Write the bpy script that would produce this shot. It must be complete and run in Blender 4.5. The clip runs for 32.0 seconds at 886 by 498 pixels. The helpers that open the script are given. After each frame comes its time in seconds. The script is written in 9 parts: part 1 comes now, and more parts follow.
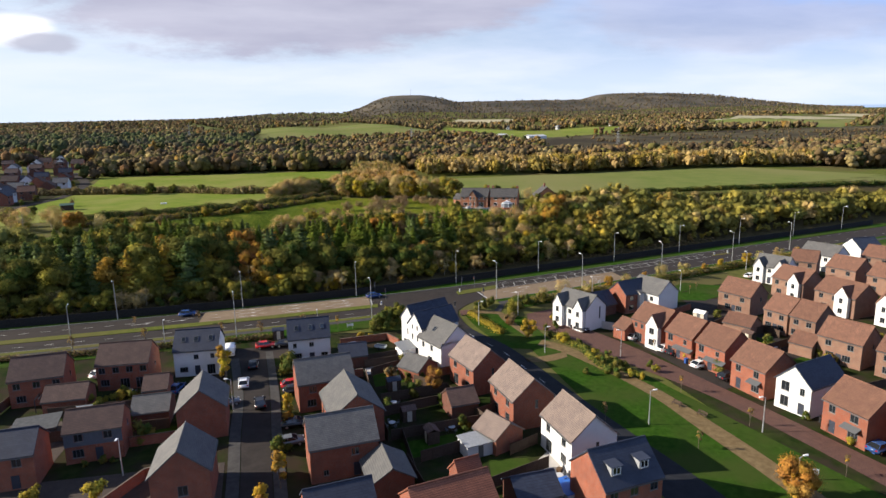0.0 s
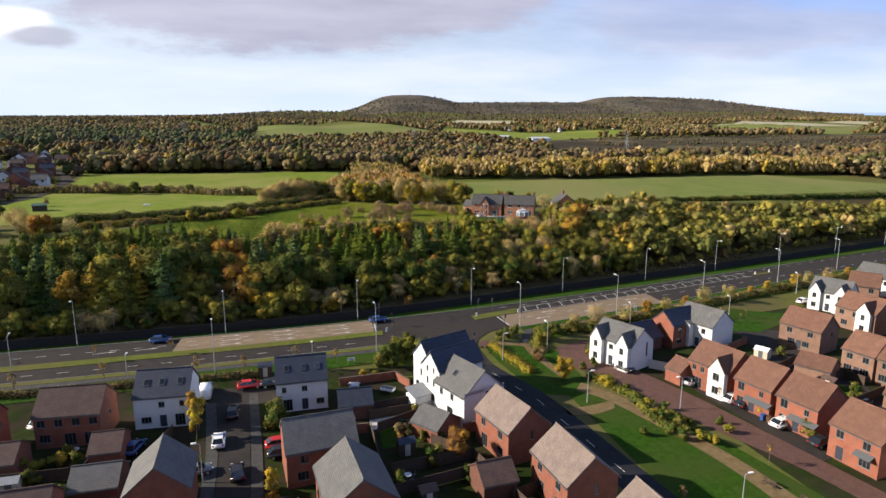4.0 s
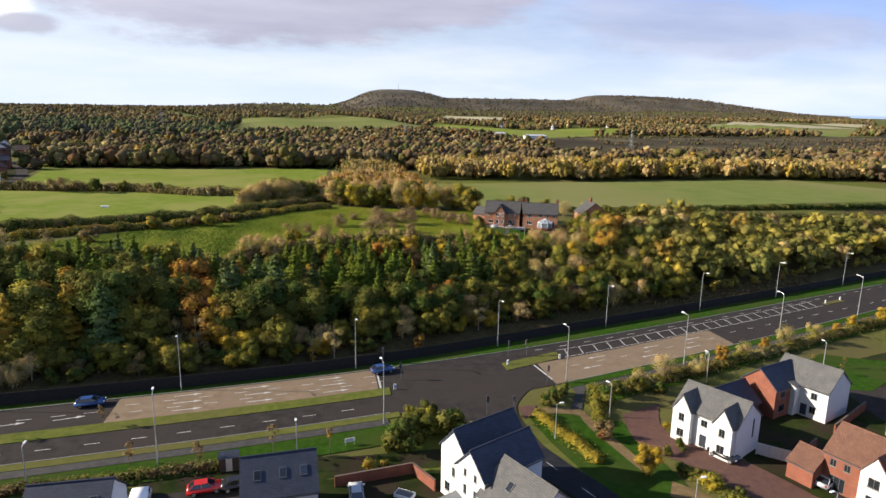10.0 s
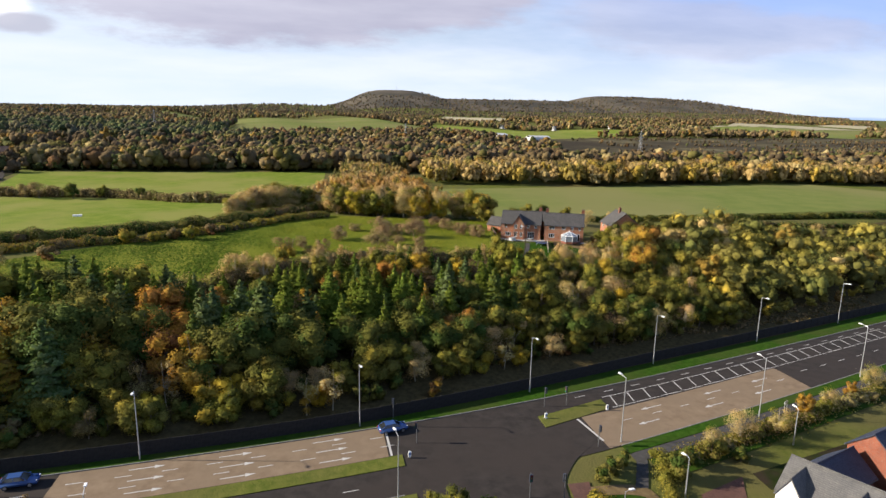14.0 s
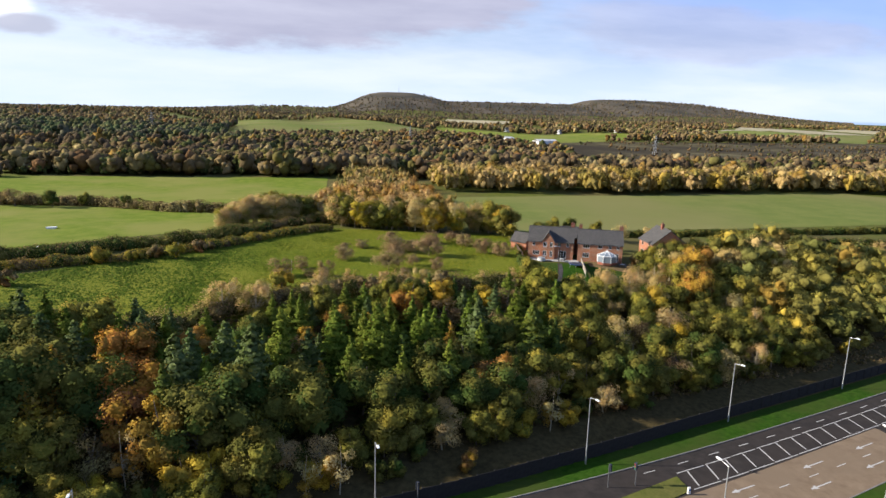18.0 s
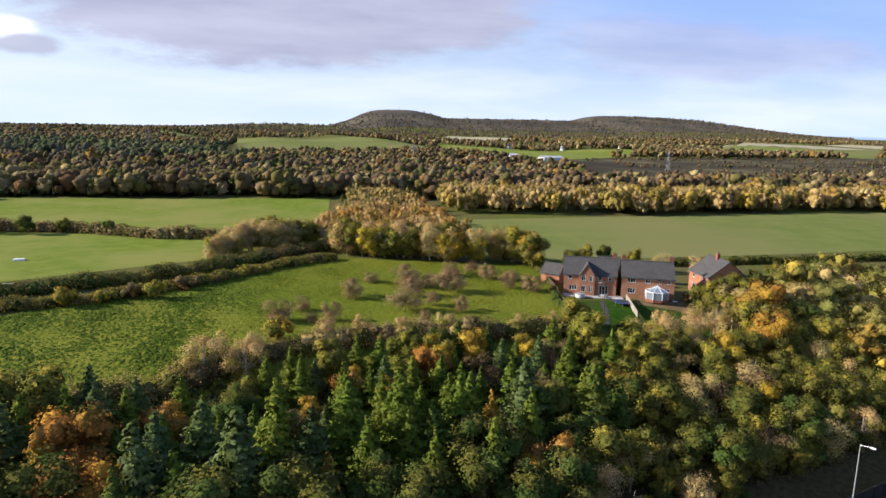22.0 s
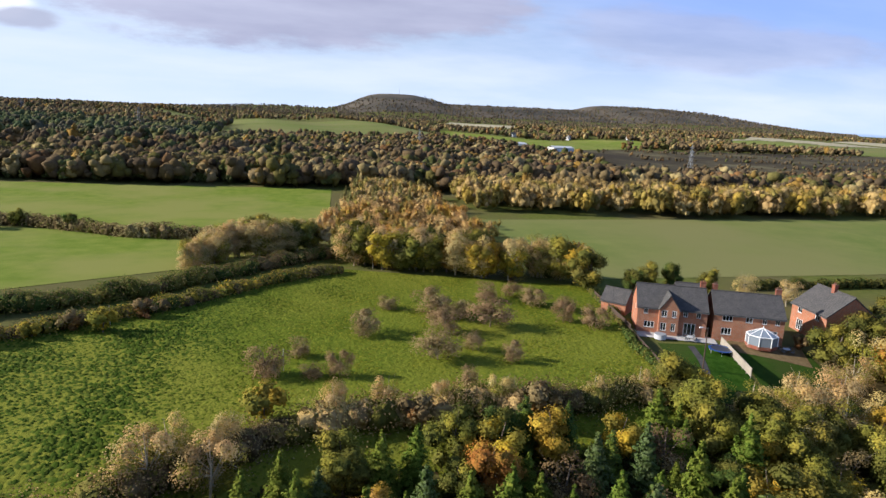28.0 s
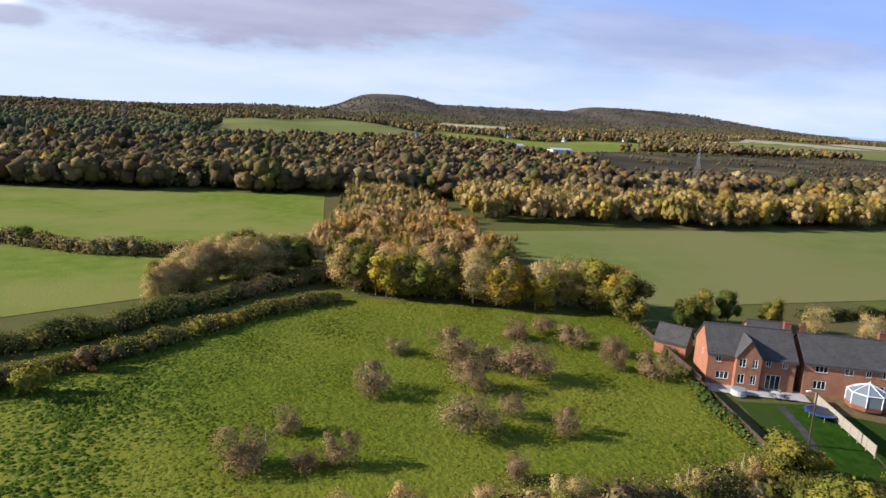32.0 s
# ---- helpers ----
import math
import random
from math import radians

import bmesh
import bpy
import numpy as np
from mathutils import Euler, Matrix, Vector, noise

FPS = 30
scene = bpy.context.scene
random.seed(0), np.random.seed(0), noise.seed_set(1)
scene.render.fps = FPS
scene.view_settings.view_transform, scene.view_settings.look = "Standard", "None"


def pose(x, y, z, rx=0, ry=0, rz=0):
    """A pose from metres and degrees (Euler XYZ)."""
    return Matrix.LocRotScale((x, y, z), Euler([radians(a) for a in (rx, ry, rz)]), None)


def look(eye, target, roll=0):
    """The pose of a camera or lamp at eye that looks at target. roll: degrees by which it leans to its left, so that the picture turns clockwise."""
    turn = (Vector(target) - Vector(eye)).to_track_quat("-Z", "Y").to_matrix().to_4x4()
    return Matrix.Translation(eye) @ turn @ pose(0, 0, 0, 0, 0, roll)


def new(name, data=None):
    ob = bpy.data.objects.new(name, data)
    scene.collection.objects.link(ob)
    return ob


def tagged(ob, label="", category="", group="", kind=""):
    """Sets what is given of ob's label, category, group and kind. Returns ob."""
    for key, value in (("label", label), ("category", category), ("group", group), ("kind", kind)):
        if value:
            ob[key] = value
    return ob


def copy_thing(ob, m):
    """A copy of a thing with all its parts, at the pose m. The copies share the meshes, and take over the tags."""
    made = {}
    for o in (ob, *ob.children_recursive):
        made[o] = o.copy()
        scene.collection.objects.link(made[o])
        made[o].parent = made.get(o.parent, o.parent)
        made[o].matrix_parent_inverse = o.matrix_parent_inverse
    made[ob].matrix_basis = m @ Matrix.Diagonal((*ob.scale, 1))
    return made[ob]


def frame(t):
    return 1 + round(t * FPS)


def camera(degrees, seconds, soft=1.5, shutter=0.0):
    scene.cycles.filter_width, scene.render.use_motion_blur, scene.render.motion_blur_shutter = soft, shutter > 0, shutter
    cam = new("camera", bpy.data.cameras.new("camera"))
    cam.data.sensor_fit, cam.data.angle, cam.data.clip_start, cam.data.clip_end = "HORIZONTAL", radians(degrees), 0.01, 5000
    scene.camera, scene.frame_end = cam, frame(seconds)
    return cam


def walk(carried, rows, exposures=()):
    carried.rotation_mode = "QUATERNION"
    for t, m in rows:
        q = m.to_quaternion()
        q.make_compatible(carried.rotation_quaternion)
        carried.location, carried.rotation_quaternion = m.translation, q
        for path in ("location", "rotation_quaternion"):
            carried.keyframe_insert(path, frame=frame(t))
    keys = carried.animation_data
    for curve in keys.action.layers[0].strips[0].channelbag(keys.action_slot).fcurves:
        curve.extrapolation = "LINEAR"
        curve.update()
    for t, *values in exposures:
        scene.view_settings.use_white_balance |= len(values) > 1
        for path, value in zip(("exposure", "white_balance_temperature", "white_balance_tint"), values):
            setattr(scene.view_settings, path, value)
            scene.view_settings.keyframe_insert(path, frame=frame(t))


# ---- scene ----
cam = camera(73.4, 32.0)
PATH = [
    (0, (4.134, -4.978, 44.45), (4.479, -3.046, 44.065), -1.1),
    (0.5, (4.029, -1.987, 44.434), (4.377, -0.055, 44.048), -1.0),
    (1, (3.991, 0.581, 44.514), (4.337, 2.513, 44.128), -1.0),
    (1.5, (3.925, 3.388, 44.568), (4.273, 5.32, 44.185), -0.6),
    (2, (3.781, 6.384, 44.454), (4.134, 8.315, 44.069), -0.3),
    (2.5, (3.607, 9.194, 44.515), (3.962, 11.125, 44.133), -0.2),
    (3, (3.524, 11.938, 44.54), (3.881, 13.868, 44.16), -0.1),
    (3.5, (3.532, 14.726, 44.469), (3.889, 16.656, 44.087), -0.1),
    (5.5, (3.346, 25.996, 44.421), (3.708, 27.925, 44.035), 0.1),
    (6, (3.296, 28.725, 44.444), (3.664, 30.65, 44.05), 0.4),
    (6.5, (3.091, 31.59, 44.421), (3.464, 33.515, 44.03), 0.6),
    (7, (2.971, 34.437, 44.421), (3.349, 36.362, 44.033), 0.6),
    (7.5, (2.998, 37.163, 44.467), (3.376, 39.088, 44.078), 0.5),
    (8, (2.885, 39.995, 44.451), (3.267, 41.919, 44.06), 0.6),
    (8.5, (2.735, 42.787, 44.325), (3.124, 44.709, 43.93), 0.8),
    (9, (2.67, 45.494, 44.408), (3.061, 47.416, 44.015), 1.0),
    (9.5, (2.479, 48.441, 44.422), (2.877, 50.361, 44.027), 1.0),
    (10, (2.4, 51.167, 44.472), (2.803, 53.085, 44.075), 0.9),
    (10.5, (2.466, 53.964, 44.418), (2.873, 55.882, 44.025), 0.6),
    (11, (2.598, 56.665, 44.393), (3.004, 58.582, 43.994), 0.5),
    (11.5, (2.671, 59.285, 44.432), (3.079, 61.202, 44.033), 0.5),
    (12, (2.741, 61.719, 44.454), (3.149, 63.636, 44.056), 0.6),
    (12.5, (2.847, 64.34, 44.359), (3.255, 66.257, 43.959), 0.8),
    (13, (2.675, 67.205, 44.577), (3.085, 69.122, 44.178), 0.9),
    (13.5, (2.792, 70.155, 44.459), (3.202, 72.073, 44.068), 0.9),
    (14, (2.747, 72.986, 44.466), (3.158, 74.903, 44.072), 1.0),
    (14.5, (2.767, 75.76, 44.402), (3.178, 77.677, 44.008), 1.0),
    (15, (2.78, 78.341, 44.528), (3.191, 80.259, 44.139), 1.5),
    (15.5, (2.638, 81.177, 44.506), (3.049, 83.096, 44.12), 1.5),
    (17.5, (2.305, 91.984, 44.714), (2.716, 93.903, 44.331), 1.4),
    (18, (2.408, 94.634, 44.869), (2.817, 96.553, 44.483), 1.3),
    (18.5, (2.286, 97.179, 44.839), (2.695, 99.1, 44.461), 1.4),
    (19, (2.185, 99.777, 44.937), (2.596, 101.7, 44.57), 1.6),
    (19.5, (1.794, 102.39, 44.972), (2.209, 104.313, 44.614), 1.4),
    (20, (1.815, 105.279, 44.91), (2.226, 107.204, 44.557), 1.4),
    (20.5, (1.662, 108.108, 44.914), (2.076, 110.034, 44.564), 1.5),
    (21, (1.819, 110.826, 44.773), (2.229, 112.754, 44.433), 1.0),
    (21.5, (1.715, 113.402, 44.93), (2.125, 115.329, 44.589), 1.1),
    (22, (1.729, 115.915, 44.972), (2.139, 117.844, 44.64), 1.0),
    (22.5, (1.645, 118.366, 45.081), (2.056, 120.297, 44.765), 1.8),
    (23, (1.638, 121.014, 45.081), (2.049, 122.948, 44.776), 1.8),
    (23.5, (1.669, 123.805, 45.064), (2.079, 125.731, 44.713), 2.1),
    (24, (1.547, 126.63, 45.08), (1.959, 128.554, 44.716), 3.2),
    (24.5, (1.379, 129.261, 45.106), (1.789, 131.181, 44.724), 2.8),
    (25, (1.262, 131.855, 45.09), (1.67, 133.774, 44.704), 2.2),
    (25.5, (1.123, 134.393, 45.235), (1.533, 136.312, 44.845), 2.9),
    (27.5, (0.499, 144.979, 45.515), (0.92, 146.897, 45.135), 2.7),
    (28, (0.623, 147.777, 45.59), (1.044, 149.695, 45.214), 2.5),
    (28.5, (0.465, 150.429, 45.615), (0.89, 152.347, 45.24), 2.4),
    (29, (0.469, 153.165, 45.705), (0.906, 155.083, 45.341), -0.1),
    (29.5, (0.395, 155.704, 45.63), (0.834, 157.617, 45.244), 0.4),
    (30, (0.455, 158.332, 45.695), (0.891, 160.246, 45.314), 0.5),
    (30.5, (0.547, 161.12, 45.706), (0.987, 163.037, 45.345), 0.4),
    (31, (0.538, 163.886, 45.725), (0.982, 165.797, 45.337), 1.3),
    (31.5, (0.467, 166.434, 45.861), (0.912, 168.342, 45.46), 2.3),
    (32, (0.31, 169.0, 45.985), (0.759, 170.913, 45.612), 2.8),
]
walk(cam, [(t, look(eye, target, roll)) for t, eye, target, roll in PATH], exposures=[(0, 1.04, 6150, 12), (8, 1.06, 6200, 12), (15, 1.10, 6250, 12), (18.5, 1.10, 5950, 12), (22, 1.06, 5850, 13), (25, 1.02, 6000, 13), (28, 0.96, 5700, 13), (32, 0.90, 5700, 14)])

# ---------------------------------------------------------------- light
SUN_FROM = Vector((-0.89, 0.18, 0.41)).normalized()      # low autumn sun
elev = math.asin(SUN_FROM.z)
sun = new("sun", bpy.data.lights.new("sun", "SUN"))
sun.data.energy, sun.data.angle, sun.data.color = 5.0, radians(0.6), (1.0, 0.88, 0.70)
sun.matrix_world = look((0, 0, 300), Vector((0, 0, 300)) - SUN_FROM)

world = bpy.data.worlds.new("sky")
scene.world = world
world.use_nodes = True
wn, wl = world.node_tree.nodes, world.node_tree.links
wn.clear()
w_out, w_bg = wn.new("ShaderNodeOutputWorld"), wn.new("ShaderNodeBackground")
sky = wn.new("ShaderNodeTexSky")
sky.sky_type, sky.sun_disc = "NISHITA", False
sky.sun_elevation, sky.sun_rotation = elev, math.atan2(SUN_FROM.x, SUN_FROM.y)
sky.air_density, sky.dust_density, sky.ozone_density = 1.0, 1.2, 1.5
coord, sep = wn.new("ShaderNodeTexCoord"), wn.new("ShaderNodeSeparateXYZ")
wl.new(coord.outputs["Generated"], sep.inputs[0])


def w_math(op, a, b=None, c=None):
    n = wn.new("ShaderNodeMath")
    n.operation = op
    for i, v in enumerate((a, b, c)):
        if v is None:
            continue
        if isinstance(v, (int, float)):
            n.inputs[i].default_value = v
        else:
            wl.new(v, n.inputs[i])
    return n.outputs[0]


# the sky ahead by slope: across and up, each over the way ahead
up = w_math("MAXIMUM", sep.outputs[2], 0.0)
ahead = w_math("MAXIMUM", sep.outputs[1], 0.05)
cx, cy = w_math("DIVIDE", sep.outputs[0], ahead), w_math("DIVIDE", up, ahead)
comb = wn.new("ShaderNodeCombineXYZ")
wl.new(cx, comb.inputs[0])
wl.new(cy, comb.inputs[1])


def w_noise(scale, detail, rough, offs, sx=1.0, sy=1.0):
    m = wn.new("ShaderNodeMapping")
    m.inputs["Location"].default_value = offs
    m.inputs["Scale"].default_value = (sx, sy, 1)
    wl.new(comb.outputs[0], m.inputs[0])
    n = wn.new("ShaderNodeTexNoise")
    n.inputs["Scale"].default_value, n.inputs["Detail"].default_value, n.inputs["Roughness"].default_value = scale, detail, rough
    wl.new(m.outputs[0], n.inputs["Vector"])
    return n.outputs["Fac"]


def w_ramp(value, stops):
    r = wn.new("ShaderNodeValToRGB")
    while len(r.color_ramp.elements) < len(stops):
        r.color_ramp.elements.new(0.5)
    for e, (p, c) in zip(r.color_ramp.elements, stops):
        e.position, e.color = p, (*c, 1) if len(c) == 3 else c
    wl.new(value, r.inputs[0])
    return r.outputs[0]


def w_mix(fac, a, b):
    n = wn.new("ShaderNodeMix")
    n.data_type = "RGBA"
    for sock, v in ((n.inputs[0], fac), (n.inputs[6], a), (n.inputs[7], b)):
        if isinstance(v, tuple):
            sock.default_value = (*v, 1)
        elif isinstance(v, (int, float)):
            sock.default_value = v
        else:
            wl.new(v, sock)
    return n.outputs[2]


rough_edge = w_math("MULTIPLY_ADD", w_noise(9.0, 6, 0.6, (3.1, 0.4, 0.0), 0.5, 1.6), 1.5, -0.75)
streak = w_noise(5.0, 6, 0.55, (7.3, 2.2, 0.0), 0.5, 3.0)


def bank(x, y, rx, ry, ragged, soft):
    """How far a direction lies inside one bank of cloud (an oval with a ragged rim)."""
    dx = w_math("DIVIDE", w_math("SUBTRACT", cx, x), rx)
    dy = w_math("DIVIDE", w_math("SUBTRACT", cy, y), ry)
    d = w_math("SQRT", w_math("ADD", w_math("MULTIPLY", dx, dx), w_math("MULTIPLY", dy, dy)))
    d = w_math("MULTIPLY_ADD", rough_edge, ragged, d)
    n = wn.new("ShaderNodeMapRange")
    n.interpolation_type = "SMOOTHSTEP"
    n.inputs[1].default_value, n.inputs[2].default_value = 1.0 + soft, 1.0 - soft
    wl.new(d, n.inputs[0])
    return n.outputs[0]


grey_bank = w_math("MAXIMUM", w_math("MAXIMUM", bank(-0.06, 0.225, 0.40, 0.100, 0.95, 0.15), w_math("MULTIPLY", bank(-0.62, 0.31, 0.40, 0.075, 0.9, 0.24), 0.5)), w_math("MULTIPLY", bank(0.72, 0.185, 0.30, 0.045, 1.3, 0.3), 0.5))
puff = bank(-0.405, 0.140, 0.046, 0.015, 1.3, 0.3)
puff_top = bank(-0.437, 0.158, 0.046, 0.021, 1.5, 0.35)
wisps = w_ramp(streak, [(0.40, (0, 0, 0)), (0.62, (0.85, 0.85, 0.85))])
haze = w_ramp(up, [(0.0, (1, 1, 1)), (0.07, (0.86, 0.86, 0.86)), (0.20, (0.45, 0.45, 0.45)), (0.42, (0.0, 0.0, 0.0))])
veil = w_mix(haze, sky.outputs[0], (8.6, 9.8, 11.5))
west = w_ramp(w_math("MULTIPLY_ADD", cx, -0.7, 0.35), [(0.25, (0, 0, 0)), (0.75, (1, 1, 1))])
west = w_math("MULTIPLY", west, w_ramp(up, [(0.0, (0.9, 0.9, 0.9)), (0.35, (0, 0, 0))]))
veil = w_mix(west, veil, (8.9, 9.9, 10.9))
veil = w_mix(w_math("MULTIPLY", wisps, haze), veil, (10.0, 10.4, 11.1))
blue_part = w_math("MULTIPLY", w_ramp(cx, [(0.10, (0, 0, 0)), (0.6, (1, 1, 1))]), w_ramp(cy, [(0.09, (0, 0, 0)), (0.24, (1, 1, 1))]))
veil = w_mix(w_math("MULTIPLY", blue_part, 0.78), veil, (3.9, 5.7, 10.4))
grey = w_ramp(streak, [(0.32, (4.9, 4.7, 5.9)), (0.68, (7.0, 6.8, 7.8))])
clouded = w_mix(w_math("MULTIPLY", grey_bank, 0.88), veil, grey)
clouded = w_mix(puff_top, clouded, (12.6, 12.6, 12.8))
final_sky = w_mix(w_math("MULTIPLY", puff, 0.85), clouded, (6.0, 6.0, 6.9))
# low country at the eastern horizon, blue haze painted into its colour
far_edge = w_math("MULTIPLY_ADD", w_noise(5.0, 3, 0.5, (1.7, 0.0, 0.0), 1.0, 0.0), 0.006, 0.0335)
far_land_haze = w_math("MULTIPLY", w_ramp(w_math("MULTIPLY_ADD", w_math("SUBTRACT", far_edge, cy), 250.0, 0.5), [(0.0, (0, 0, 0)), (1.0, (1, 1, 1))]), w_ramp(cx, [(0.60, (0, 0, 0)), (0.75, (1, 1, 1))]))
final_sky = w_mix(w_math("MULTIPLY", far_land_haze, 0.8), final_sky, (5.0, 6.6, 9.2))
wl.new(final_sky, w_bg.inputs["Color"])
w_bg.inputs["Strength"].default_value = 0.0455
wl.new(w_bg.outputs[0], w_out.inputs[0])


# ---------------------------------------------------------------- materials
def material(name, base, vary=None, scale=2.0, rough=0.85, bump=0.0, bump_scale=30.0, metal=0.0, spec=0.3, coords="Object", big_scale=None, big=None):
    """Principled with two scales of colour variation and a fine relief."""
    m = bpy.data.materials.new(name)
    m.use_nodes = True
    n, l = m.node_tree.nodes, m.node_tree.links
    p = n["Principled BSDF"]
    p.inputs["Roughness"].default_value, p.inputs["Metallic"].default_value = rough, metal
    p.inputs["Specular IOR Level"].default_value = spec
    tc = n.new("ShaderNodeTexCoord")
    col = n.new("ShaderNodeRGB").outputs[0]
    col.node.outputs[0].default_value = (*base, 1)
    if vary:
        tex = n.new("ShaderNodeTexNoise")
        tex.inputs["Scale"].default_value, tex.inputs["Detail"].default_value = scale, 6
        tex.inputs["Roughness"].default_value = 0.65
        l.new(tc.outputs[coords], tex.inputs["Vector"])
        r = n.new("ShaderNodeValToRGB")
        r.color_ramp.elements[0].position, r.color_ramp.elements[1].position = 0.36, 0.66
        r.color_ramp.elements[0].color, r.color_ramp.elements[1].color = (*base, 1), (*vary, 1)
        l.new(tex.outputs["Fac"], r.inputs[0])
        col = r.outputs[0]
    if big:
        tex = n.new("ShaderNodeTexNoise")
        tex.inputs["Scale"].default_value, tex.inputs["Detail"].default_value = big_scale, 4
        l.new(tc.outputs[coords], tex.inputs["Vector"])
        r = n.new("ShaderNodeValToRGB")
        r.color_ramp.elements[0].position, r.color_ramp.elements[1].position = 0.40, 0.62
        l.new(tex.outputs["Fac"], r.inputs[0])
        mx = n.new("ShaderNodeMix")
        mx.data_type = "RGBA"
        l.new(r.outputs[0], mx.inputs[0])
        l.new(col, mx.inputs[6])
        mx.inputs[7].default_value = (*big, 1)
        col = mx.outputs[2]
    l.new(col, p.inputs["Base Color"])
    if bump:
        bt = n.new("ShaderNodeTexNoise")
        bt.inputs["Scale"].default_value, bt.inputs["Detail"].default_value = bump_scale, 5
        l.new(tc.outputs[coords], bt.inputs["Vector"])
        bp = n.new("ShaderNodeBump")
        bp.inputs["Strength"].default_value, bp.inputs["Distance"].default_value = 0.7, bump
        l.new(bt.outputs["Fac"], bp.inputs["Height"])
        l.new(bp.outputs[0], p.inputs["Normal"])
    return m


def coursed(name, c1, c2, mortar, bw, bh, gap, rough=0.85, bump=0.01, flat=False, spread=0.0):
    """Masonry or roof tiling: courses of real size on vertical or sloping faces."""
    m = bpy.data.materials.new(name)
    m.use_nodes = True
    n, l = m.node_tree.nodes, m.node_tree.links
    p = n["Principled BSDF"]
    p.inputs["Roughness"].default_value, p.inputs["Specular IOR Level"].default_value = rough, 0.25
    tc, sp, cb = n.new("ShaderNodeTexCoord"), n.new("ShaderNodeSeparateXYZ"), n.new("ShaderNodeCombineXYZ")
    l.new(tc.outputs["Object"], sp.inputs[0])
    if flat:
        l.new(sp.outputs[0], cb.inputs[0])
        l.new(sp.outputs[1], cb.inputs[1])
    else:
        ad = n.new("ShaderNodeMath")
        ad.operation = "ADD"
        l.new(sp.outputs[0], ad.inputs[0])
        l.new(sp.outputs[1], ad.inputs[1])
        l.new(ad.outputs[0], cb.inputs[0])
        l.new(sp.outputs[2], cb.inputs[1])
    br = n.new("ShaderNodeTexBrick")
    br.inputs["Color1"].default_value, br.inputs["Color2"].default_value = (*c1, 1), (*c2, 1)
    br.inputs["Mortar"].default_value, br.inputs["Scale"].default_value = (*mortar, 1), 1.0
    br.inputs["Mortar Size"].default_value, br.inputs["Brick Width"].default_value, br.inputs["Row Height"].default_value = gap, bw, bh
    l.new(cb.outputs[0], br.inputs["Vector"])
    no = n.new("ShaderNodeTexNoise")
    no.inputs["Scale"].default_value, no.inputs["Detail"].default_value = 0.9, 7
    l.new(tc.outputs["Object"], no.inputs["Vector"])
    rp = n.new("ShaderNodeValToRGB")
    rp.color_ramp.elements[0].position, rp.color_ramp.elements[1].position = 0.3, 0.75
    rp.color_ramp.elements[0].color, rp.color_ramp.elements[1].color = (0.78, 0.78, 0.80, 1), (1.12, 1.10, 1.06, 1)
    l.new(no.outputs["Fac"], rp.inputs[0])
    mx = n.new("ShaderNodeMix")
    mx.data_type, mx.blend_type = "RGBA", "MULTIPLY"
    mx.inputs[0].default_value = 1.0
    l.new(br.outputs["Color"], mx.inputs[6])
    l.new(rp.outputs[0], mx.inputs[7])
    col = mx.outputs[2]
    if spread:
        oi = n.new("ShaderNodeObjectInfo")
        hs = n.new("ShaderNodeHueSaturation")
        mr = n.new("ShaderNodeMapRange")
        mr.inputs[3].default_value, mr.inputs[4].default_value = 1 - spread, 1 + spread
        l.new(oi.outputs["Random"], mr.inputs[0])
        l.new(mr.outputs[0], hs.inputs["Value"])
        l.new(col, hs.inputs["Color"])
        col = hs.outputs[0]
    l.new(col, p.inputs["Base Color"])
    bp = n.new("ShaderNodeBump")
    bp.inputs["Strength"].default_value, bp.inputs["Distance"].default_value = 0.6, bump
    l.new(br.outputs["Fac"], bp.inputs["Height"])
    bp.invert = True
    l.new(bp.outputs[0], p.inputs["Normal"])
    return m


def leaf_material(name):
    """Leaves take their species' colour from the mesh and vary leaf by leaf."""
    m = bpy.data.materials.new(name)
    m.use_nodes = True
    n, l = m.node_tree.nodes, m.node_tree.links
    p = n["Principled BSDF"]
    p.inputs["Roughness"].default_value, p.inputs["Specular IOR Level"].default_value = 0.85, 0.06
    at, geo = n.new("ShaderNodeAttribute"), n.new("ShaderNodeNewGeometry")
    at.attribute_name = "tint"
    oi = n.new("ShaderNodeObjectInfo")
    hs = n.new("ShaderNodeHueSaturation")
    mr, mr2 = n.new("ShaderNodeMapRange"), n.new("ShaderNodeMapRange")
    mr.inputs[3].default_value, mr.inputs[4].default_value = 1.04, 1.28
    mr2.inputs[3].default_value, mr2.inputs[4].default_value = 0.485, 0.515
    l.new(geo.outputs["Random Per Island"], mr.inputs[0])
    l.new(oi.outputs["Random"], mr2.inputs[0])
    l.new(mr.outputs[0], hs.inputs["Value"])
    l.new(mr2.outputs[0], hs.inputs["Hue"])
    l.new(at.outputs["Color"], hs.inputs["Color"])
    l.new(hs.outputs[0], p.inputs["Base Color"])
    tr = n.new("ShaderNodeBsdfTranslucent")
    l.new(hs.outputs[0], tr.inputs["Color"])
    ms = n.new("ShaderNodeMixShader")
    ms.inputs[0].default_value = 0.38
    l.new(p.outputs[0], ms.inputs[1])
    l.new(tr.outputs[0], ms.inputs[2])
    l.new(ms.outputs[0], n["Material Output"].inputs["Surface"])
    return m


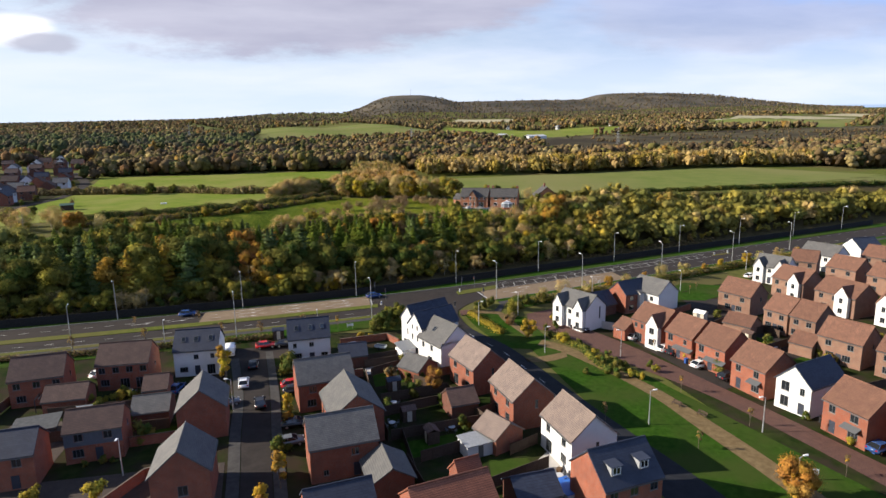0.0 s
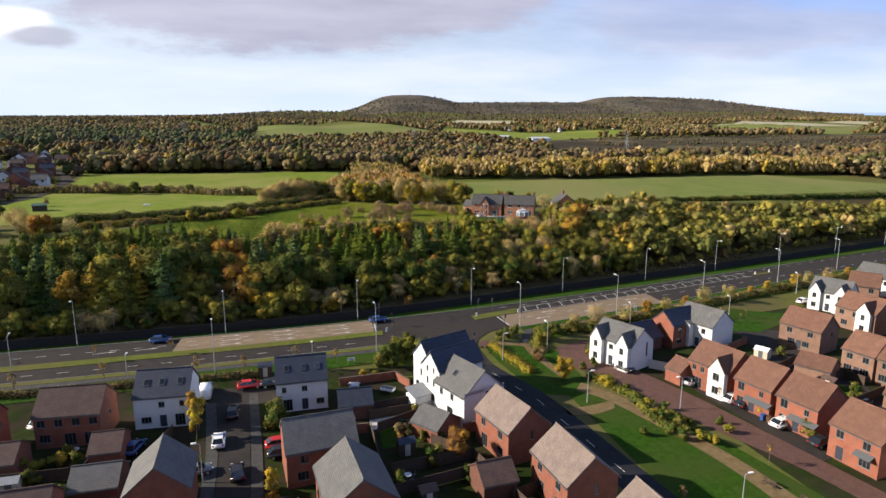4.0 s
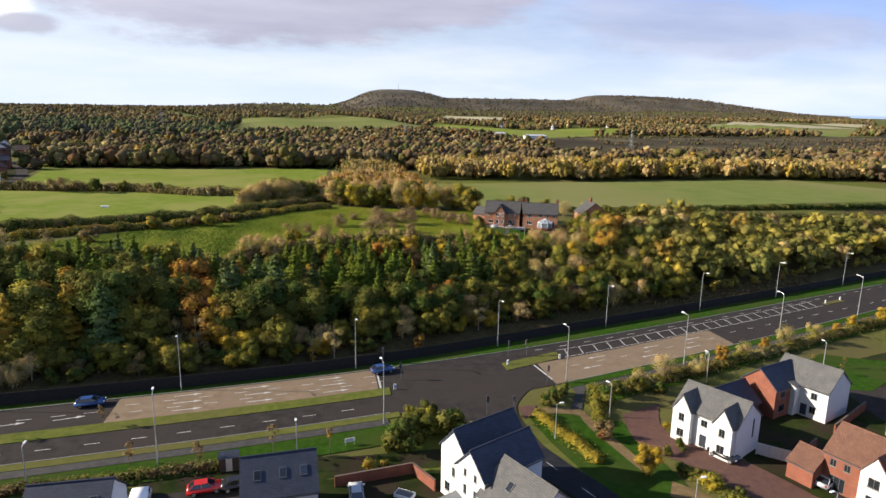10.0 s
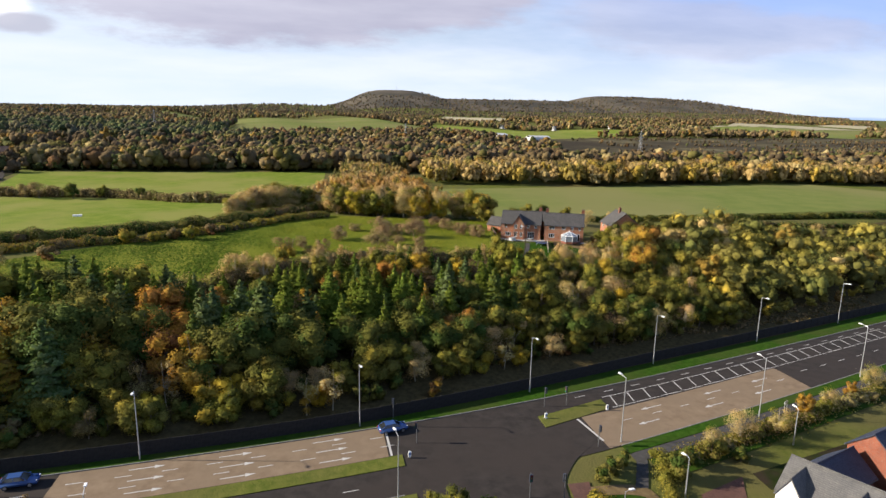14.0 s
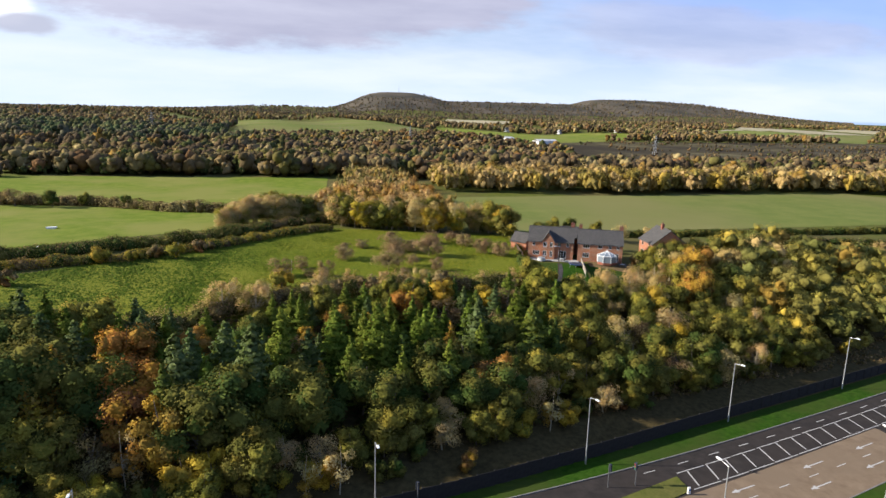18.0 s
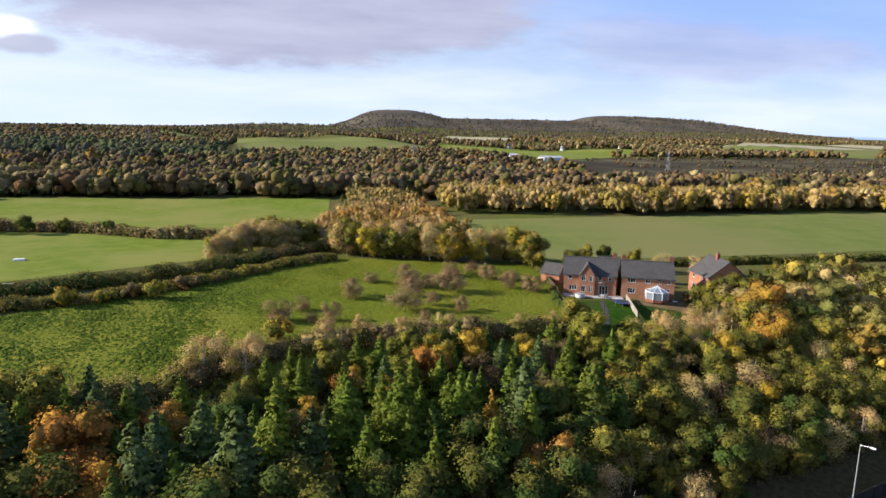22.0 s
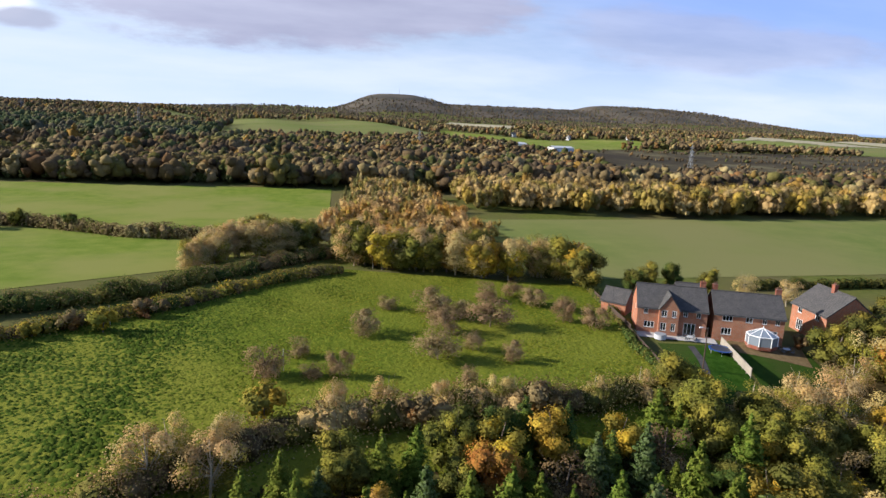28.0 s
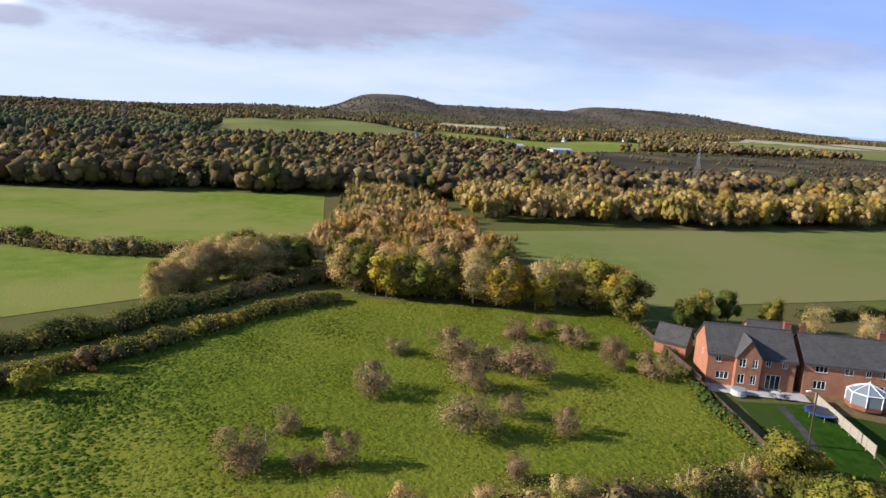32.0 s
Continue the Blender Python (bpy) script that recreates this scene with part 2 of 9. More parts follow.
def clump_material(name):
    """Clumps of foliage: the species' colour from the mesh, darkened for inner shade where leaves cover them, mottled,
    with a leafy relief.
    """
    m = bpy.data.materials.new(name)
    m.use_nodes = True
    n, l = m.node_tree.nodes, m.node_tree.links
    p = n["Principled BSDF"]
    p.inputs["Roughness"].default_value, p.inputs["Specular IOR Level"].default_value = 0.9, 0.04
    at, geo, tc = n.new("ShaderNodeAttribute"), n.new("ShaderNodeNewGeometry"), n.new("ShaderNodeTexCoord")
    at.attribute_name = "tint"
    tex = n.new("ShaderNodeTexNoise")
    tex.inputs["Scale"].default_value, tex.inputs["Detail"].default_value = 1.1, 5
    l.new(tc.outputs["Object"], tex.inputs["Vector"])
    ad, mr, hs = n.new("ShaderNodeMath"), n.new("ShaderNodeMapRange"), n.new("ShaderNodeHueSaturation")
    ad.operation, ad.inputs[1].default_value = "MULTIPLY_ADD", 0.35
    l.new(geo.outputs["Random Per Island"], ad.inputs[0])
    l.new(tex.outputs["Fac"], ad.inputs[2])
    mr.inputs[1].default_value, mr.inputs[2].default_value = 0.3, 1.0
    mr.inputs[3].default_value, mr.inputs[4].default_value = 0.78, 1.34
    l.new(ad.outputs[0], mr.inputs[0])
    l.new(mr.outputs[0], hs.inputs["Value"])
    l.new(at.outputs["Color"], hs.inputs["Color"])
    l.new(hs.outputs[0], p.inputs["Base Color"])
    bt, bp = n.new("ShaderNodeTexNoise"), n.new("ShaderNodeBump")
    bt.inputs["Scale"].default_value, bt.inputs["Detail"].default_value = 1.8, 6
    l.new(tc.outputs["Object"], bt.inputs["Vector"])
    bp.inputs["Strength"].default_value, bp.inputs["Distance"].default_value = 0.8, 0.5
    l.new(bt.outputs["Fac"], bp.inputs["Height"])
    l.new(bp.outputs[0], p.inputs["Normal"])
    return m


LEAF = leaf_material("leaves")
CLUMP = clump_material("foliage_clumps")
BARK = material("bark", (0.10, 0.075, 0.05), (0.19, 0.155, 0.12), 6, 0.9, 0.02, 25)
BARK_PALE = material("pale_bark", (0.28, 0.235, 0.155), (0.40, 0.345, 0.24), 5, 0.9, 0.01, 25)
BARK_TAN = material("tan_twigs", (0.15, 0.115, 0.062), (0.23, 0.18, 0.10), 5, 0.9, 0.01, 25)
GRASS = material("rough_grass", (0.06776, 0.0882, 0.0144), (0.1162, 0.1217, 0.027), 0.6, 0.95, 0.12, 3, spec=0.04, big_scale=0.03, big=(0.0968, 0.08644, 0.0324))
MEADOW = material("tussock_meadow", (0.06084, 0.09124, 0.007003), (0.1273, 0.1488, 0.01401), 0.9, 0.95, 0.35, 1.6, spec=0.03, big_scale=0.03, big=(0.1438, 0.1537, 0.01802))
PADDOCK = material("grazed_grass", (0.1015, 0.1468, 0.01652), (0.1547, 0.1874, 0.0289), 0.22, 0.95, 0.12, 2, spec=0.03, big_scale=0.035, big=(0.1789, 0.1874, 0.04644))
PASTURE = material("pale_pasture", (0.1087, 0.1388, 0.03257), (0.1464, 0.1635, 0.04523), 0.1, 0.95, 0.05, 2, spec=0.03, big_scale=0.012, big=(0.159, 0.1581, 0.05607))
STUBBLE = material("stubble_field", (0.255, 0.2295, 0.136), (0.306, 0.272, 0.17), 0.05, 0.9)
LAWN = material("mown_lawn", (0.01552, 0.04609, 0.003497), (0.03364, 0.07433, 0.007692), 0.9, 0.95, 0.05, 12, spec=0.03, big_scale=0.09, big=(0.03881, 0.05799, 0.01119))
SOIL = material("leaf_litter", (0.050, 0.040, 0.018), (0.095, 0.072, 0.030), 1.2, 0.95, 0.08, 5, spec=0.04)
HEATH = material("bracken_heath", (0.0495, 0.0396, 0.0242), (0.121, 0.1078, 0.0572), 0.025, 0.95, 0.3, 0.5, spec=0.03, big_scale=0.010, big=(0.0396, 0.033, 0.022))
MOOR = material("hill_moor", (0.085, 0.072, 0.055), (0.125, 0.108, 0.080), 0.01, 0.95, spec=0.03, big_scale=0.004, big=(0.060, 0.056, 0.046))
ASPHALT = material("worn_asphalt", (0.02232, 0.01967, 0.01814), (0.04001, 0.0347, 0.03145), 0.5, 0.9, 0.004, 60, spec=0.10, big_scale=0.06, big=(0.0354, 0.0293, 0.0258))
ASPHALT_DARK = material("new_asphalt", (0.01152, 0.0128, 0.016), (0.0192, 0.02048, 0.02432), 0.6, 0.85, 0.004, 60, spec=0.15)
GARDEN = material("garden_ground", (0.01122, 0.02167, 0.004335), (0.0306, 0.03902, 0.01084), 0.35, 0.95, 0.05, 6, spec=0.03, big_scale=0.22, big=(0.03162, 0.02435, 0.01625))
CLADDING = material("slate_blue_cladding", (0.075, 0.085, 0.105), (0.10, 0.11, 0.13), 2.0, 0.8)
BUFF = material("buff_surfacing", (0.1518, 0.1104, 0.07176), (0.207, 0.1546, 0.103), 0.5, 0.9, 0.004, 60, spec=0.1, big_scale=0.1, big=(0.1702, 0.127, 0.08464))
FOOTWAY = material("footway_tarmac", (0.0408, 0.03944, 0.0374), (0.0646, 0.0612, 0.0578), 0.9, 0.9, 0.004, 50, spec=0.15)
GRAVEL = material("sandy_gravel", (0.1192, 0.08284, 0.03921), (0.1721, 0.1242, 0.06277), 1.1, 0.95, 0.01, 40, spec=0.05)
PAVIOR = coursed("red_block_paving", (0.09861, 0.04791, 0.03616), (0.1268, 0.06481, 0.04863), (0.05635, 0.0349, 0.02804), 0.2, 0.1, 0.008, 0.9, 0.004, flat=True)
COURT = coursed("grey_brown_block_paving", (0.052, 0.040, 0.033), (0.070, 0.053, 0.043), (0.032, 0.026, 0.022), 0.2, 0.1, 0.008, 0.9, 0.004, flat=True)
KERB = material("kerb_concrete", (0.136, 0.1326, 0.1224), (0.204, 0.1972, 0.1836), 2, 0.9)
PAINT = material("road_paint", (0.306, 0.2975, 0.2805), (0.493, 0.4845, 0.459), 3, 0.8)
BRICK = coursed("red_brick", (0.2089, 0.05628, 0.03089), (0.2553, 0.07614, 0.03981), (0.2011, 0.1258, 0.09614), 0.225, 0.075, 0.01, spread=0.12)
BRICK_FARM = coursed("orange_red_brick", (0.3128, 0.1058, 0.0506), (0.3864, 0.138, 0.06624), (0.3128, 0.23, 0.1656), 0.225, 0.075, 0.01, spread=0.05)
BRICK_DARK = coursed("dark_red_brick", (0.1152, 0.03968, 0.0256), (0.1472, 0.0512, 0.032), (0.1216, 0.0896, 0.0704), 0.225, 0.075, 0.01, spread=0.12)
BRICK_BUFF = coursed("brown_brick", (0.176, 0.092, 0.0624), (0.216, 0.116, 0.0784), (0.2, 0.152, 0.12), 0.225, 0.075, 0.01, spread=0.12)
RENDER = material("white_render", (0.5411, 0.5411, 0.5341), (0.5839, 0.5839, 0.5767), 0.8, 0.9, 0.002, 60)
RENDER_GREY = material("grey_render", (0.42, 0.43, 0.44), (0.48, 0.49, 0.50), 0.8, 0.9)
TILE_RED = coursed("red_brown_roof_tile", (0.1549, 0.07583, 0.04994), (0.1912, 0.09889, 0.06594), (0.08571, 0.04744, 0.0347), 0.3, 0.16, 0.02, 0.85, 0.03, spread=0.10)
TILE_ORANGE = coursed("orange_red_roof_tile", (0.235, 0.088, 0.052), (0.285, 0.112, 0.066), (0.12, 0.05, 0.034), 0.3, 0.16, 0.02, 0.85, 0.03, spread=0.08)
TILE_BUFF = coursed("pinkish_grey_roof_tile", (0.1859, 0.144, 0.1242), (0.2176, 0.1701, 0.1474), (0.1187, 0.09099, 0.07866), 0.3, 0.16, 0.02, 0.85, 0.03, spread=0.08)
TILE_BROWN = coursed("dark_brown_roof_tile", (0.09231, 0.05617, 0.04636), (0.1204, 0.07482, 0.06181), (0.06419, 0.0449, 0.03863), 0.3, 0.16, 0.02, 0.85, 0.03, spread=0.10)
TILE_GREY = coursed("mid_grey_roof_tile", (0.106, 0.1057, 0.105), (0.1341, 0.1321, 0.128), (0.07483, 0.07376, 0.07493), 0.3, 0.16, 0.02, 0.8, 0.03, spread=0.08)
SLATE = coursed("blue_black_slate", (0.03097, 0.03762, 0.05917), (0.0423, 0.05041, 0.07586), (0.01976, 0.02428, 0.03409), 0.3, 0.2, 0.012, 0.6, 0.015, spread=0.08)
SLATE_FARM = coursed("dark_grey_plain_tile", (0.0675, 0.0648, 0.0648), (0.099, 0.0945, 0.09), (0.036, 0.036, 0.036), 0.2, 0.15, 0.015, 0.8, 0.02)
UPVC = material("white_upvc", (0.74, 0.74, 0.73), rough=0.4)
GREY_FRAME = material("grey_frame", (0.09, 0.095, 0.10), rough=0.5)
GLASS = material("window_glass", (0.015, 0.018, 0.022), rough=0.06, spec=0.8)
DOOR_DARK = material("dark_door_paint", (0.03, 0.035, 0.05), rough=0.5)
LEAD = material("lead_sheet", (0.20, 0.21, 0.22), (0.27, 0.28, 0.29), 3, 0.6)
TIMBER = material("weathered_fence_timber", (0.04641, 0.03034, 0.02104), (0.07497, 0.05176, 0.03825), 3, 0.9, 0.01, 20)
TIMBER_GREY = material("silvered_timber", (0.24, 0.21, 0.17), (0.32, 0.285, 0.23), 3, 0.9, 0.01, 20)
TIMBER_PALE = material("pale_timber", (0.40, 0.36, 0.29), (0.50, 0.46, 0.38), 3, 0.9, 0.01, 20)
FELT = material("grey_roofing_felt", (0.045, 0.048, 0.05), (0.075, 0.078, 0.08), 1.5, 0.9, 0.004, 40)
DARK_GREEN = material("dark_green_sheet", (0.018, 0.05, 0.04), (0.03, 0.07, 0.055), 1.5, 0.7)
TARP = material("blue_tarpaulin", (0.02, 0.10, 0.42), (0.03, 0.15, 0.52), 2.0, 0.5, 0.02, 6)
BARRIER = material("tarred_barrier_boards", (0.013, 0.012, 0.012), (0.026, 0.024, 0.022), 2, 0.9, 0.01, 12)
STEEL = material("galvanised_steel", (0.42, 0.43, 0.44), (0.52, 0.53, 0.54), 4, 0.45, metal=0.6)
WHITE_PAINT = material("white_gloss_paint", (0.78, 0.78, 0.76), rough=0.4)
RUBBER = material("tyre_rubber", (0.02, 0.02, 0.02), rough=0.9)
ALLOY = material("alloy_wheel", (0.5, 0.5, 0.52), rough=0.35, metal=0.8)
STONE = material("pale_patio_slab", (0.35, 0.336, 0.315), (0.42, 0.406, 0.385), 1.2, 0.85)


# ---------------------------------------------------------------- building blocks
def part(name, bm, mat, parent=None, label="", smooth=False):
    """Links a bmesh as one mesh object, under a thing or a part."""
    me = bpy.data.meshes.new(name)
    bm.to_mesh(me)
    bm.free()
    me.materials.append(mat)
    if smooth:
        me.polygons.foreach_set("use_smooth", [True] * len(me.polygons))
    ob = new(name, me)
    if parent is not None:
        ob.parent = parent
    if label:
        ob["label"] = label
    return ob


def shared(name, me, parent, m=None):
    ob = new(name, me)
    ob.parent = parent
    if m is not None:
        ob.matrix_local = m
    return ob


def box(bm, x0, x1, y0, y1, z0, z1, m=None):
    v = [bm.verts.new((x, y, z)) for z in (z0, z1) for y in (y0, y1) for x in (x0, x1)]
    for f in ((0, 2, 3, 1), (4, 5, 7, 6), (0, 1, 5, 4), (2, 6, 7, 3), (0, 4, 6, 2), (1, 3, 7, 5)):
        bm.faces.new([v[i] for i in f])
    if m is not None:
        bmesh.ops.transform(bm, matrix=m, verts=v)
    return v


def tube(bm, p, q, r0, r1, n=6):
    p, q = Vector(p), Vector(q)
    d = (q - p).normalized()
    a = d.orthogonal().normalized()
    b = d.cross(a)
    ring = []
    for c, r in ((p, r0), (q, r1)):
        ring.append([bm.verts.new(c + r * (math.cos(2 * math.pi * i / n) * a + math.sin(2 * math.pi * i / n) * b)) for i in range(n)])
    for i in range(n):
        bm.faces.new((ring[0][i], ring[0][(i + 1) % n], ring[1][(i + 1) % n], ring[1][i]))
    bm.faces.new(ring[1])
    bm.faces.new(ring[0][::-1])


def slab(bm, quad, thick):
    """A sloping slab: four corners of its top face, and its thickness along the normal."""
    q = [Vector(c) for c in quad]
    nrm = (q[1] - q[0]).cross(q[3] - q[0]).normalized()
    if nrm.z < 0:
        q.reverse()
        nrm = -nrm
    t = [bm.verts.new(c) for c in q]
    u = [bm.verts.new(c - thick * nrm) for c in q]
    n = len(q)
    bm.faces.new(t)
    bm.faces.new(u[::-1])
    for i in range(n):
        bm.faces.new((t[i], u[i], u[(i + 1) % n], t[(i + 1) % n]))


def thing(name, label, category, m, group=""):
    e = new(name)
    e.empty_display_size = 0.2
    e.matrix_world = m
    return tagged(e, label, category, group)


# ---------------------------------------------------------------- the lie of the land
def ln_cosh(v):
    a = abs(v)
    return a + math.log((1 + math.exp(-2 * a)) / 2)


def y_far(x):
    """The far edge of the main road."""
    return 154.4 + 0.18 * x + 4.5 * (ln_cosh((x - 25) / 45) - 0.147)


def ramp(a, b, v):
    t = min(max((v - a) / (b - a), 0), 1)
    return t * t * (3 - 2 * t)


def ground_z(x, y):
    s = y - y_far(x)
    z = -1.2 * ramp(-23, -34, s)
    z += 13.2 * (0.5 * ramp(6, 58, s) + 0.5 * min(max((s - 6) / 52, 0), 1))
    u = 0.2 * x + 0.98 * y
    z += 0.018 * min(max(s - 58, 0), 80)
    z += 0.036 * max(u - 300, 0) - 0.015 * (min(max(x, -400), 400) - 50) * ramp(300, 600, u)
    if y > 900:
        z += ramp(900, 1500, y) * (1 - ramp(2000, 2600, y)) * (5 * math.sin(x * 0.011 + 1.0) + 4 * math.sin(x * 0.027 + y * 0.003) + 3 * math.sin(x * 0.0063 - y * 0.004))
    if y > 2000:
        q = math.exp(-(((y - 4300) / 700) ** 2))
        wide = 34 * ramp(-900, -200, x) + 66 * ramp(60, 340, x)
        z += q * (wide * (1 - ramp(2650, 3900, x)) + 50 * math.exp(-(((x - 540) / 235) ** 4)) + 40 * ramp(1830, 2060, x) * (1 - ramp(2250, 3500, x)))
    return z


def spread_axis(lo, hi, near0, near1, stp):
    """Even steps in the near stretch, growing ones out to the far ends."""
    vals = list(np.arange(near0, near1 + 1e-6, stp))
    d, v = stp, near1
    while v < hi:
        d *= 1.07
        v += d
        vals.append(min(v, hi))
    d, v = stp, near0
    while v > lo:
        d *= 1.07
        v -= d
        vals.insert(0, max(v, lo))
    return vals


gx, gy = spread_axis(-3200, 4200, -90, 170, 3.0), spread_axis(-600, 4820, 20, 330, 3.0)
gv = [(x, y, ground_z(x, y) - 0.06) for y in gy for x in gx]
gf = [(j * len(gx) + i, j * len(gx) + i + 1, (j + 1) * len(gx) + i + 1, (j + 1) * len(gx) + i) for j in range(len(gy) - 1) for i in range(len(gx) - 1)]
gme = bpy.data.meshes.new("ground")
gme.from_pydata(gv, [], gf)
gme.materials.append(GRASS)
gme.polygons.foreach_set("use_smooth", [True] * len(gme.polygons))
tagged(new("ground", gme), "rough autumn grassland rising gently to wooded hills", "ground", kind="structure")


def patch(name, corners, mat, lift, label, category, cell=4.0, kind="structure", wob=0.0):
    """A sheet over the ground between four corners, which follows the lie of the land."""
    a, b, c, d = [Vector((*p, 0)) for p in corners]
    nu = max(2, int(max((b - a).length, (c - d).length) / cell))
    nv = max(2, int(max((d - a).length, (c - b).length) / cell))
    vs = []
    for j in range(nv + 1):
        for i in range(nu + 1):
            p = a.lerp(b, i / nu).lerp(d.lerp(c, i / nu), j / nv)
            if wob and (i in (0, nu) or j in (0, nv)):
                p += Vector((noise.noise(p * 0.08), noise.noise(p * 0.08 + Vector((9, 9, 9))), 0)) * wob
            vs.append((p.x, p.y, ground_z(p.x, p.y) + lift))
    fs = [(j * (nu + 1) + i, j * (nu + 1) + i + 1, (j + 1) * (nu + 1) + i + 1, (j + 1) * (nu + 1) + i) for j in range(nv) for i in range(nu)]
    me = bpy.data.meshes.new(name)
    me.from_pydata(vs, [], fs)
    me.materials.append(mat)
    me.polygons.foreach_set("use_smooth", [True] * len(fs))
    return tagged(new(name, me), label, category, kind=kind)


def band(name, f0, f1, x0, x1, mat, lift, label, category, stp=2.5, deep=0.0, parent=None):
    """A strip along the main road between two offsets from its far edge (numbers or functions of x)."""
    g0 = f0 if callable(f0) else (lambda x: f0)
    g1 = f1 if callable(f1) else (lambda x: f1)
    n = max(2, int((x1 - x0) / stp))
    bm = bmesh.new()
    rows = []
    for i in range(n + 1):
        x = x0 + (x1 - x0) * i / n
        rows.append([bm.verts.new((x, y_far(x) + g(x), ground_z(x, y_far(x) + g(x)) + lift)) for g in (g0, g1)])
        if deep:
            rows[-1] += [bm.verts.new(v.co - Vector((0, 0, deep))) for v in rows[-1][:2]]
    for a, b in zip(rows, rows[1:]):
        bm.faces.new((a[0], b[0], b[1], a[1]))
        if deep:
            bm.faces.new((a[0], a[2], b[2], b[0]))
            bm.faces.new((a[1], b[1], b[3], a[3]))
    if deep:
        for a in (rows[0], rows[-1]):
            bm.faces.new((a[0], a[1], a[3], a[2]))
    bmesh.ops.recalc_face_normals(bm, faces=bm.faces)
    for f in bm.faces:
        if abs(f.normal.z) > 0.7 and f.normal.z < 0 and not deep:
            f.normal_flip()
    ob = part(name, bm, mat, parent)
    return tagged(ob, label, category, kind="structure") if parent is None else ob


def ribbon(name, left, right, mat, lift, label, category, sub=6, flatz=None):
    """A road or path between two polylines with the same number of points."""
    def fine(line):
        out = []
        for i in range(len(line) - 1):
            p = [Vector(line[max(0, min(len(line) - 1, k))]) for k in (i - 1, i, i + 1, i + 2)]
            for k in range(sub):
                t = k / sub
                out.append(0.5 * (2 * p[1] + (p[2] - p[0]) * t + (2 * p[0] - 5 * p[1] + 4 * p[2] - p[3]) * t * t + (3 * p[1] - p[0] - 3 * p[2] + p[3]) * t**3))
        return out + [Vector(line[-1])]
    L, R = fine(left), fine(right)
    vs, fs = [], []
    for a, b in zip(L, R):
        for k in range(5):
            p = a.lerp(b, k / 4)
            vs.append((p.x, p.y, ground_z(p.x, p.y) + lift))
    for j in range(len(L) - 1):
        for k in range(4):
            o = j * 5 + k
            fs.append((o, o + 1, o + 6, o + 5))
    me = bpy.data.meshes.new(name)
    me.from_pydata(vs, [], fs)
    me.materials.append(mat)
    bm = bmesh.new()
    bm.from_mesh(me)
    for f in bm.faces:
        f.normal_update()
        if f.normal.z < 0:
            f.normal_flip()
    bm.to_mesh(me)
    bm.free()
    return tagged(new(name, me), label, category, kind="structure"), L, R

# ---------------------------------------------------------------- fields and woods' floors
FIELDS = {
    "meadow": [(-115, 184), (49, 204), (60, 266), (4, 283)],
    "paddock": [(-134, 226), (-1, 297), (-8, 318), (-134, 345)],
    "far_paddock": [(-132, 346), (4, 319), (8, 425), (-150, 430)],
    "long_pasture": [(58, 350), (60, 272), (335, 284), (275, 360)],
    "hill_pasture": [(-95, 753), (150, 962), (236, 1362), (-128, 1175)],
    "hill_pasture_top": [(-128, 1178), (236, 1365), (30, 1667), (-438, 1851)],
    "bright_field": [(165, 976), (249, 823), (486, 992), (290, 1546)],
    "bright_field_end": [(490, 996), (616, 1207), (520, 1318), (398, 1226)],
    "stubble_strip": [(329, 1779), (593, 1745), (783, 2286), (577, 2754)],
    "right_pasture": [(780, 1155), (944, 979), (1288, 1280), (1025, 1491)],
    "shelf_field": [(1030, 1496), (1292, 1285), (1800, 1735), (1500, 1930)],
    "strip_field": [(-190, 500), (-120, 500), (-125, 530), (-185, 535)],
    "heath": [(175, 470), (640, 560), (1100, 1010), (330, 930)],
}
patch("meadow", FIELDS["meadow"], MEADOW, 0.02, "bright green tussocky meadow with long autumn grass", "meadow", 3.0)
patch("paddock", FIELDS["paddock"], PADDOCK, 0.02, "grazed pale green paddock between hedges", "field", 5.0)
patch("far_paddock", FIELDS["far_paddock"], PADDOCK, 0.03, "smooth green field beyond a thin hedge", "field", 6.0)
patch("older_estate_ground", [(-420, 270), (-136, 292), (-152, 432), (-420, 600)], GARDEN, 0.02, "gardens and yards of the older estate", "garden", 8.0)
ribbon("older_estate_street", [(-141, 286), (-140, 340), (-152, 400), (-185, 470)], [(-136, 286), (-135, 340), (-147, 402), (-180, 473)], ASPHALT, 0.06, "narrow asphalt street of the older estate", "street")
patch("long_pasture", FIELDS["long_pasture"], PASTURE, 0.04, "pale olive green pasture behind the farmhouses", "field", 6.0)
patch("hill_pasture", FIELDS["hill_pasture"], PASTURE, 0.6, "broad green pasture on the far slope", "field", 25.0)
patch("hill_pasture_top", FIELDS["hill_pasture_top"], PASTURE, 0.6, "upper part of the broad green pasture", "field", 25.0)
patch("bright_field", FIELDS["bright_field"], PADDOCK, 0.6, "bright green field beside the far farm", "field", 25.0)
patch("bright_field_end", FIELDS["bright_field_end"], PADDOCK, 0.6, "far end of the bright green field", "field", 25.0)
patch("right_pasture", FIELDS["right_pasture"], PASTURE, 0.7, "green field behind the dark heath", "field", 25.0)
patch("strip_field", FIELDS["strip_field"], PADDOCK, 0.3, "small strip of green behind the tree row", "field", 10.0)
patch("shelf_field", FIELDS["shelf_field"], STUBBLE, 0.8, "pale stubble field on the far slope", "field", 30.0)
patch("wood_floor", [(-150, 142), (47, 166), (50, 207), (-150, 180)], SOIL, 0.06, "brown leaf litter under the roadside wood", "woodland floor", 4.0)
patch("wood_floor_east", [(47, 166), (300, 233), (300, 285), (50, 212)], SOIL, 0.03, "brown leaf litter under the roadside wood", "woodland floor", 4.0)
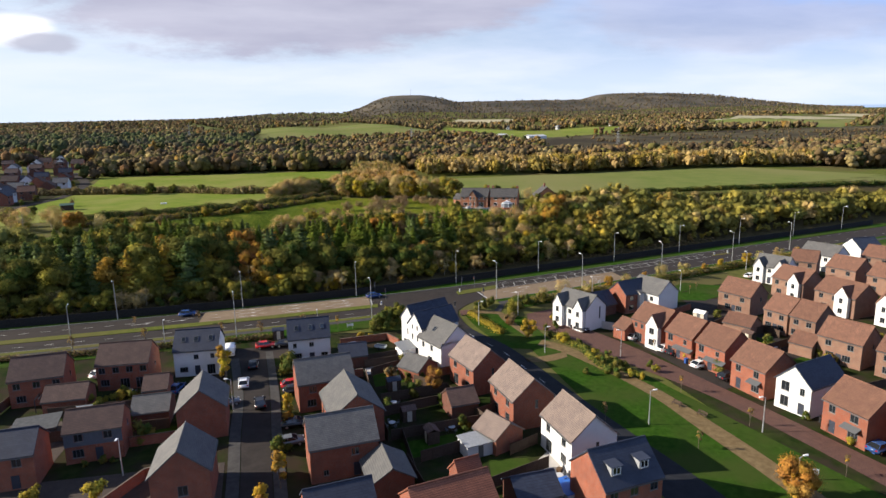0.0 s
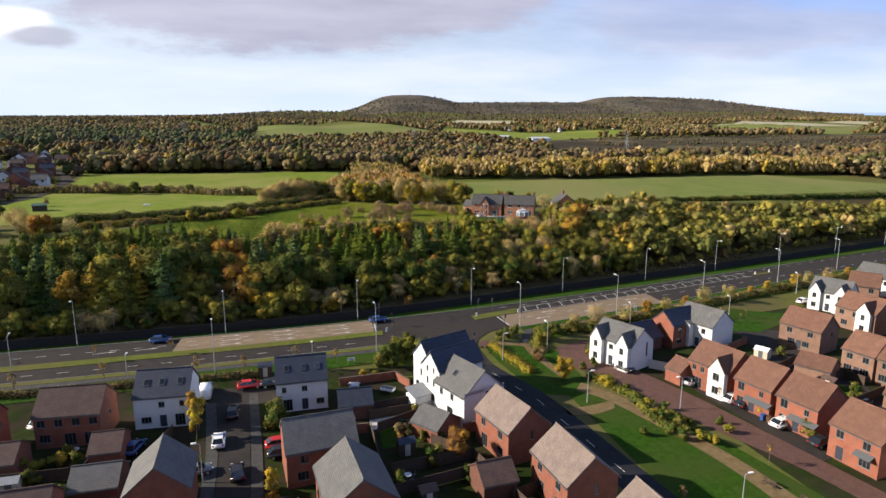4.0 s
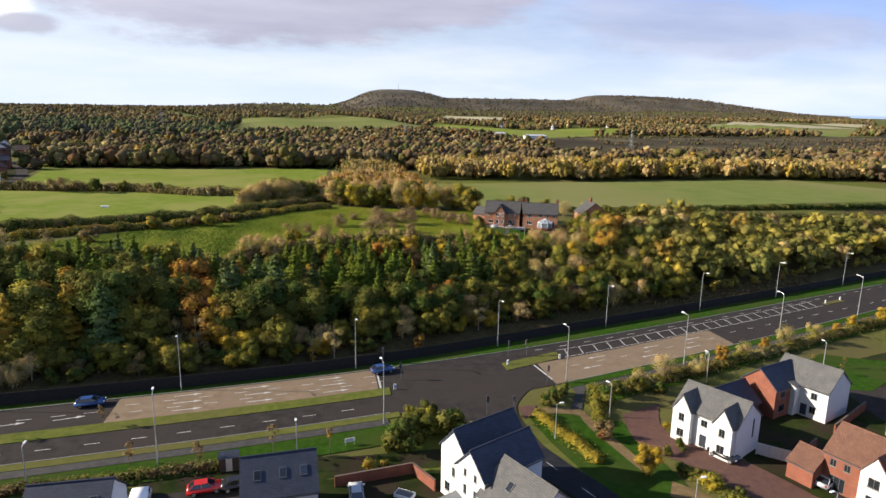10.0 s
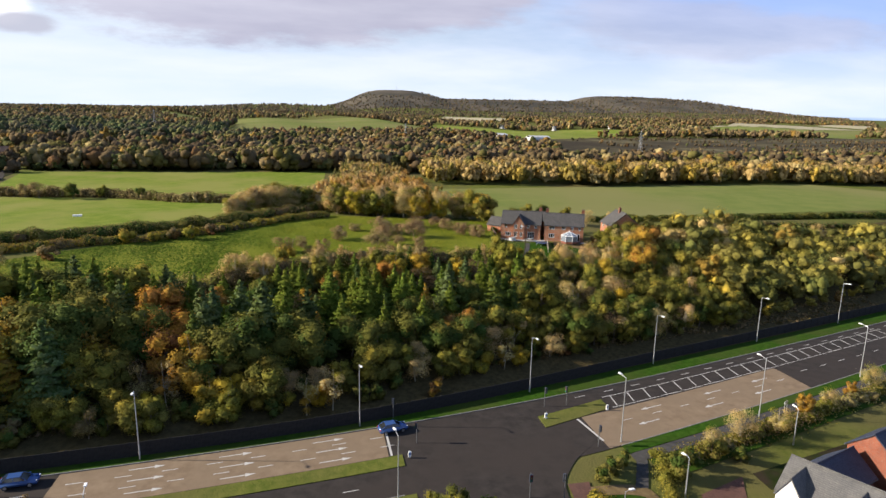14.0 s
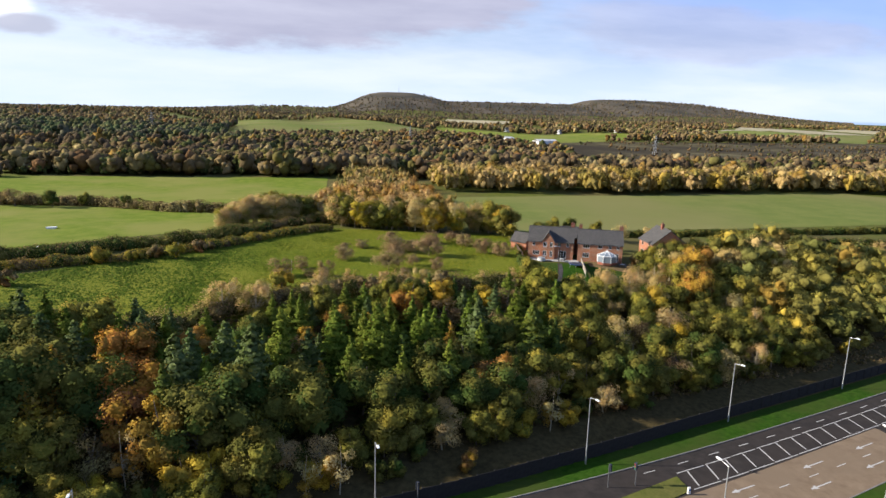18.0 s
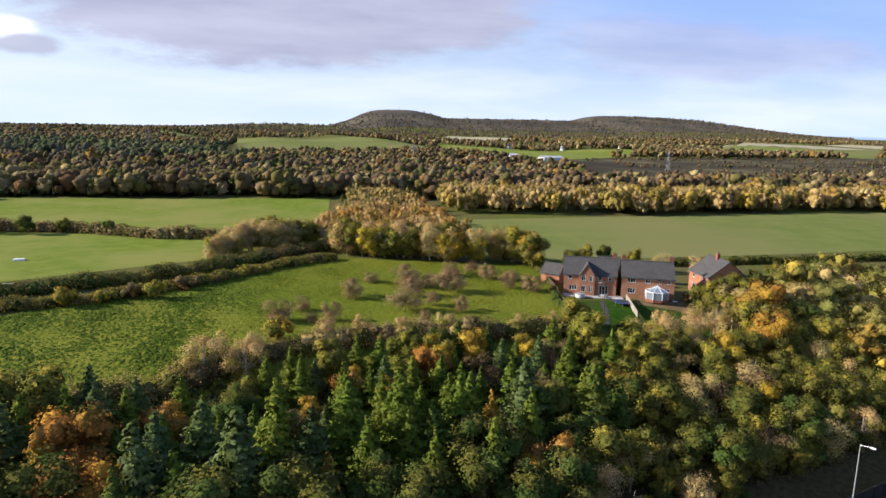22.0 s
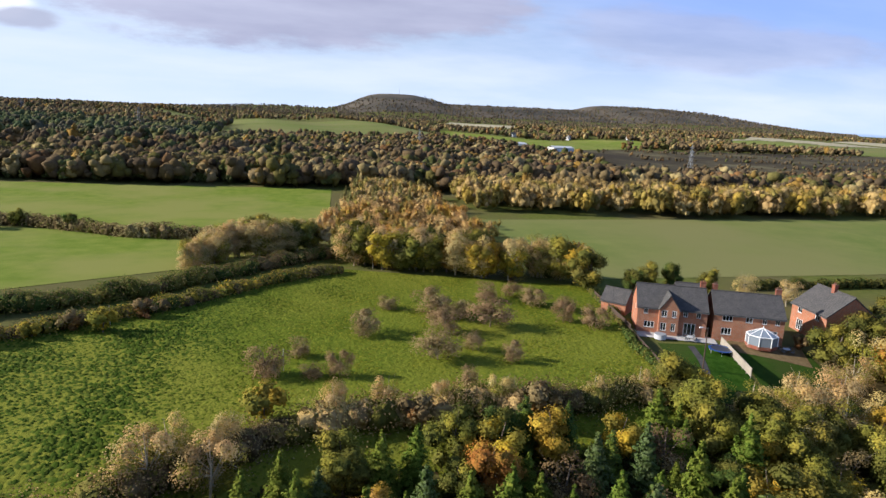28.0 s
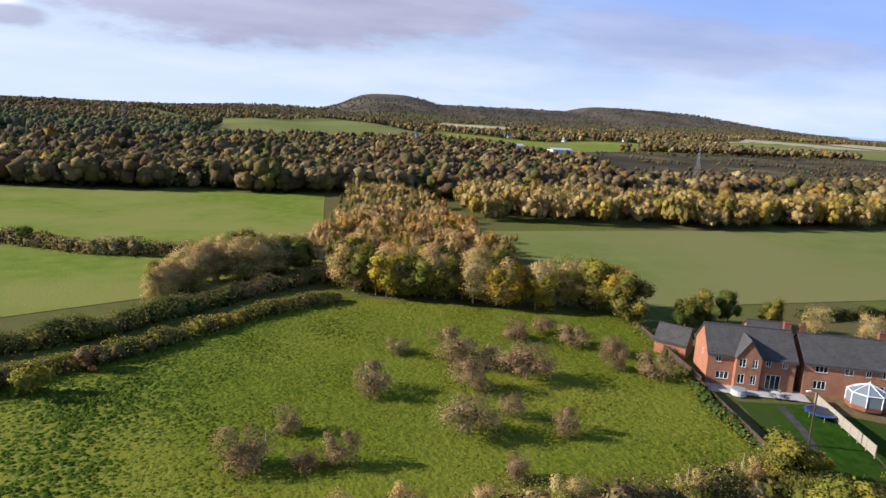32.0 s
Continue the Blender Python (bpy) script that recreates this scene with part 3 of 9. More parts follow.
patch("hill_moor", [(120, 3450), (3700, 3450), (3700, 4800), (120, 4800)], MOOR, 2.0, "bare brown heath on the far hilltops", "heath", 60.0)
patch("heath", FIELDS["heath"], HEATH, 0.4, "dark brown bracken and scrub heath", "heath", 20.0)
patch("hill_stubble", FIELDS["stubble_strip"], STUBBLE, 1.2, "pale straw-coloured strip of stubble", "field", 25.0)


def inside(quad, x, y, grow=0.0):
    n = len(quad)
    cxy = (sum(p[0] for p in quad) / n, sum(p[1] for p in quad) / n)
    for i in range(n):
        (ax, ay), (bx, by) = quad[i], quad[(i + 1) % n]
        d = ((bx - ax) * (y - ay) - (by - ay) * (x - ax)) / math.hypot(bx - ax, by - ay)
        if d < -grow:
            return False
    return True


# ---------------------------------------------------------------- the main road
ROAD_X0, ROAD_X1 = -190.0, 330.0
JL, JR = 12.5, 43.0                                   # the junction's stretch


def near_edge(x):
    """The near kerb; the road narrows to the east of the junction."""
    return -17.8 + 0.028 * max(x - 43, 0) if x < 180 else -14.0


band("road", 0.0, near_edge, ROAD_X0, ROAD_X1, ASPHALT, 0.02, "worn grey asphalt dual carriageway", "road")
def barrier_off(x):
    """How far the timber barrier stands beyond the road's far edge."""
    return 1.9 + 3.6 * ramp(-12, 72, x)


band("verge_far", 0.0, barrier_off, ROAD_X0, ROAD_X1, LAWN, 0.10, "bright green mown verge", "verge", deep=0.12)
band("verge_near_west", -17.9, -19.6, ROAD_X0, 14.0, GRASS, 0.10, "narrow dull green grass verge", "verge", deep=0.12)
band("footway_west", -19.7, -21.5, ROAD_X0, 12.0, FOOTWAY, 0.08, "dark tarmac footway", "footway")
band("bank_west", -21.6, -26.5, ROAD_X0, 13.0, LAWN, 0.06, "mown grass bank behind the footway", "verge")
band("verge_near_east", lambda x: near_edge(x) - 0.1, lambda x: near_edge(x) - 2.2, 45.0, ROAD_X1, LAWN, 0.10, "narrow green grass verge", "verge", deep=0.12)
band("footway_east", lambda x: near_edge(x) - 2.3, lambda x: near_edge(x) - 4.4, 45.0, ROAD_X1, FOOTWAY, 0.08, "dark tarmac footway", "footway")
band("bank_east", lambda x: near_edge(x) - 4.5, lambda x: near_edge(x) - 9.0, 47.0, ROAD_X1, LAWN, 0.05, "grass bank behind the footway", "verge")
band("buff_lanes_west", -0.15, -8.4, -30.5, 11.6, BUFF, 0.032, "buff-coloured high-friction surfacing", "road surface")
band("buff_lanes_east", lambda x: -8.0 + 0.02 * (x - 45), lambda x: near_edge(x) + 0.15, 43.0, 89.0, BUFF, 0.032, "buff-coloured high-friction surfacing", "road surface")
band("median_west", lambda x: -8.6, lambda x: -11.4 - 0.25 * ramp(0, -60, x), ROAD_X0, 13.5, GRASS, 0.12, "olive grass central reservation with kerbs", "central reservation", deep=0.14)
median_island = band("traffic_island", lambda x: -5.4 + 0.10 * (x - 36), lambda x: -8.9 + 0.12 * (x - 36), 36.2, 49.0, GRASS, 0.12, "grass traffic island at the junction", "traffic island", deep=0.14)
band("island_far_east", lambda x: -4.6, lambda x: -6.4, 134.0, 142.0, GRASS, 0.12, "small grass traffic island", "traffic island", deep=0.14)


def kerb_run(name, off, x0, x1, label):
    """A kerb as single stones along the road."""
    root = tagged(new(name), label, "kerb", kind="structure")
    me = bpy.data.meshes.new("kerb_stone")
    bm = bmesh.new()
    box(bm, -0.97, 0.97, -0.09, 0.09, -0.1, 0.14)
    bmesh.ops.bevel(bm, geom=bm.edges[:], offset=0.015, segments=1, affect="EDGES")
    bm.to_mesh(me)
    bm.free()
    me.materials.append(KERB)
    f = off if callable(off) else (lambda x: off)
    x = x0
    while x < x1:
        y = y_far(x) + f(x)
        ang = math.atan2(y_far(x + 1) + f(x + 1) - y, 1.0)
        shared("kerb_stone", me, root, pose(x, y, ground_z(x, y), 0, 0, math.degrees(ang)))
        x += 2.0 * math.cos(ang)
    return root


kerb_run("kerb_far", 0.05, -80, 170, "pale concrete kerb along the far verge")
kerb_run("kerb_near_west", -17.8, -70, 12, "pale concrete kerb along the near verge")
kerb_run("kerb_near_east", near_edge, 46, 170, "pale concrete kerb along the near verge")


# painted marks
marks = tagged(new("road_markings"), "worn white thermoplastic road markings", "road marking", kind="structure")


def mark_mesh(name, length, width):
    bm = bmesh.new()
    box(bm, -length / 2, length / 2, -width / 2, width / 2, 0, 0.008)
    me = bpy.data.meshes.new(name)
    bm.to_mesh(me)
    bm.free()
    me.materials.append(PAINT)
    return me


def arrow_mesh():
    bm = bmesh.new()
    pts = [(-2.2, -0.09), (0.9, -0.09), (0.9, -0.38), (2.2, 0), (0.9, 0.38), (0.9, 0.09), (-2.2, 0.09)]
    f = bm.faces.new([bm.verts.new((x, y, 0.008)) for x, y in pts])
    ext = bmesh.ops.extrude_face_region(bm, geom=[f])
    bmesh.ops.translate(bm, verts=[v for v in ext["geom"] if isinstance(v, bmesh.types.BMVert)], vec=(0, 0, -0.008))
    bmesh.ops.recalc_face_normals(bm, faces=bm.faces)
    me = bpy.data.meshes.new("lane_arrow")
    bm.to_mesh(me)
    bm.free()
    me.materials.append(PAINT)
    return me


DASH, ARROW, DASH_L = mark_mesh("lane_dash", 2.0, 0.14), arrow_mesh(), mark_mesh("lane_line", 5.0, 0.14)


def put_mark(me, x, off, turn=0.0, lift=0.043):
    y = y_far(x) + off
    ang = math.degrees(math.atan2(y_far(x + 1) - y_far(x - 1), 2.0))
    return shared(me.name, me, marks, pose(x, y, ground_z(x, y) + lift, 0, 0, ang + turn))


for x in np.arange(-120, 12, 6.0):
    put_mark(DASH, x, -14.7, lift=0.03)
for x in np.arange(-28, 11, 5.5):
    put_mark(DASH, x, -2.9)
    put_mark(DASH, x + 1.2, -5.6)
for x in (-20.0, -9.0, 3.5):
    put_mark(ARROW, x, -1.5)
    put_mark(ARROW, x + 0.5, -4.2)
    put_mark(ARROW, x + 0.9, -7.0)
for x in np.arange(-110, -32, 4.5):
    put_mark(DASH, x, -4.2, lift=0.03)
for x in (-44.0, -36.0):
    put_mark(ARROW, x, -5.4, 6, lift=0.03)
for x in np.arange(46, 230, 6.0):
    put_mark(DASH, x, -1.7, lift=0.03)
    if x > 92:
        put_mark(DASH, x, -10.5, lift=0.03)
for x in np.arange(50, 89, 6.0):
    put_mark(DASH, x, -11.6)
for x in (56.0, 70.0, 82.0):
    put_mark(ARROW, x, -9.8, 180)
    put_mark(ARROW, x - 3, -13.6, 180)
HATCH = mark_mesh("hatch_bar", 3.4, 0.2)
for k, x in enumerate(np.arange(51, 132, 3.6)):
    put_mark(HATCH, x, -5.3 + 0.012 * (x - 50), 68, lift=0.046)
for x in np.arange(52, 132, 5.2):
    put_mark(DASH_L, x, -3.5 + 0.012 * (x - 50), lift=0.046)
    put_mark(DASH_L, x, -7.3 + 0.012 * (x - 50), lift=0.046)
put_mark(mark_mesh("stop_line", 8.3, 0.32), 12.0, -4.2, 82)
put_mark(mark_mesh("stop_line", 7.0, 0.32), 42.6, -12.0, 86, lift=0.05)

# ---------------------------------------------------------------- estate roads, paths and greens
EST = -1.2
ribbon("junction_mouth", [(12.6, 138.6), (18, 135.5), (24, 132), (28.5, 125)], [(41.2, 145.7), (36.0, 141.2), (32.6, 135), (34.0, 126)], ASPHALT, 0.045, "worn asphalt mouth of the estate street", "street")
ribbon("estate_street", [(28.5, 125), (29.9, 121), (35.0, 108), (39.6, 80), (42.6, 58), (47, 30)], [(34.0, 126), (35.5, 121.5), (39.7, 110), (44.9, 81), (49.5, 59), (55, 30)], ASPHALT_DARK, 0.05, "smooth dark asphalt estate street", "street")
for ax, ay, bx, by in ((32.6, 122.4, 33.4, 120.2), (35.0, 115.6, 35.8, 113.4), (37.2, 109.6, 37.6, 107.2), (38.5, 102, 38.9, 99.8), (39.8, 95, 40.2, 92.8), (41.0, 88, 41.4, 85.8), (42.3, 80, 42.7, 77.8)):
    ribbon("street_marking", [(ax - 0.06, ay), (bx - 0.06, by)], [(ax + 0.06, ay), (bx + 0.06, by)], PAINT, 0.062, "worn white dash on the street", "road marking", sub=2)
patch("green_strip", [(34.2, 133.5), (38.2, 136), (38.2, 112), (37.0, 118)], LAWN, 0.012, "mown strip between hedge and street", "lawn", 2.0)
ribbon("corner_path", [(34.6, 136.0), (42.6, 135.4), (44.6, 131), (46.4, 118)], [(34.2, 134.4), (41.8, 133.7), (42.8, 130.5), (44.8, 117.6)], GRAVEL, 0.05, "sandy footpath between clipped hedges", "path")
ribbon("corner_path_north", [(42.0, 135.2), (44.6, 139.6), (46.4, 143.2)], [(43.6, 134.8), (46.0, 139.0), (47.8, 142.8)], FOOTWAY, 0.055, "short tarmac footpath to the main road", "path")
patch("crossing_paving", [(33.4, 137.0), (36.4, 137.0), (35.6, 134.4), (33.0, 133.4)], PAVIOR, 0.06, "red tactile paving at the crossing", "paving", 1.0)
ribbon("side_street", [(-17.6, 119), (-14.0, 100), (-12.2, 84), (-10.4, 70), (-7, 40)], [(-12.6, 121), (-9.6, 100), (-7.8, 84), (-6.2, 70), (-2.5, 40)], ASPHALT, 0.05, "grey asphalt cul-de-sac between brick houses", "street")
patch("turning_head", [(-19.0, 117.0), (-7.5, 117.0), (-7.5, 124.0), (-19.0, 123.0)], ASPHALT, 0.045, "asphalt turning head with parked cars", "street")
ribbon("paved_lane", [(50.0, 133), (48.2, 124), (53.2, 115.8), (59.6, 97), (65.8, 82), (69.4, 66), (72.0, 50), (76, 30)], [(58, 135.5), (54.4, 127), (60.5, 118), (65.0, 105), (69.6, 86), (73.6, 68), (77.2, 50), (82, 30)], PAVIOR, 0.05, "red block-paved access lane", "lane")
patch("green", [(46, 45), (71, 45), (58, 100), (43, 118)], LAWN, 0.02, "mown strip of green between lane and street", "lawn", 3.0)
patch("green_corner", [(38.0, 112), (49, 108), (49, 131), (38, 136)], LAWN, 0.015, "mown corner of green by the junction", "lawn", 3.0)
ribbon("gravel_path", [(45.4, 112), (49.9, 105), (55.8, 86), (57.4, 70), (58.4, 58), (59.4, 40)], [(47.6, 115), (52.2, 107.4), (58.5, 87.2), (60.6, 73), (61.8, 61), (63, 40)], GRAVEL, 0.045, "sandy gravel path over the green", "path")
ribbon("gravel_branch", [(40.4, 103), (45, 102.6), (49, 104)], [(40.4, 105.4), (45, 105.6), (50, 107)], GRAVEL, 0.05, "short gravel branch of the path", "path")
patch("play_green", [(84, 140), (100, 134), (122, 144), (104, 150)], LAWN, 0.03, "small mown green with saplings", "lawn", 3.0)
patch("estate_lawns_west", [(-75, 30), (40, 30), (33, 128), (-75, 126)], GARDEN, -0.03, "shady back gardens of grass and soil", "lawn", 4.0)
patch("estate_lawns_east", [(66, 30), (190, 50), (200, 168), (60, 136)], GARDEN, -0.035, "front and back gardens of grass and soil", "lawn", 4.0)
patch("parking_court", [(-64, 40), (-9, 40), (-13.5, 77), (-64, 77)], COURT, 0.0, "block-paved parking court", "parking court", 4.0)
patch("court_arm", [(-50, 77), (-38, 77), (-38, 96), (-50, 96)], COURT, 0.0, "block-paved arm of the parking court", "parking court", 4.0)
ribbon("side_footway_west", [(-19.4, 119), (-15.8, 100), (-14.0, 84), (-12.2, 70), (-9, 40)], [(-17.7, 119), (-14.1, 100), (-12.3, 84), (-10.5, 70), (-7.1, 40)], FOOTWAY, 0.07, "grey tarmac footway beside the side street", "footway")
ribbon("side_footway_east", [(-12.5, 121), (-9.5, 100), (-7.7, 84), (-6.1, 70), (-2.4, 40)], [(-11.0, 121), (-7.9, 100), (-6.1, 84), (-4.4, 70), (-0.8, 40)], FOOTWAY, 0.07, "grey tarmac footway beside the side street", "footway")
patch("drives_lane", [(65.5, 115), (69.5, 83), (73.5, 84), (69.5, 116)], ASPHALT, 0.03, "short asphalt drives off the lane", "drive", 3.0)
for _cs in ([(38, 75), (34.5, 58), (29, 60), (30, 68)], [(8, 104), (15, 105), (15, 109), (8, 108)]):
    patch("patio", _cs, STONE, 0.02, "pale slabbed back yard", "patio", 2.0)
patch("drive_court", [(84, 96), (94, 92), (108, 132), (96, 140)], ASPHALT, 0.0, "asphalt parking court among houses", "parking court", 4.0)

for _cs in ([(-27.5, 85.8), (-20.5, 86.6), (-20.5, 90.5), (-27.5, 89.6)], [(22.5, 64.0), (29.0, 65.0), (29.0, 69.0), (23.5, 69.8)], [(20.0, 76.0), (26.5, 77.5), (27.5, 84.0), (21.0, 83.0)], [(9.4, 98.0), (15.0, 99.0), (15.5, 106.0), (9.2, 105.0)], [(12.0, 72.2), (20.0, 73.8), (20.0, 78.0), (11.6, 77.0)], [(86.0, 98.0), (95.0, 101.0), (94.0, 106.0), (85.0, 103.0)], [(90.0, 88.0), (98.0, 90.0), (97.0, 94.0), (89.0, 92.0)]):
    patch("garden_lawn", _cs, LAWN, 0.010, "small mown back lawn between fences", "lawn", 2.0)

# ---------------------------------------------------------------- houses
def wall_side(bm, m, w, h, holes, deep=0.11):
    """One outer wall, w wide and h high, with openings that go in by their reveals."""
    xs = sorted({round(q, 3) for q in (-w / 2, w / 2, *[v for c, z, ww, hh in holes for v in (c - ww / 2, c + ww / 2)])})
    zs = sorted({round(q, 3) for q in (0.0, h, *[v for c, z, ww, hh in holes for v in (z, z + hh)])})
    new_v = []
    grid = {}

    def vert(x, y, z):
        k = (round(x, 4), round(y, 4), round(z, 4))
        if k not in grid:
            grid[k] = bm.verts.new(k)
            new_v.append(grid[k])
        return grid[k]
    for x0, x1 in zip(xs, xs[1:]):
        for z0, z1 in zip(zs, zs[1:]):
            xm, zm = (x0 + x1) / 2, (z0 + z1) / 2
            if any(abs(xm - c) < ww / 2 and z < zm < z + hh for c, z, ww, hh in holes):
                continue
            bm.faces.new((vert(x0, 0, z0), vert(x1, 0, z0), vert(x1, 0, z1), vert(x0, 0, z1)))
    for c, z, ww, hh in holes:
        a, b = c - ww / 2, c + ww / 2
        ring = [(a, z), (b, z), (b, z + hh), (a, z + hh)]
        for (p, q), (r, s) in zip(ring, ring[1:] + ring[:1]):
            bm.faces.new([bm.verts.new(v) for v in ((p, 0, q), (p, deep, q), (r, deep, s), (r, 0, s))])

    return new_v


def plate(bm, xs, zs, solid, y0, y1):
    """A flat plate of cells with openings, in one piece."""
    V = {}

    def vv(i, j, y):
        if (i, j, y) not in V:
            V[i, j, y] = bm.verts.new((xs[i], y, zs[j]))
        return V[i, j, y]
    nx, nz = len(xs) - 1, len(zs) - 1
    on = lambda i, j: 0 <= i < nx and 0 <= j < nz and solid(i, j)
    for i in range(nx):
        for j in range(nz):
            if not on(i, j):
                continue
            bm.faces.new((vv(i, j, y0), vv(i + 1, j, y0), vv(i + 1, j + 1, y0), vv(i, j + 1, y0)))
            bm.faces.new((vv(i, j, y1), vv(i, j + 1, y1), vv(i + 1, j + 1, y1), vv(i + 1, j, y1)))
            for di, dj, a, b in ((-1, 0, (i, j + 1), (i, j)), (1, 0, (i + 1, j), (i + 1, j + 1)), (0, -1, (i, j), (i + 1, j)), (0, 1, (i + 1, j + 1), (i, j + 1))):
                if not on(i + di, j + dj):
                    bm.faces.new((vv(*a, y0), vv(*a, y1), vv(*b, y1), vv(*b, y0)))


PANES = {}


def window(parent, m, w, h, frame=UPVC, bars=1, kind="window"):
    """A framed window in an opening: frame, sill and panes; meshes shared between equal windows."""
    key = (round(w, 2), round(h, 2), frame.name, bars, kind)
    if key not in PANES:
        t = 0.07
        bm = bmesh.new()
        cs = [-w / 2 + w * (k + 1) / (bars + 1) for k in range(bars)]
        plate(bm, [-w / 2, -w / 2 + t, *[v for c in cs for v in (c - 0.03, c + 0.03)], w / 2 - t, w / 2], [0, t, h - t, h], lambda i, j: i % 2 == 0 or j != 1, 0.02, 0.09)
        fm = bpy.data.meshes.new("window_frame")
        bm.to_mesh(fm)
        bm.free()
        fm.materials.append(frame)
        bm = bmesh.new()
        box(bm, -w / 2 - 0.06, w / 2 + 0.06, -0.06, 0.02, -0.07, -0.002)
        sm = bpy.data.meshes.new("window_sill")
        bm.to_mesh(sm)
        bm.free()
        sm.materials.append(KERB)
        bm = bmesh.new()
        box(bm, -w / (bars + 1) / 2 + 0.035, w / (bars + 1) / 2 - 0.035, 0.055, 0.07, t * 0.9, h - t * 0.9)
        pm = bpy.data.meshes.new("pane")
        bm.to_mesh(pm)
        bm.free()
        pm.materials.append(GLASS)
        PANES[key] = (fm, pm, sm)
    f = shared(kind, PANES[key][0], parent, m)
    for k in range(bars + 1):
        g = shared("pane", PANES[key][1], f)
        g.location.x = -w / 2 + w * (k + 0.5) / (bars + 1)
    if kind == "window":
        shared("window_sill", PANES[key][2], f)
    return f


def door(parent, m, mat=DOOR_DARK, w=1.0, h=2.05):
    bm = bmesh.new()
    box(bm, -w / 2, w / 2, 0.03, 0.09, 0, h)
    for z0, z1 in ((0.2, 0.9), (1.1, 1.85)):
        box(bm, -w / 2 + 0.12, w / 2 - 0.12, 0.015, 0.03, z0, z1)
    d = part("door", bm, mat, parent, "dark painted front door")
    d.matrix_local = m
    bm = bmesh.new()
    tube(bm, (w / 2 - 0.1, 0.03, 1.0), (w / 2 - 0.1, -0.04, 1.0), 0.025, 0.03, 6)
    part("handle", bm, STEEL, d)
    return d


SIDES = {"front": 0, "right": 90, "back": 180, "left": 270}


def gable_roof(L, D, he, hr, over=0.28, t=0.16):
    """Two slopes of a pitched roof with its ridge along x, as two meshes."""
    out = []
    k = (hr - he) / (D / 2)
    drop = over * k
    for sgn in (-1, 1):
        bm = bmesh.new()
        slab(bm, [(-L / 2 - over * 0.6, sgn * (D / 2 + over), he - drop + t), (L / 2 + over * 0.6, sgn * (D / 2 + over), he - drop + t), (L / 2 + over * 0.6, 0, hr + t), (-L / 2 - over * 0.6, 0, hr + t)], t)
        out.append(bm)
    return out


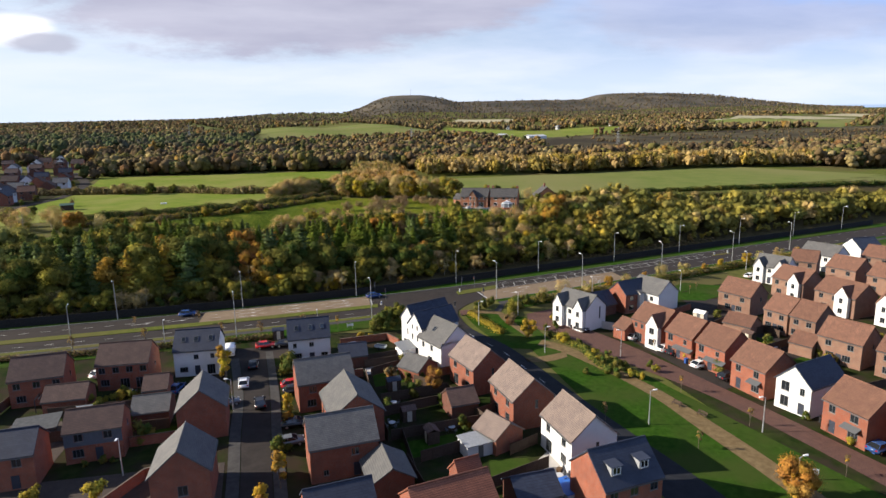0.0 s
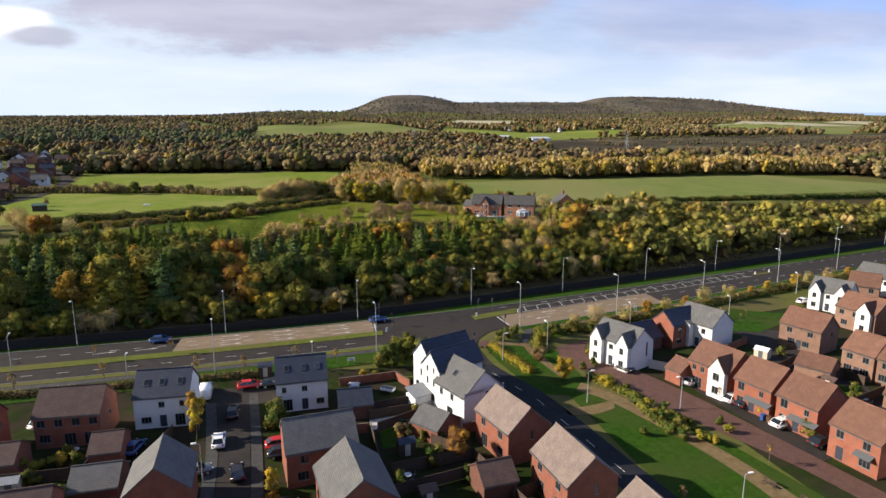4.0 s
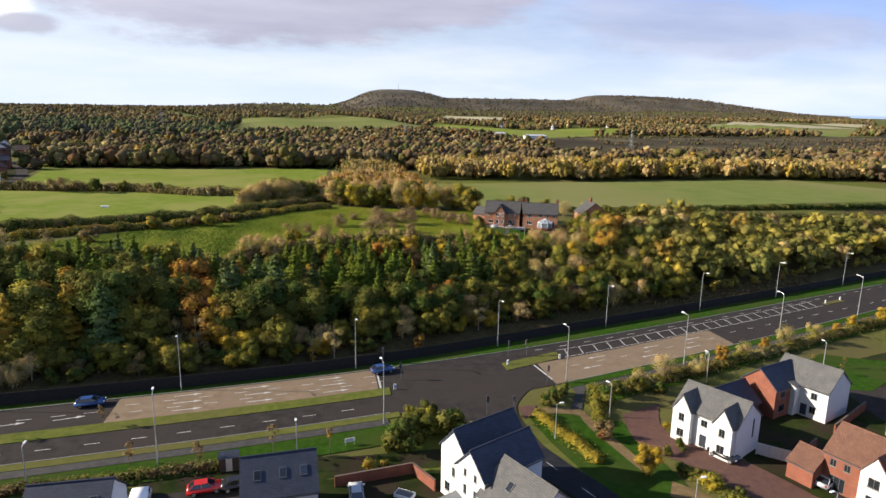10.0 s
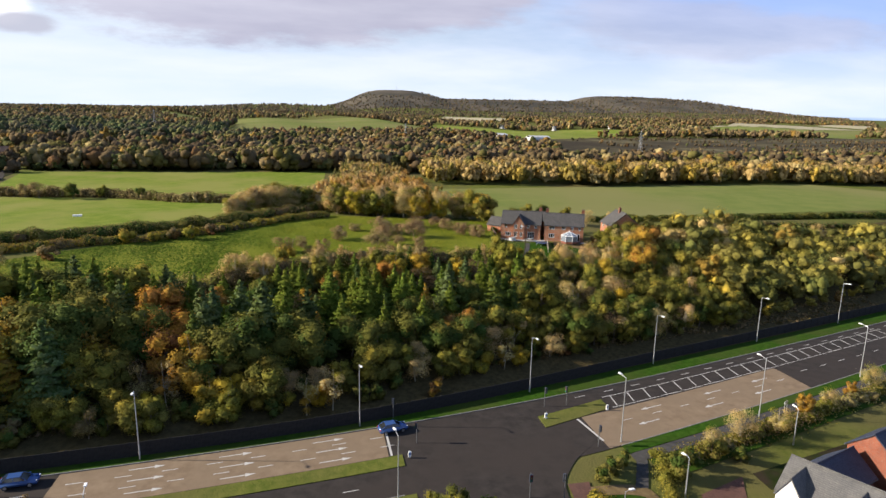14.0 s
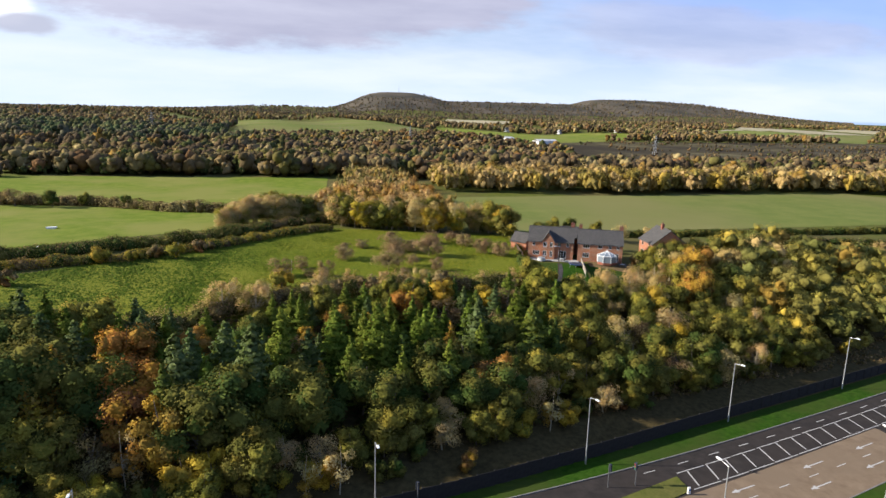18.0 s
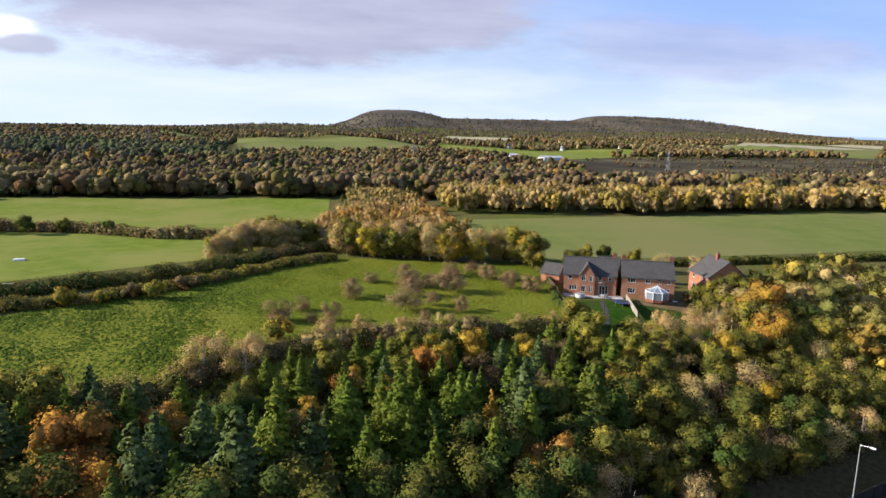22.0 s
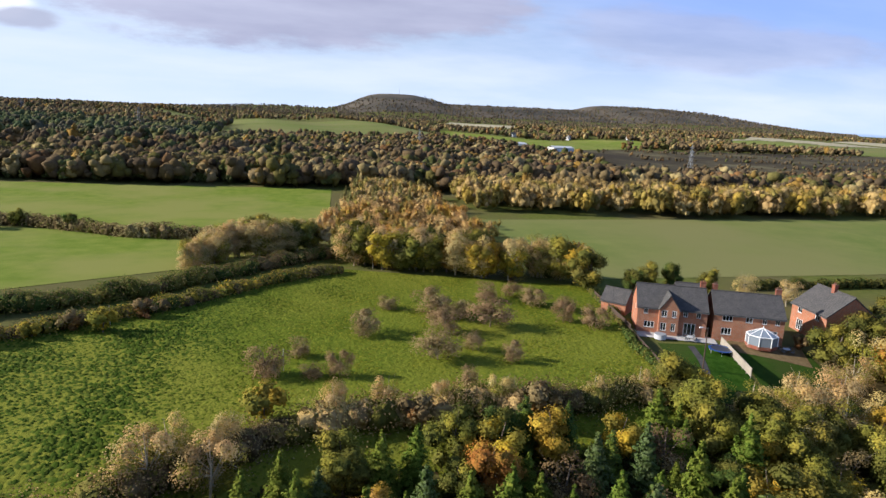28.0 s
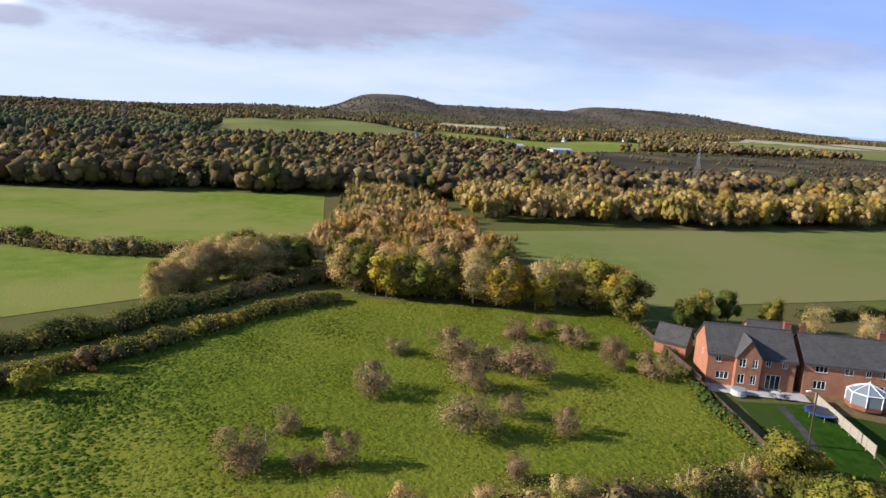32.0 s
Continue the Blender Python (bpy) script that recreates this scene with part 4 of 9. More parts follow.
def house(label, c, ang, L, D, he, hr, wall_mat, roof_mat, holes, name="house", group="estate houses", frame=GREY_FRAME, ridge_mat=None, gablets=(), rooflights=(), dormers=(), chimneys=(), canopy=None, base=None, doors=(), porch_label=""):
    """A pitched-roof house. Its ridge runs along local x, its front looks to local -y. holes: side -> openings (centre, sill, width, height)."""
    z0 = (ground_z(c[0], c[1]) if base is None else base)
    root = thing(name, label, "house" if name == "house" else name.replace("_", " "), pose(c[0], c[1], z0, 0, 0, ang), group)
    bm = bmesh.new()
    for side, a in SIDES.items():
        w, half = (L, D / 2) if side in ("front", "back") else (D, L / 2)
        start = len(bm.verts)
        allh = list(holes.get(side, ())) + [(x, 0.0, 1.04, 2.08) for s, x in doors if s == side]
        wall_side(bm, None, w, he, allh)
        if side in ("left", "right"):
            g = [bm.verts.new(p) for p in ((-w / 2, 0, he), (w / 2, 0, he), (0, 0, hr))]
            bm.faces.new(g)
        bm.verts.ensure_lookup_table()
        mm = pose(0, 0, 0, 0, 0, a) @ pose(0, -half, 0)
        bmesh.ops.transform(bm, matrix=mm, verts=bm.verts[start:])
    box(bm, -L / 2 - 0.03, L / 2 + 0.03, -D / 2 - 0.03, D / 2 + 0.03, -0.5, 0.15)
    part("wall", bm, wall_mat, root)
    for bm in gable_roof(L, D, he, hr):
        part("roof_slope", bm, roof_mat, root)
    bm = bmesh.new()
    tube(bm, (-L / 2 - 0.17, 0, hr + 0.17), (L / 2 + 0.17, 0, hr + 0.17), 0.11, 0.11, 8)
    part("ridge_tiles", bm, ridge_mat or roof_mat, root)
    for sgn in (-1, 1):
        bm = bmesh.new()
        k = (hr - he) / (D / 2)
        box(bm, -L / 2 - 0.15, L / 2 + 0.15, sgn * (D / 2 + 0.30) - 0.06, sgn * (D / 2 + 0.30) + 0.06, he - 0.28 * k - 0.06, he - 0.28 * k + 0.05)
        part("gutter", bm, GREY_FRAME, root)
    for side, a in SIDES.items():
        half = D / 2 if side in ("front", "back") else L / 2
        mm = pose(0, 0, 0, 0, 0, a) @ pose(0, -half, 0)
        for cx_, z, w, h in holes.get(side, ()):
            window(root, mm @ pose(cx_, 0, z), w, h, frame, 1 if w < 1.5 else 2, "french_window" if z < 0.3 else "window")
        for s, x in doors:
            if s == side:
                door(root, mm @ pose(x, 0, 0))
    for gx_, gw, gout, ghe, ghr, gmat, gholes in gablets:                    # front gables that stand forward
        bm = bmesh.new()
        st = len(bm.verts)
        wall_side(bm, None, gw, ghe, gholes)
        bm.faces.new([bm.verts.new(p) for p in ((-gw / 2, 0, ghe), (gw / 2, 0, ghe), (0, 0, ghr))])
        dp = gout + D / 2
        for s in (-1, 1):
            bm.faces.new([bm.verts.new(p) for p in ((s * gw / 2, 0, 0), (s * gw / 2, gout + 0.05, 0), (s * gw / 2, gout + 0.05, ghe), (s * gw / 2, 0, ghe))])
        bmesh.ops.transform(bm, matrix=pose(gx_, -D / 2 - gout, 0), verts=bm.verts[:])
        bmesh.ops.recalc_face_normals(bm, faces=bm.faces)
        part("front_gable", bm, gmat, root)
        reach = gout + (ghr - he) / (hr - he) * D / 2 if hr > he else dp
        for s in (-1, 1):
            bm = bmesh.new()
            k = (ghr - ghe) / (gw / 2)
            slab(bm, [(gx_ + s * (gw / 2 + 0.2), -D / 2 - gout - 0.15, ghe - 0.2 * k + 0.12), (gx_ + s * (gw / 2 + 0.2), -D / 2 - gout + reach * 0.92, ghe - 0.2 * k + 0.12), (gx_, -D / 2 - gout + reach, ghr + 0.12), (gx_, -D / 2 - gout - 0.15, ghr + 0.12)], 0.12)
            part("gable_roof_slope", bm, roof_mat, root)
        for cx_, z, w, h in gholes:
            window(root, pose(gx_ + cx_, -D / 2 - gout, z), w, h, frame, 1 if w < 1.5 else 2)
    k = math.atan2(hr - he, D / 2)
    for rx_, side in rooflights:
        s = -1 if side == "front" else 1
        bm = bmesh.new()
        box(bm, -0.42, 0.42, -0.6, 0.6, 0.0, 0.09)
        r = part("rooflight", bm, GREY_FRAME, root)
        r.matrix_local = pose(rx_, s * D / 4, (he + hr) / 2 + 0.17, math.degrees(k) * -s, 0, 0)
        bm = bmesh.new()
        box(bm, -0.34, 0.34, -0.5, 0.5, 0.09, 0.10)
        part("pane", bm, GLASS, r)
    for dx_, w in dormers:
        bm = bmesh.new()
        box(bm, -w / 2, w / 2, 0, 2.0, 0, 1.25)
        d = part("dormer", bm, LEAD, root, "grey lead-clad dormer window")
        d.matrix_local = pose(dx_, -D / 2 + 0.9, he + 0.9 * math.tan(k) + 0.1)
        bm = bmesh.new()
        slab(bm, [(-w / 2 - 0.15, -0.2, 1.32), (w / 2 + 0.15, -0.2, 1.32), (w / 2 + 0.15, 2.0, 1.40), (-w / 2 - 0.15, 2.0, 1.40)], 0.1)
        part("dormer_roof", bm, SLATE, d)
        window(d, pose(0, -0.08, 0.2), w - 0.3, 0.95, UPVC, 1)
    for chx, chy, chw in chimneys:
        bm = bmesh.new()
        box(bm, chx - chw / 2, chx + chw / 2, chy - 0.3, chy + 0.3, hr - 1.2, hr + 1.1)
        box(bm, chx - chw / 2 - 0.05, chx + chw / 2 + 0.05, chy - 0.35, chy + 0.35, hr + 1.1, hr + 1.22)
        st = part("chimney", bm, BRICK, root)
        for s in ((-0.2, 0.2) if chw > 0.7 else (0,)):
            bm = bmesh.new()
            tube(bm, (chx + s, chy, hr + 1.22), (chx + s, chy, hr + 1.55), 0.12, 0.10, 8)
            part("chimney_pot", bm, TILE_RED, st)
    if canopy:
        x, w, zc = canopy
        bm = bmesh.new()
        slab(bm, [(x - w / 2, -D / 2 - 1.1, zc), (x + w / 2, -D / 2 - 1.1, zc), (x + w / 2, -D / 2, zc + 0.5), (x - w / 2, -D / 2, zc + 0.5)], 0.1)
        part("porch_roof", bm, LEAD if roof_mat is SLATE else GREY_FRAME, root, porch_label)
    return root


def std(L, n_up=2, low=None):
    """The usual openings of a two-storey front."""
    up_c = [(-L / 2 + L * (i + 0.5) / n_up, 3.25, 1.15, 1.15) for i in range(n_up)]
    low_c = [(c, 0.85, 1.5, 1.25) for c in (low if low is not None else [-L / 4])]
    return up_c + low_c


def both(L, n=2):
    return {"front": std(L, n, [-L * 0.28]), "back": std(L, n, [L * 0.25]) + [(-L * 0.22, 0.12, 1.7, 2.0)], "right": [(0.8, 3.3, 0.6, 1.0)], "left": []}


# west of the street
house("red brick detached house with a brown tiled roof", (-49.5, 107.0), 8, 8.4, 7.2, 5.0, 7.9, BRICK, TILE_BROWN, both(9.0, 3), doors=[("front", 1.2)])
house("red brick detached house with a brown tiled roof and patio doors", (-36.3, 111.0), 0, 9.0, 7.2, 5.0, 7.9, BRICK, TILE_BROWN, {"front": std(9.4, 4, [-3.2]) + [(0.2, 0.12, 1.6, 2.0), (3.0, 0.12, 1.8, 2.0)], "right": [(0.5, 2.9, 0.7, 0.7)]})
house("white rendered house with a dark slate roof and three rooflights", (-24.2, 114.8), 0, 8.2, 7.4, 5.2, 8.2, RENDER, SLATE, {"front": [(0, 3.4, 0.9, 0.9), (3.0, 3.4, 0.7, 0.9), (-2.4, 0.9, 1.5, 1.0), (2.6, 0.12, 1.5, 2.0)], "right": [(0, 3.4, 0.6, 0.9)]}, doors=[("front", 0.1)], rooflights=[(-2.4, "front"), (-0.1, "front"), (2.6, "front")], frame=GREY_FRAME)
house("white rendered house with a dark slate roof by the parking bays", (-3.0, 116.8), 4, 8.3, 7.4, 5.2, 8.2, RENDER, SLATE, {"front": [(-2.9, 3.4, 0.7, 0.9), (0.4, 3.4, 0.9, 0.9), (2.9, 0.9, 1.3, 1.0), (-2.4, 0.12, 1.5, 2.0)], "right": []}, doors=[("front", 0.4)], rooflights=[(-2.4, "front"), (0.4, "front"), (2.7, "front")], frame=GREY_FRAME)
house("brick house with a brown roof and a shaded front", (-32.3, 84.3), 6, 7.5, 5.8, 4.8, 7.0, BRICK, TILE_BROWN, both(7.6), doors=[("front", 0.6)])
house("brick gable-fronted house with grey tiles", (-18.3, 88.5), -83, 8.0, 7.0, 5.0, 8.0, BRICK, TILE_GREY, {"right": [(-1.8, 0.9, 1.2, 1.0)]}, chimneys=())
house("brick gable-fronted house with grey tiles beside the street", (-17.0, 70.2), -85, 7.6, 7.0, 5.0, 8.0, BRICK, TILE_GREY, {"right": [(0.2, 1.9, 1.2, 1.4)]})
house("brick house with weathered grey roof tiles", (0.3, 94.8), 10, 9.4, 7.6, 5.0, 7.9, BRICK, TILE_GREY, both(9.4))
house("brick gabled house with pale grey tiles", (4.8, 82.6), -80, 10.0, 7.8, 5.0, 8.0, BRICK, TILE_GREY, both(10.5))
house("brick house with weathered grey roof tiles and a blue door", (3.0, 73.0), 8, 9.2, 7.4, 5.0, 7.9, BRICK, TILE_GREY, {"front": [(-2.6, 0.9, 0.7, 0.8), (1.4, 3.2, 1.0, 1.0), (3.6, 0.9, 1.0, 1.1)]}, doors=[("front", 1.6)])
house("brick house with orange-red roof tiles", (14.8, 54.0), 13, 9.4, 7.4, 5.0, 7.9, BRICK, TILE_ORANGE, both(9.0))
house("low brick wing with orange-red roof tiles", (18.0, 59.4), 13, 3.0, 3.6, 5.0, 6.8, BRICK, TILE_ORANGE, {}, name="house_wing")
house("brick house with a slate roof and blue-grey boarding", (-41.6, 78.6), 6, 8.0, 6.2, 4.8, 7.2, BRICK, SLATE, {"front": std(8.0, 2, [-2.0]), "right": []}, doors=[("front", 1.6)])
house("brick house with a dark slate roof at the street's near end", (2.6, 57.0), 10, 7.6, 6.4, 4.6, 7.0, BRICK, SLATE, {"right": []})
# terrace between the two streets
house("red brick house with a pinkish tiled roof", (28.1, 95.2), -73, 8.8, 7.0, 5.0, 8.0, BRICK, TILE_BUFF, {"left": [], "right": [(0.5, 3.2, 0.5, 1.4)], "front": both(9)["back"], "back": std(9, 3)})
house("red brick house with a pinkish tiled roof and back door", (32.0, 81.6), -81, 8.8, 7.0, 5.0, 8.0, BRICK, TILE_BUFF, {"left": [], "right": [(0.5, 3.2, 0.5, 1.4)], "front": both(9)["back"], "back": std(9, 3)})
house("white rendered house with a pinkish tiled roof", (36.1, 68.2), -82, 8.6, 7.0, 5.0, 8.0, RENDER, TILE_BUFF, {"left": [], "right": [(0.5, 3.2, 0.5, 1.0)], "front": both(8.8)["back"], "back": std(8.8, 3)})
house("brick house with dark slates and two lead-clad dormers", (36.2, 56.8), 11, 8.2, 7.2, 4.8, 8.0, BRICK, SLATE, {"front": std(8.6, 3, [-2.4, 2.6]), "right": []}, dormers=[(-2.0, 1.4), (2.0, 1.4)])
# white houses beside the junction
house("tall white rendered house with slate roof and white gable", (22.2, 118.2), 26, 9.8, 5.0, 6.9, 9.6, RENDER, SLATE, {"left": [(0.0, 3.4, 0.6, 1.2), (-1.2, 0.9, 1.0, 1.2)], "front": []}, chimneys=())
house("tall white rendered house with slate roof and glazed lean-to", (22.9, 113.4), 26, 9.4, 5.0, 6.8, 9.4, RENDER, SLATE, {"left": [(-0.9, 3.6, 0.55, 1.2), (0.9, 3.6, 0.55, 1.2), (-0.9, 5.9, 0.5, 1.0), (0.9, 5.9, 0.5, 1.0), (0.6, 0.9, 0.9, 1.2)], "front": []})
house("white rendered house with pale grey tiles and one gable window", (24.4, 107.2), -66, 8.2, 8.0, 5.2, 8.6, RENDER, TILE_GREY, {"right": [(0.6, 4.7, 0.6, 1.1)], "front": [(-2.2, 3.5, 0.9, 1.1), (0.8, 3.5, 0.9, 1.1), (0.2, 0.12, 1.6, 2.0)]}, rooflights=[(-1.0, "front")])
# along the paved lane
WG = [(0, 3.4, 0.9, 1.2), (0, 0.9, 1.1, 1.2)]
house("white rendered house with two front gables and grey slates", (59.9, 123.4), -64, 9.6, 7.0, 5.2, 8.0, RENDER, TILE_GREY, {"front": [(0, 3.4, 1.0, 1.0)], "right": [(1.4, 2.4, 0.5, 2.8)]}, gablets=[(-3.1, 2.9, 0.9, 5.2, 7.6, RENDER, WG), (3.1, 2.9, 0.9, 5.2, 7.6, RENDER, WG)], doors=[("front", 0.0)], frame=GREY_FRAME)
house("orange brick and slate wing of a corner house", (77.0, 132.0), 17, 8.0, 6.0, 5.0, 7.6, BRICK, SLATE, {"front": std(8.0, 2)})
house("white rendered corner house with a grey roof", (83.0, 130.6), -68, 9.0, 7.5, 5.2, 8.1, RENDER, TILE_GREY, {"front": [(2.4, 3.3, 1.0, 1.1), (2.4, 0.9, 1.0, 1.1)], "right": []}, gablets=[(-1.4, 3.2, 1.6, 5.0, 5.6, RENDER, [(0.4, 0.9, 0.9, 1.9)])], doors=[("front", 1.0)])
house("small brick garage block with slate roof behind the white house", (67.2, 130.6), 18, 8.4, 6.0, 2.8, 5.4, BRICK_DARK, SLATE, {}, name="garage")
house("red brick house with a white rendered front gable", (71.4, 108.0), -72, 8.2, 7.2, 5.0, 8.0, BRICK, TILE_RED, {"front": [(-2.9, 3.3, 0.8, 1.0), (-1.2, 3.3, 0.8, 1.0), (-2.2, 0.12, 2.0, 2.0)], "right": []}, gablets=[(2.3, 3.2, 1.0, 5.2, 7.5, RENDER, [(0, 3.3, 1.3, 1.3), (0, 0.9, 1.3, 1.3)])], frame=GREY_FRAME)
for cc, aa, LL in (((74.0, 99.6), -73, 6.5), ((76.2, 92.4), -74, 6.5)):
    house("red brick terraced house with porch roof and garage door", cc, aa, LL, 7.8, 5.0, 8.0, BRICK, TILE_RED, {"front": [(-2.0, 3.2, 1.2, 1.5), (1.6, 3.3, 0.8, 1.0), (-2.0, 0.9, 1.2, 1.2)], "right": []}, doors=[("front", 0.1)], canopy=(1.4, 4.4, 2.3), frame=GREY_FRAME, porch_label="grey sloping porch roof")
house("red brick house with bay window beside the lane", (76.6, 82.0), -79, 7.0, 7.6, 5.0, 8.0, BRICK, TILE_RED, {"front": [(-2.0, 3.3, 1.1, 1.2), (1.7, 3.3, 1.1, 1.2), (1.7, 0.8, 1.6, 1.5)], "right": []}, doors=[("front", -1.8)], canopy=(1.7, 2.4, 2.5), porch_label="small grey bay roof")
house("white rendered gable-fronted house with dark slates and tall bay", (79.4, 74.6), 17, 9.2, 5.8, 5.1, 7.9, RENDER, SLATE, {"left": [(1.5, 3.4, 0.8, 1.2), (-1.3, 3.3, 1.4, 1.6), (-1.3, 0.7, 1.4, 1.7)], "front": []}, doors=[("left", 1.5)], frame=GREY_FRAME)
house("red brick house with grey framed windows beside the lane", (79.6, 64.6), -83, 7.0, 7.6, 5.0, 8.0, BRICK, TILE_RED, {"front": [(-2.0, 3.3, 1.1, 1.2), (1.5, 3.3, 1.3, 1.2), (1.5, 0.8, 1.6, 1.3)], "right": []}, doors=[("front", -1.8)], canopy=(1.4, 2.6, 2.4))
house("red brick end house at the lane's near end", (81.4, 55.0), -82, 7.0, 7.6, 5.0, 8.0, BRICK, TILE_RED, both(7.8), doors=[("front", -0.2)])
# second and third rows
for cc, aa, LL, wm in (((103.5, 123.8), -70, 8.6, BRICK_BUFF), ((103.0, 108.4), -76, 5.8, BRICK_BUFF), ((104.8, 102.7), -74, 5.6, BRICK_BUFF), ((101.6, 90.0), -70, 8.0, BRICK_BUFF), ((105.0, 80.6), -72, 7.0, BRICK_BUFF), ((108.0, 70.6), -72, 7.0, BRICK_BUFF)):
    house("brown brick house with red-brown roof tiles", cc, aa, LL, 7.0, 5.0, 8.0, wm, TILE_RED, {**both(LL), "front": std(LL, 2, [-1.6, 1.4])}, doors=[("front", 0.0)])
house("distant white rendered house with two gables and grey roof", (131.4, 147.0), -62, 9.0, 7.0, 5.1, 8.0, RENDER, TILE_GREY, {"front": [(0, 3.4, 1.0, 1.0)]}, gablets=[(-2.9, 2.8, 0.8, 5.2, 7.5, RENDER, WG), (2.9, 2.8, 0.8, 5.2, 7.5, RENDER, WG)], doors=[("front", 0.0)])
house("brown brick house with a white front gable", (126.0, 131.8), -78, 9.2, 7.8, 5.0, 8.0, BRICK_BUFF, TILE_RED, {"front": std(9.2, 3)}, gablets=[(2.4, 3.2, 1.0, 5.2, 7.5, RENDER, WG)])
house("distant brick house with red roof", (146.1, 152.0), -50, 7.0, 7.5, 5.0, 7.9, BRICK_BUFF, TILE_RED, both(7.0))
house("distant white house with a long grey roof", (158.4, 158.2), -72, 11.0, 8.0, 5.1, 8.1, RENDER, TILE_GREY, both(11.0))
house("brown brick house with a white gable and red tiles", (127.0, 117.2), -80, 10.4, 7.8, 5.0, 8.0, BRICK_BUFF, TILE_RED, {"front": std(10.4, 3)}, gablets=[(2.4, 3.4, 1.0, 5.2, 7.5, RENDER, WG)])
house("white house with a dark slate roof far down the lane", (178.4, 164.0), 0, 8.6, 7.8, 5.1, 8.1, RENDER, SLATE, both(8.6))
house("brown brick house with a white gable at the estate's edge", (131.0, 104.0), -80, 9.4, 7.8, 5.0, 8.0, BRICK_BUFF, TILE_RED, {"front": std(9.4, 3)}, gablets=[(-2.4, 3.4, 1.0, 5.2, 7.5, RENDER, WG)])
for cc, aa in (((150, 140), -75), ((152, 128), -75), ((156, 114), -75), ((172, 150), -70), ((128, 90), -74), ((150, 100), -75)):
    house("brown brick house with red tiles deep in the estate", cc, aa, 8.4, 7.8, 5.0, 8.0, BRICK_BUFF, TILE_RED, both(8.4))
# garages
for cc, aa, LL, DD, wm, rm, lab in (
    ((-43.2, 101.6), 4, 6.6, 5.6, BRICK, TILE_BROWN, "brick double garage with a brown tiled roof"),
    ((-29.0, 102.6), 4, 4.0, 5.6, BRICK, TILE_BROWN, "small brick garage with a brown tiled roof"),
    ((-27.3, 93.6), 4, 5.6, 5.8, BRICK_DARK, TILE_GREY, "brick garage with mossy grey tiles"),
    ((17.8, 101.0), -50, 5.2, 5.4, BRICK, TILE_GREY, "brick garage with a pale grey roof"),
    ((5.8, 110.6), 3, 5.4, 5.2, BRICK_DARK, SLATE, "brick garage with a slate roof"),
    ((22.6, 85.2), 8, 4.6, 5.0, BRICK_DARK, TILE_BROWN, "small brick garage with a brown roof"),
    ((26.0, 73.8), -64, 5.0, 5.2, BRICK, TILE_BUFF, "brick garage with a pinkish roof"),
    ((26.1, 58.6), 6, 5.6, 5.2, BRICK_DARK, SLATE, "dark slate-roofed brick garage"),
    ((8.9, 66.4), -82, 6.4, 5.6, BRICK, TILE_GREY, "brick garage with a pale grey roof"),
    ((92.8, 109.4), -60, 6.0, 5.6, BRICK_BUFF, TILE_RED, "brown brick garage with red tiles"),
    ((97.0, 95.2), -66, 4.4, 5.4, BRICK_BUFF, TILE_RED, "brown brick garage with red tiles"),
    ((66.8, 112.6), -72, 3.4, 5.4, BRICK, TILE_RED, "small red brick garage beside the lane"),
):
    house(lab, cc, aa, LL, DD, 2.5, 4.2, wm, rm, {"front": []}, name="garage", group="estate garages")

# slate-blue boarding on the upper floor of the house by the court, a carport and garden buildings
clad = thing("cladding", "slate-blue weatherboard on a brick house front", "cladding", pose(-32.3, 84.3, ground_z(-32.3, 84.3), 0, 0, 6))
for k in range(11):
    for a, b in ((-3.75, -2.5), (-1.25, 1.25), (2.5, 3.75)) if 3.0 < 2.6 + 0.2 * k < 4.5 else ((-3.75, 3.75),):
        bm = bmesh.new()
        box(bm, a, b, -2.97, -2.905, 2.6 + 0.2 * k, 2.79 + 0.2 * k)
        part("board", bm, CLADDING, clad)

# ---------------------------------------------------------------- trees, shrubs and hedges
rng = np.random.default_rng(7)


def ico_unit(level):
    bm = bmesh.new()
    bmesh.ops.create_icosphere(bm, subdivisions=level, radius=1.0)
    v = np.array([p.co for p in bm.verts])
    f = np.array([[p.index for p in q.verts] for q in bm.faces])
    bm.free()
    return v, f


ICO = {1: ico_unit(1), 2: ico_unit(2)}


def clump_arrays(centre, radius, tint, level=2, rag=0.24):
    """Ragged closed lumps of foliage: corners, faces, colours and outward directions."""
    u, f = ICO[level]
    m, k = len(centre), len(u)
    th = rng.uniform(0, 6.3, m)
    c, q = np.cos(th)[:, None], np.sin(th)[:, None]
    d = np.stack([u[None, :, 0] * c - u[None, :, 1] * q, u[None, :, 0] * q + u[None, :, 1] * c, np.repeat(u[None, :, 2], m, 0)], 2)
    v = centre[:, None, :] + d * radius[:, None, :] * rng.uniform(1 - rag, 1 + rag, (m, k, 1))
    faces = (f[None] + (np.arange(m) * k)[:, None, None]).reshape(-1, 3)
    d = d.reshape(-1, 3)
    return v.reshape(-1, 3), faces, np.repeat(np.asarray(tint), k, 0), d + 0.45 * rng.normal(size=d.shape)


